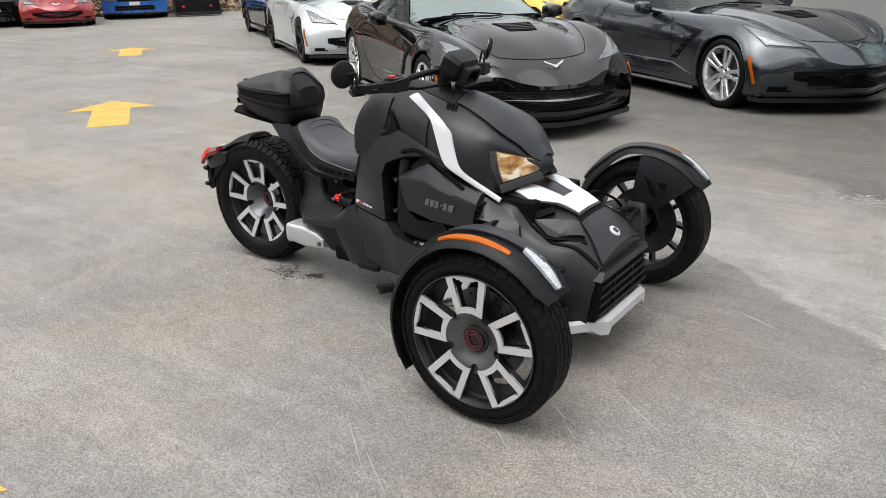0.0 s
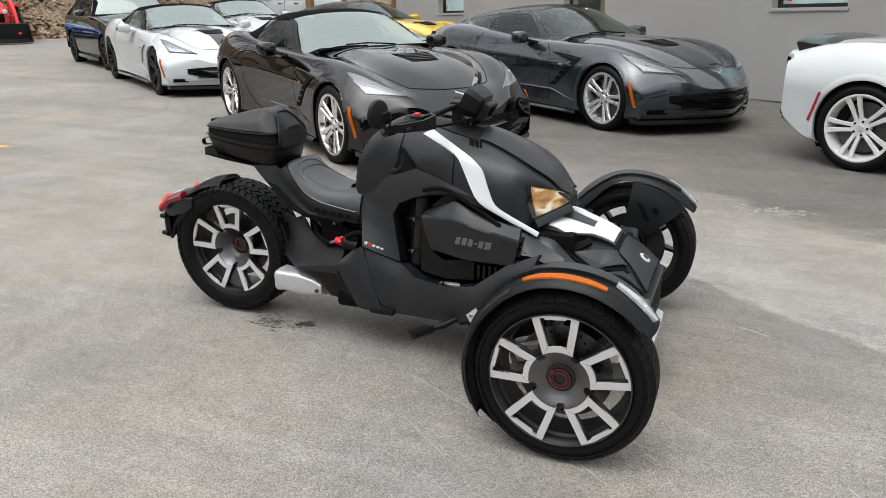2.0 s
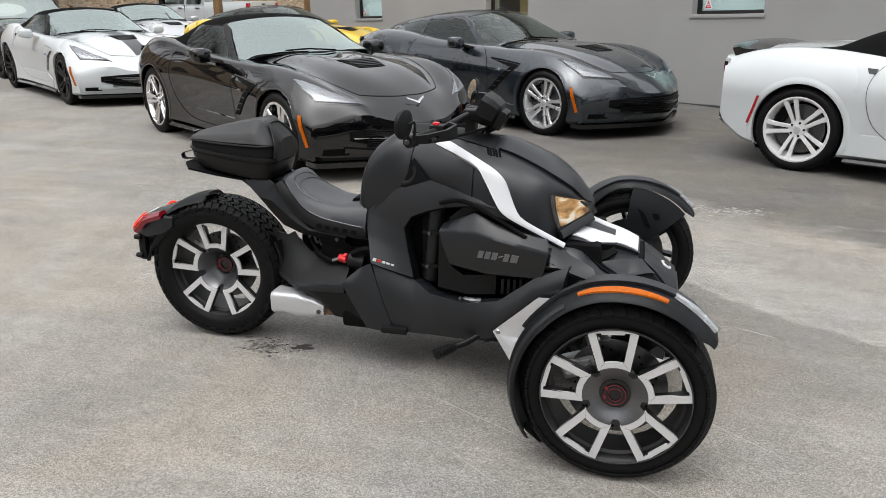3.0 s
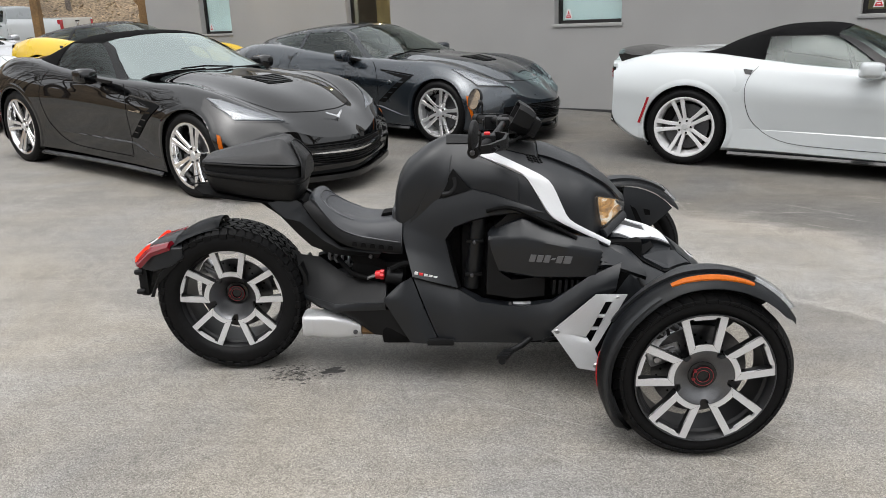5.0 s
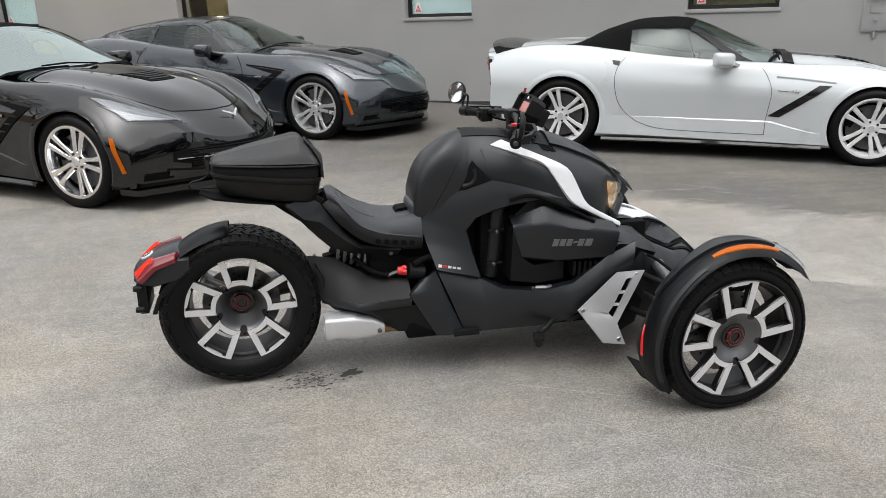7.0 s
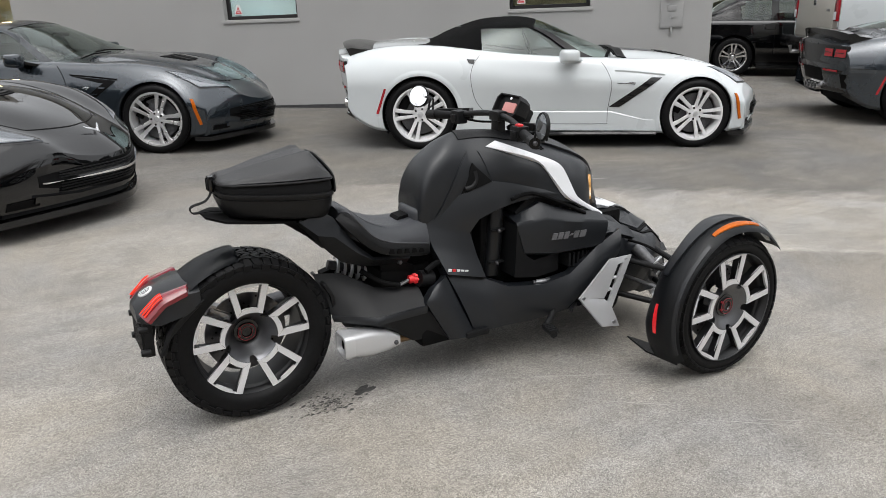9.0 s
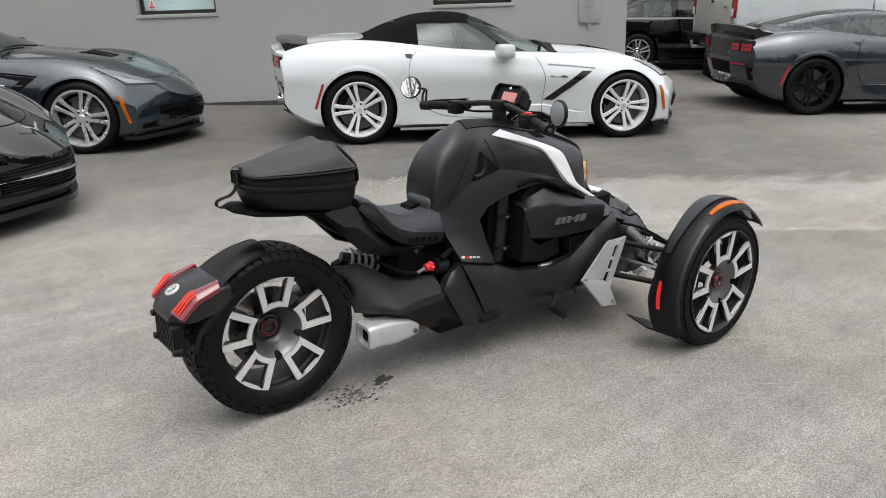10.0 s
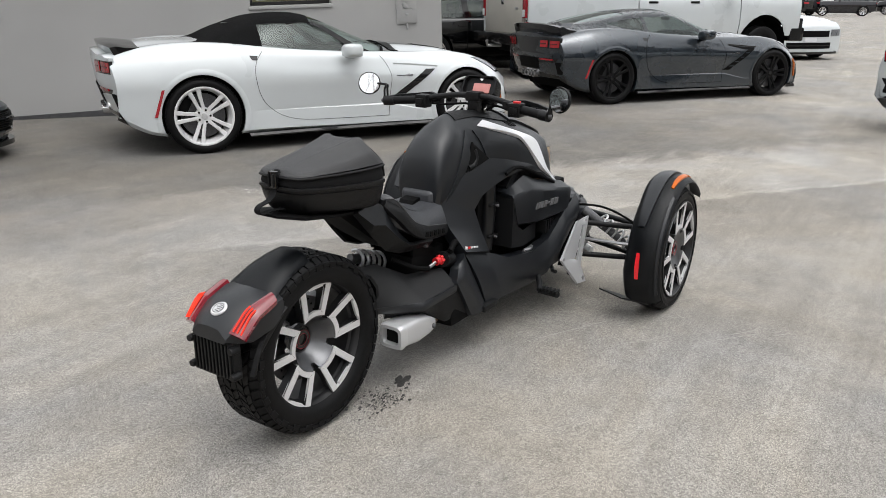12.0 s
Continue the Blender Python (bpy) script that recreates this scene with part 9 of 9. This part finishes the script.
SEDAN = dict(rear=1.10, base=2.95, front=0.90, width=1.90, clear=0.17, deck=1.03, belt=0.98, hood=0.92, cowl=2.25, cowl_z=1.03, glass_end=-0.55, roof_rear=0.25, roof_front=1.35, roof=1.46, wheel=0.345)
MUSCLE = dict(rear=1.10, base=2.72, front=0.95, width=1.90, clear=0.15, deck=1.02, belt=0.97, hood=0.90, cowl=1.95, cowl_z=1.00, glass_end=-0.60, roof_rear=0.25, roof_front=1.10, roof=1.37, wheel=0.345)
MINI = dict(rear=0.62, base=2.50, front=0.72, width=1.73, clear=0.16, deck=1.00, belt=0.97, hood=0.93, cowl=1.78, cowl_z=1.01, glass_end=-0.45, roof_rear=-0.05, roof_front=1.30, roof=1.41, wheel=0.315)
SUV = dict(rear=0.95, base=2.80, front=0.90, width=1.92, clear=0.24, deck=1.15, belt=1.12, hood=1.10, cowl=2.10, cowl_z=1.18, glass_end=-0.90, roof_rear=-0.55, roof_front=1.35, roof=1.78, wheel=0.37)

road_car(rear_place((11.2, 7.1), -37.0), PAINT_BLACK, SEDAN, "glossy black sedan parked past the building's corner", rim_mat=CHROME)
road_car(place((-9.45, 8.75), -31.0, 2.5, 0.8), PAINT_NAVY, MINI, "dark navy small convertible with black soft top", roof_mat=SOFT_TOP, rim_mat=BLACK_WHEEL)
road_car(pose(-22.1, 14.05, 0, 0, 0, -33.6), PAINT_BLUE, MUSCLE, "bright blue muscle coupe with white hood stripe", rim_mat=BLACK_WHEEL, stripe=WHITE_PANEL)
road_car(pose(20.7, 3.9, 0, 0, 0, -135), PAINT_WHITE, MUSCLE, "white muscle coupe parked beyond the pickup", rim_mat=BLACK_WHEEL)
road_car(pose(-23.3, 9.3, 0, 0, 0, -18), PAINT_BLACK, SEDAN, "black car parked at the foot of the bank", rim_mat=CHROME)
for k, (x, y, h, p) in enumerate(((68, 5.5, 100, PAINT_NAVY), (75, 1.5, 80, PAINT_BLACK), (84, 0.5, 95, PAINT_NAVY), (66, 9.5, 60, PAINT_BLACK))):
    road_car(pose(x, y, 0, 0, 0, h), p, SUV, "dark off-road wagon parked far across the lot", "car", rim_mat=CHROME, group="far parked cars")
sports_car(pose(-5.84, 10.93, 0, 0, 0, -19.5), PAINT_YELLOW, "coupe", BLACK_WHEEL, "bright yellow sports coupe parked in the row by the porch", roof_mat=GLOSS_BLACK)
sports_car(pose(-9.25, 17.9, -0.2, 0, 0, -34.5), PAINT_NAVY, "coupe", BLACK_WHEEL, "dark sports coupe parked behind the yellow one")
sports_car(place((-8.3, 11.0), -34.5), PAINT_SILVER, "soft", CHROME, "silver convertible sports car with black soft top")
sports_car(pose(-21.0, 10.6, 0, 0, 0, -28.4), PAINT_RED, "coupe", CHROME, "dark red sports coupe facing the lane by the bank")
sports_car(pose(8.17, -2.02, 0, 0, 0, -36), PAINT_WHITE, "coupe", BLACK_WHEEL, "white sports coupe standing out in the lot")


def pickup(m, label, lift=0.0, paint=PAINT_WHITE, length=5.75, base=3.80):
    """A crew-cab pickup with an open bed, a tailgate and dark bumpers."""
    p = thing("pickup_truck", m, label, "truck")
    r, w = 0.43, 0.99
    z0, belt = 0.62 + lift, 1.36 + lift
    front, rear = base + 0.95, -1.25

    def side(x0, x1, zt, name, arch=None, lab=""):
        """One side panel pair with a wheel arch."""
        for s in (-1, 1):
            own = bmesh.new()
            us, vs = linspace(x0, x1, 40), linspace(0, 1, 14)
            rows = [[Vector((x, s * (w - 0.035 * (2 * v - 1) ** 2 - 0.03 * max(0, v - 0.8) * 5), z0 + (zt - z0) * v)) for v in vs] for x in us]
            vv = [[own.verts.new(q) for q in row] for row in rows]
            dead = set()
            for i in range(40):
                for j in range(14):
                    if arch:
                        d = math.hypot(vv[i][j].co.x - arch, vv[i][j].co.z - r - lift)
                        if d < r + 0.13 + lift * 0.4:
                            dead.add((i, j))
            for i in range(39):
                for j in range(13):
                    c = [(i, j), (i, j + 1), (i + 1, j + 1), (i + 1, j)]
                    if all(q in dead for q in c):
                        continue
                    own.faces.new([vv[a][b] for a, b in c])
            for i, j in dead:
                v = vv[i][j]
                if v.link_faces:
                    dx, dz = v.co.x - arch, v.co.z - r - lift
                    d = math.hypot(dx, dz)
                    k = (r + 0.13 + lift * 0.4) / max(d, 1e-6)
                    v.co.x, v.co.z = arch + dx * k, r + lift + dz * k
            bmesh.ops.delete(own, geom=[v for v in own.verts if not v.link_faces], context="VERTS")
            bmesh.ops.solidify(own, geom=own.faces[:], thickness=0.03)
            part(name, own, paint, p, lab, angle=50)
    side(rear, 0.93, belt + 0.12, "bed_side", 0.0)
    side(0.96, base - 0.62, belt + 0.02, "door_side")
    side(base - 0.60, front - 0.12, belt + 0.02, "front_wing", base)
    part("bed_floor", box(rear + 0.05, 0.9, -w + 0.08, w - 0.08, z0 + 0.15, z0 + 0.2, 0.01), TEXTURED, p)
    part("bed_front", box(0.86, 0.92, -w + 0.08, w - 0.08, z0 + 0.2, belt + 0.10, 0.01), paint, p)
    tg = part("tailgate", box(rear - 0.03, rear + 0.05, -w + 0.16, w - 0.16, z0 + 0.05, belt + 0.14, 0.02), material("tailgate_pale_beige", (0.50, 0.48, 0.43), 0.35, coat=0.6, blotch=0.05), p, "pale tailgate")
    part("emblem", box(rear - 0.045, rear - 0.028, -0.06, 0.06, belt - 0.16, belt - 0.02, 0.012), CHROME, tg)
    part("mark", box(rear - 0.036, rear - 0.028, -0.66, -0.52, belt - 0.24, belt - 0.20, 0.002), STEEL, tg)
    part("handle", box(rear - 0.05, rear - 0.028, -0.12, 0.12, belt + 0.0, belt + 0.05, 0.01), GLOSS_BLACK, tg)
    for s in (-1, 1):
        part("tail_lamp", box(rear - 0.035, rear + 0.10, s * (w - 0.155) if s > 0 else -w + 0.01, w - 0.01 if s > 0 else -w + 0.155, belt - 0.38, belt + 0.08, 0.02), LENS_RED, p, "tall red tail lamp")
        part("reversing_lamp", box(rear - 0.045, rear - 0.02, s * (w - 0.13) if s > 0 else -w + 0.04, w - 0.04 if s > 0 else -w + 0.13, belt - 0.36, belt - 0.24, 0.01), WHITE_PANEL, p)
    part("rear_bumper", box(rear - 0.22, rear + 0.10, -w + 0.02, w - 0.02, z0 - 0.10, z0 + 0.10, 0.04), GLOSS_BLACK, p)
    part("tow_hitch", tube([(rear - 0.05, 0, z0 - 0.14), (rear - 0.32, 0, z0 - 0.14), (rear - 0.34, 0, z0 - 0.04)], 0.03, 8), STEEL, p)
    # cab
    cab = [(0.95, belt, belt + 0.02), (1.02, belt, belt + 0.50), (1.25, belt, belt + 0.58), (2.2, belt, belt + 0.60), (2.60, belt, belt + 0.56), (base - 0.45, belt, belt + 0.10), (base - 0.30, belt, belt + 0.03)]
    top = curve(*[(c[0], c[2]) for c in cab])

    def g(u, v):
        h = top(u) - belt
        k = min(1.0, h / 0.5)
        yb, yt = w - 0.04, w - 0.04 - 0.19 * k
        P = [Vector((0, 0, belt + h)), Vector((0, yt * 0.6, belt + h - 0.01)), Vector((0, yt, belt + h * 0.90)), Vector((0, (yt + yb) / 2, belt + h * 0.45)), Vector((0, yb, belt - 0.02))]
        q = catmull(P, 41)[min(40, round(abs(v) * 40))]
        return Vector((u, q.y * (1 if v >= 0 else -1), q.z))
    us, vs = linspace(0.95, base - 0.30, 46), [i / 20 for i in range(-20, 21)]
    pts = [[g(u, v) for v in vs] for u in us]
    sets = {}
    for i in range(45):
        for j in range(40):
            u, a = (us[i] + us[i + 1]) / 2, abs((vs[j] + vs[j + 1]) / 2)
            k = ""
            if u > 2.68 and a < 0.5 and u < base - 0.42:
                k = "windscreen"
            elif 0.58 < a < 0.93 and 1.12 < u < 1.85:
                k = "side_window_b" + str(j > 20)
            elif 0.58 < a < 0.93 and 1.98 < u < 2.62 + (a - 0.58) * 1.6:
                k = "side_window_f" + str(j > 20)
            sets.setdefault(k, []).append((i, j))
    for k, cells in sets.items():
        own, made = bmesh.new(), {}
        for i, j in cells:
            q = []
            for a, b in ((i, j), (i, j + 1), (i + 1, j + 1), (i + 1, j)):
                if (a, b) not in made:
                    made[a, b] = own.verts.new(pts[a][b])
                q.append(made[a, b])
            own.faces.new(q)
        if not k:
            bmesh.ops.solidify(own, geom=own.faces[:], thickness=0.04)
            part("cab", own, paint, p, angle=60)
        else:
            part("side_window" if k.startswith("side") else k, own, WINDSCREEN if k == "windscreen" else SIDE_GLASS, p).visible_shadow = False
    part("cab_back", box(0.93, 0.97, -w + 0.1, w - 0.1, z0 + 0.2, belt + 0.05, 0.01), paint, p)
    part("cab_inside", box(1.1, base - 0.7, -w + 0.12, w - 0.12, z0, belt - 0.2, 0.03), CABIN, p)
    for s in (-1, 1):
        for x in (1.5, 2.3):
            part("seat", box(x - 0.1, x + 0.1, s * 0.45 - 0.26, s * 0.45 + 0.26, belt - 0.3, belt + 0.30, 0.06), CABIN, p)
    # bonnet and face
    rows = []
    for x in linspace(base - 0.55, front, 14):
        t = (x - base + 0.55) / (front - base + 0.55)
        zt = belt + 0.03 - 0.06 * t - 0.10 * max(0, t - 0.85) / 0.15
        rows.append([Vector((x - 0.15 * (abs(y) / w) ** 3 * t, y, zt + 0.05 * (1 - (y / w) ** 2) - (0.05 if abs(y) > 0.9 else 0))) for y in linspace(-w + 0.02, w - 0.02, 17)])
    own = loft(rows, closed=False)
    bmesh.ops.solidify(own, geom=own.faces[:], thickness=0.03)
    part("bonnet", own, paint, p)
    part("grille", box(front - 0.16, front - 0.06, -0.60, 0.60, z0 + 0.18, belt - 0.08, 0.03), GLOSS_BLACK, p)
    part("front_bumper", box(front - 0.20, front + 0.08, -w + 0.02, w - 0.02, z0 - 0.12, z0 + 0.15, 0.05), paint if lift == 0 else GLOSS_BLACK, p)
    for s in (-1, 1):
        part("headlamp", box(front - 0.30, front - 0.08, s * 0.64 if s > 0 else -w + 0.03, w - 0.03 if s > 0 else -0.64, belt - 0.34, belt - 0.10, 0.03), LENS_GREY, p)
        part("arch_flare", box(front - 0.30, front - 0.02, s * (w - 0.05) if s > 0 else -w - 0.015, w + 0.015 if s > 0 else -w + 0.05, z0 - 0.10, z0 + 0.32, 0.02), TEXTURED, p)
        for x in (1.15, 2.05):
            part("door_handle", box(x, x + 0.20, s * w - 0.01 if s > 0 else -w - 0.025, w + 0.025 if s > 0 else -w + 0.01, belt - 0.14, belt - 0.10, 0.008), GLOSS_BLACK, p)
        for x in (1.92, base - 0.61):
            part("door_seam", box(x, x + 0.012, s * w - 0.03 if s > 0 else -w - 0.002, w + 0.002 if s > 0 else -w + 0.03, z0 + 0.05, belt, 0), DARK, p)
        part("badge", box(base - 1.05, base - 0.70, s * w - 0.01 if s > 0 else -w - 0.006, w + 0.006 if s > 0 else -w + 0.01, belt - 0.34, belt - 0.29, 0.002), GLOSS_BLACK, p)
        part("badge", box(base - 1.05, base - 0.74, s * w - 0.01 if s > 0 else -w - 0.006, w + 0.006 if s > 0 else -w + 0.01, belt - 0.42, belt - 0.37, 0.002), STEEL, p)
        part("badge", box(base - 0.50, base - 0.30, s * w - 0.01 if s > 0 else -w - 0.006, w + 0.006 if s > 0 else -w + 0.01, belt - 0.31, belt - 0.28, 0.002), STEEL, p)
        part("door_mirror", box(base - 0.95, base - 0.80, s * (w + 0.02) if s > 0 else -w - 0.26, w + 0.26 if s > 0 else -w - 0.02, belt + 0.02, belt + 0.28, 0.03), GLOSS_BLACK, p)
        for ax in (0.0, base):
            own = bmesh.new()
            ar = r + 0.13 + lift * 0.4
            loft([[Vector((ax + rr * math.cos(t), s * yy, r + lift + rr * math.sin(t))) for t in linspace(-0.4, math.pi + 0.4, 22)] for yy, rr in ((w - 0.04, ar), (0.55, ar - 0.01), (0.54, 0.02))], own, closed=False)
            part("wheel_arch_liner", own, DARK, p)
            wheel(p, ax, s * (w - 0.15), r, 0.29, BLACK_WHEEL, r * 0.60, s)
    part("chassis", box(rear + 0.1, front - 0.3, -0.5, 0.5, z0 - 0.25, z0 + 0.1, 0.02), DARK, p)
    return p


# its rear right corner and heading follow the tail lamp and the front wheel
h_ = radians(-37.0)
rx, ry = 10.55, 4.72
pickup(pose(rx + 1.25 * math.cos(h_) - 0.93 * math.sin(h_), ry + 1.25 * math.sin(h_) + 0.93 * math.cos(h_), 0, 0, 0, -37.0), "white lifted crew-cab pickup with pale tailgate and black wheels", 0.06)
pickup(pose(-14.7, 26.8, -0.35, 0, 0, 171), "white crew-cab pickup parked across by the leafy bank", 0.0)


def tractor(m):
    t = thing("tractor", m, "small red tractor with a black front loader bucket", "tractor")
    rings = []
    for x, w, z0, z1 in ((0.35, 0.26, 0.55, 1.18), (0.9, 0.25, 0.52, 1.15), (1.45, 0.24, 0.50, 1.08), (1.62, 0.21, 0.52, 0.98), (1.68, 0.16, 0.56, 0.88)):
        rings.append([Vector((x, y, z)) for y, z in ((-w, z0), (-w, z1 - 0.10), (-w * 0.7, z1), (w * 0.7, z1), (w, z1 - 0.10), (w, z0))])
    part("bonnet", loft(rings), RED, t, "red bonnet", angle=30)
    part("grille", box(1.66, 1.70, -0.13, 0.13, 0.60, 0.84, 0.02), DARK, t)
    for s in (-1, 1):
        part("headlamp", lathe([(0.0, 1.71), (0.06, 1.70), (0.07, 1.66)], 16, axis="x", at=(0, s * 0.15, 0.90)), WHITE_PANEL, t)
        part("rear_tyre", lathe([(0.25, -0.13), (0.46, -0.14), (0.52, -0.10), (0.52, 0.10), (0.46, 0.14), (0.25, 0.13)], 36), RUBBER, t, at=pose(0, s * 0.55, 0.52))
        part("rear_rim", lathe([(0.0, -0.02), (0.10, -0.06), (0.24, -0.08), (0.25, 0.08)], 30), WHITE_TRIM, t, at=pose(0, s * 0.55, 0.52))
        part("front_tyre", lathe([(0.14, -0.09), (0.28, -0.10), (0.31, -0.06), (0.31, 0.06), (0.28, 0.10), (0.14, 0.09)], 30), RUBBER, t, at=pose(1.45, s * 0.46, 0.31))
        part("fender", box(-0.50, 0.40, s * 0.42 if s > 0 else -0.70, 0.70 if s > 0 else -0.42, 1.02, 1.10, 0.03), RED, t)
        part("roll_bar", tube([(-0.35, s * 0.45, 0.9), (-0.38, s * 0.45, 2.2), (-0.38, 0, 2.25)], 0.035, 8), DARK, t)
        part("loader_arm", tube([(0.55, s * 0.40, 1.20), (1.30, s * 0.42, 1.05), (1.95, s * 0.42, 0.45), (2.15, s * 0.42, 0.25)], 0.055, 6, None, 16), RED, t)
        part("loader_post", box(0.45, 0.62, s * 0.36 if s > 0 else -0.44, 0.44 if s > 0 else -0.36, 0.5, 1.25, 0.01), RED, t)
        part("ram", tube([(0.75, s * 0.42, 0.75), (1.55, s * 0.42, 0.80)], 0.028, 8), STEEL, t)
    rings = []
    for y in linspace(-0.70, 0.70, 9):
        rings.append([Vector((2.10, y, 0.58)), Vector((2.08, y, 0.10)), Vector((2.22, y, 0.03)), Vector((2.62, y, 0.05)), Vector((2.62, y, 0.08)), Vector((2.24, y, 0.08)), Vector((2.14, y, 0.14)), Vector((2.15, y, 0.57))])
    b = part("bucket", loft(rings), TEXTURED, t, "black loader bucket", angle=30)
    for s in (-1, 1):
        part("bucket_side", slab([(2.10, 0.58), (2.08, 0.08), (2.62, 0.05), (2.45, 0.35)], lambda x, z: s * 0.70, lambda x, z: s * 0.68, 0), TEXTURED, b, smooth=False)
    part("seat", box(-0.25, 0.15, -0.22, 0.22, 0.95, 1.05, 0.04), SEAT, t)
    part("seat_back", box(-0.30, -0.20, -0.22, 0.22, 1.0, 1.45, 0.04), SEAT, t)
    part("steering_wheel", lathe([(0.16, -0.01), (0.175, 0), (0.16, 0.01), (0.145, 0)], 20, axis="x", closed=True, at=(0.30, 0, 1.32)), DARK, t)
    part("gearbox", box(-0.2, 1.5, -0.18, 0.18, 0.35, 0.65, 0.05), CAST, t)


tractor(pose(-20.2, 15.1, 0, 0, 0, -35))
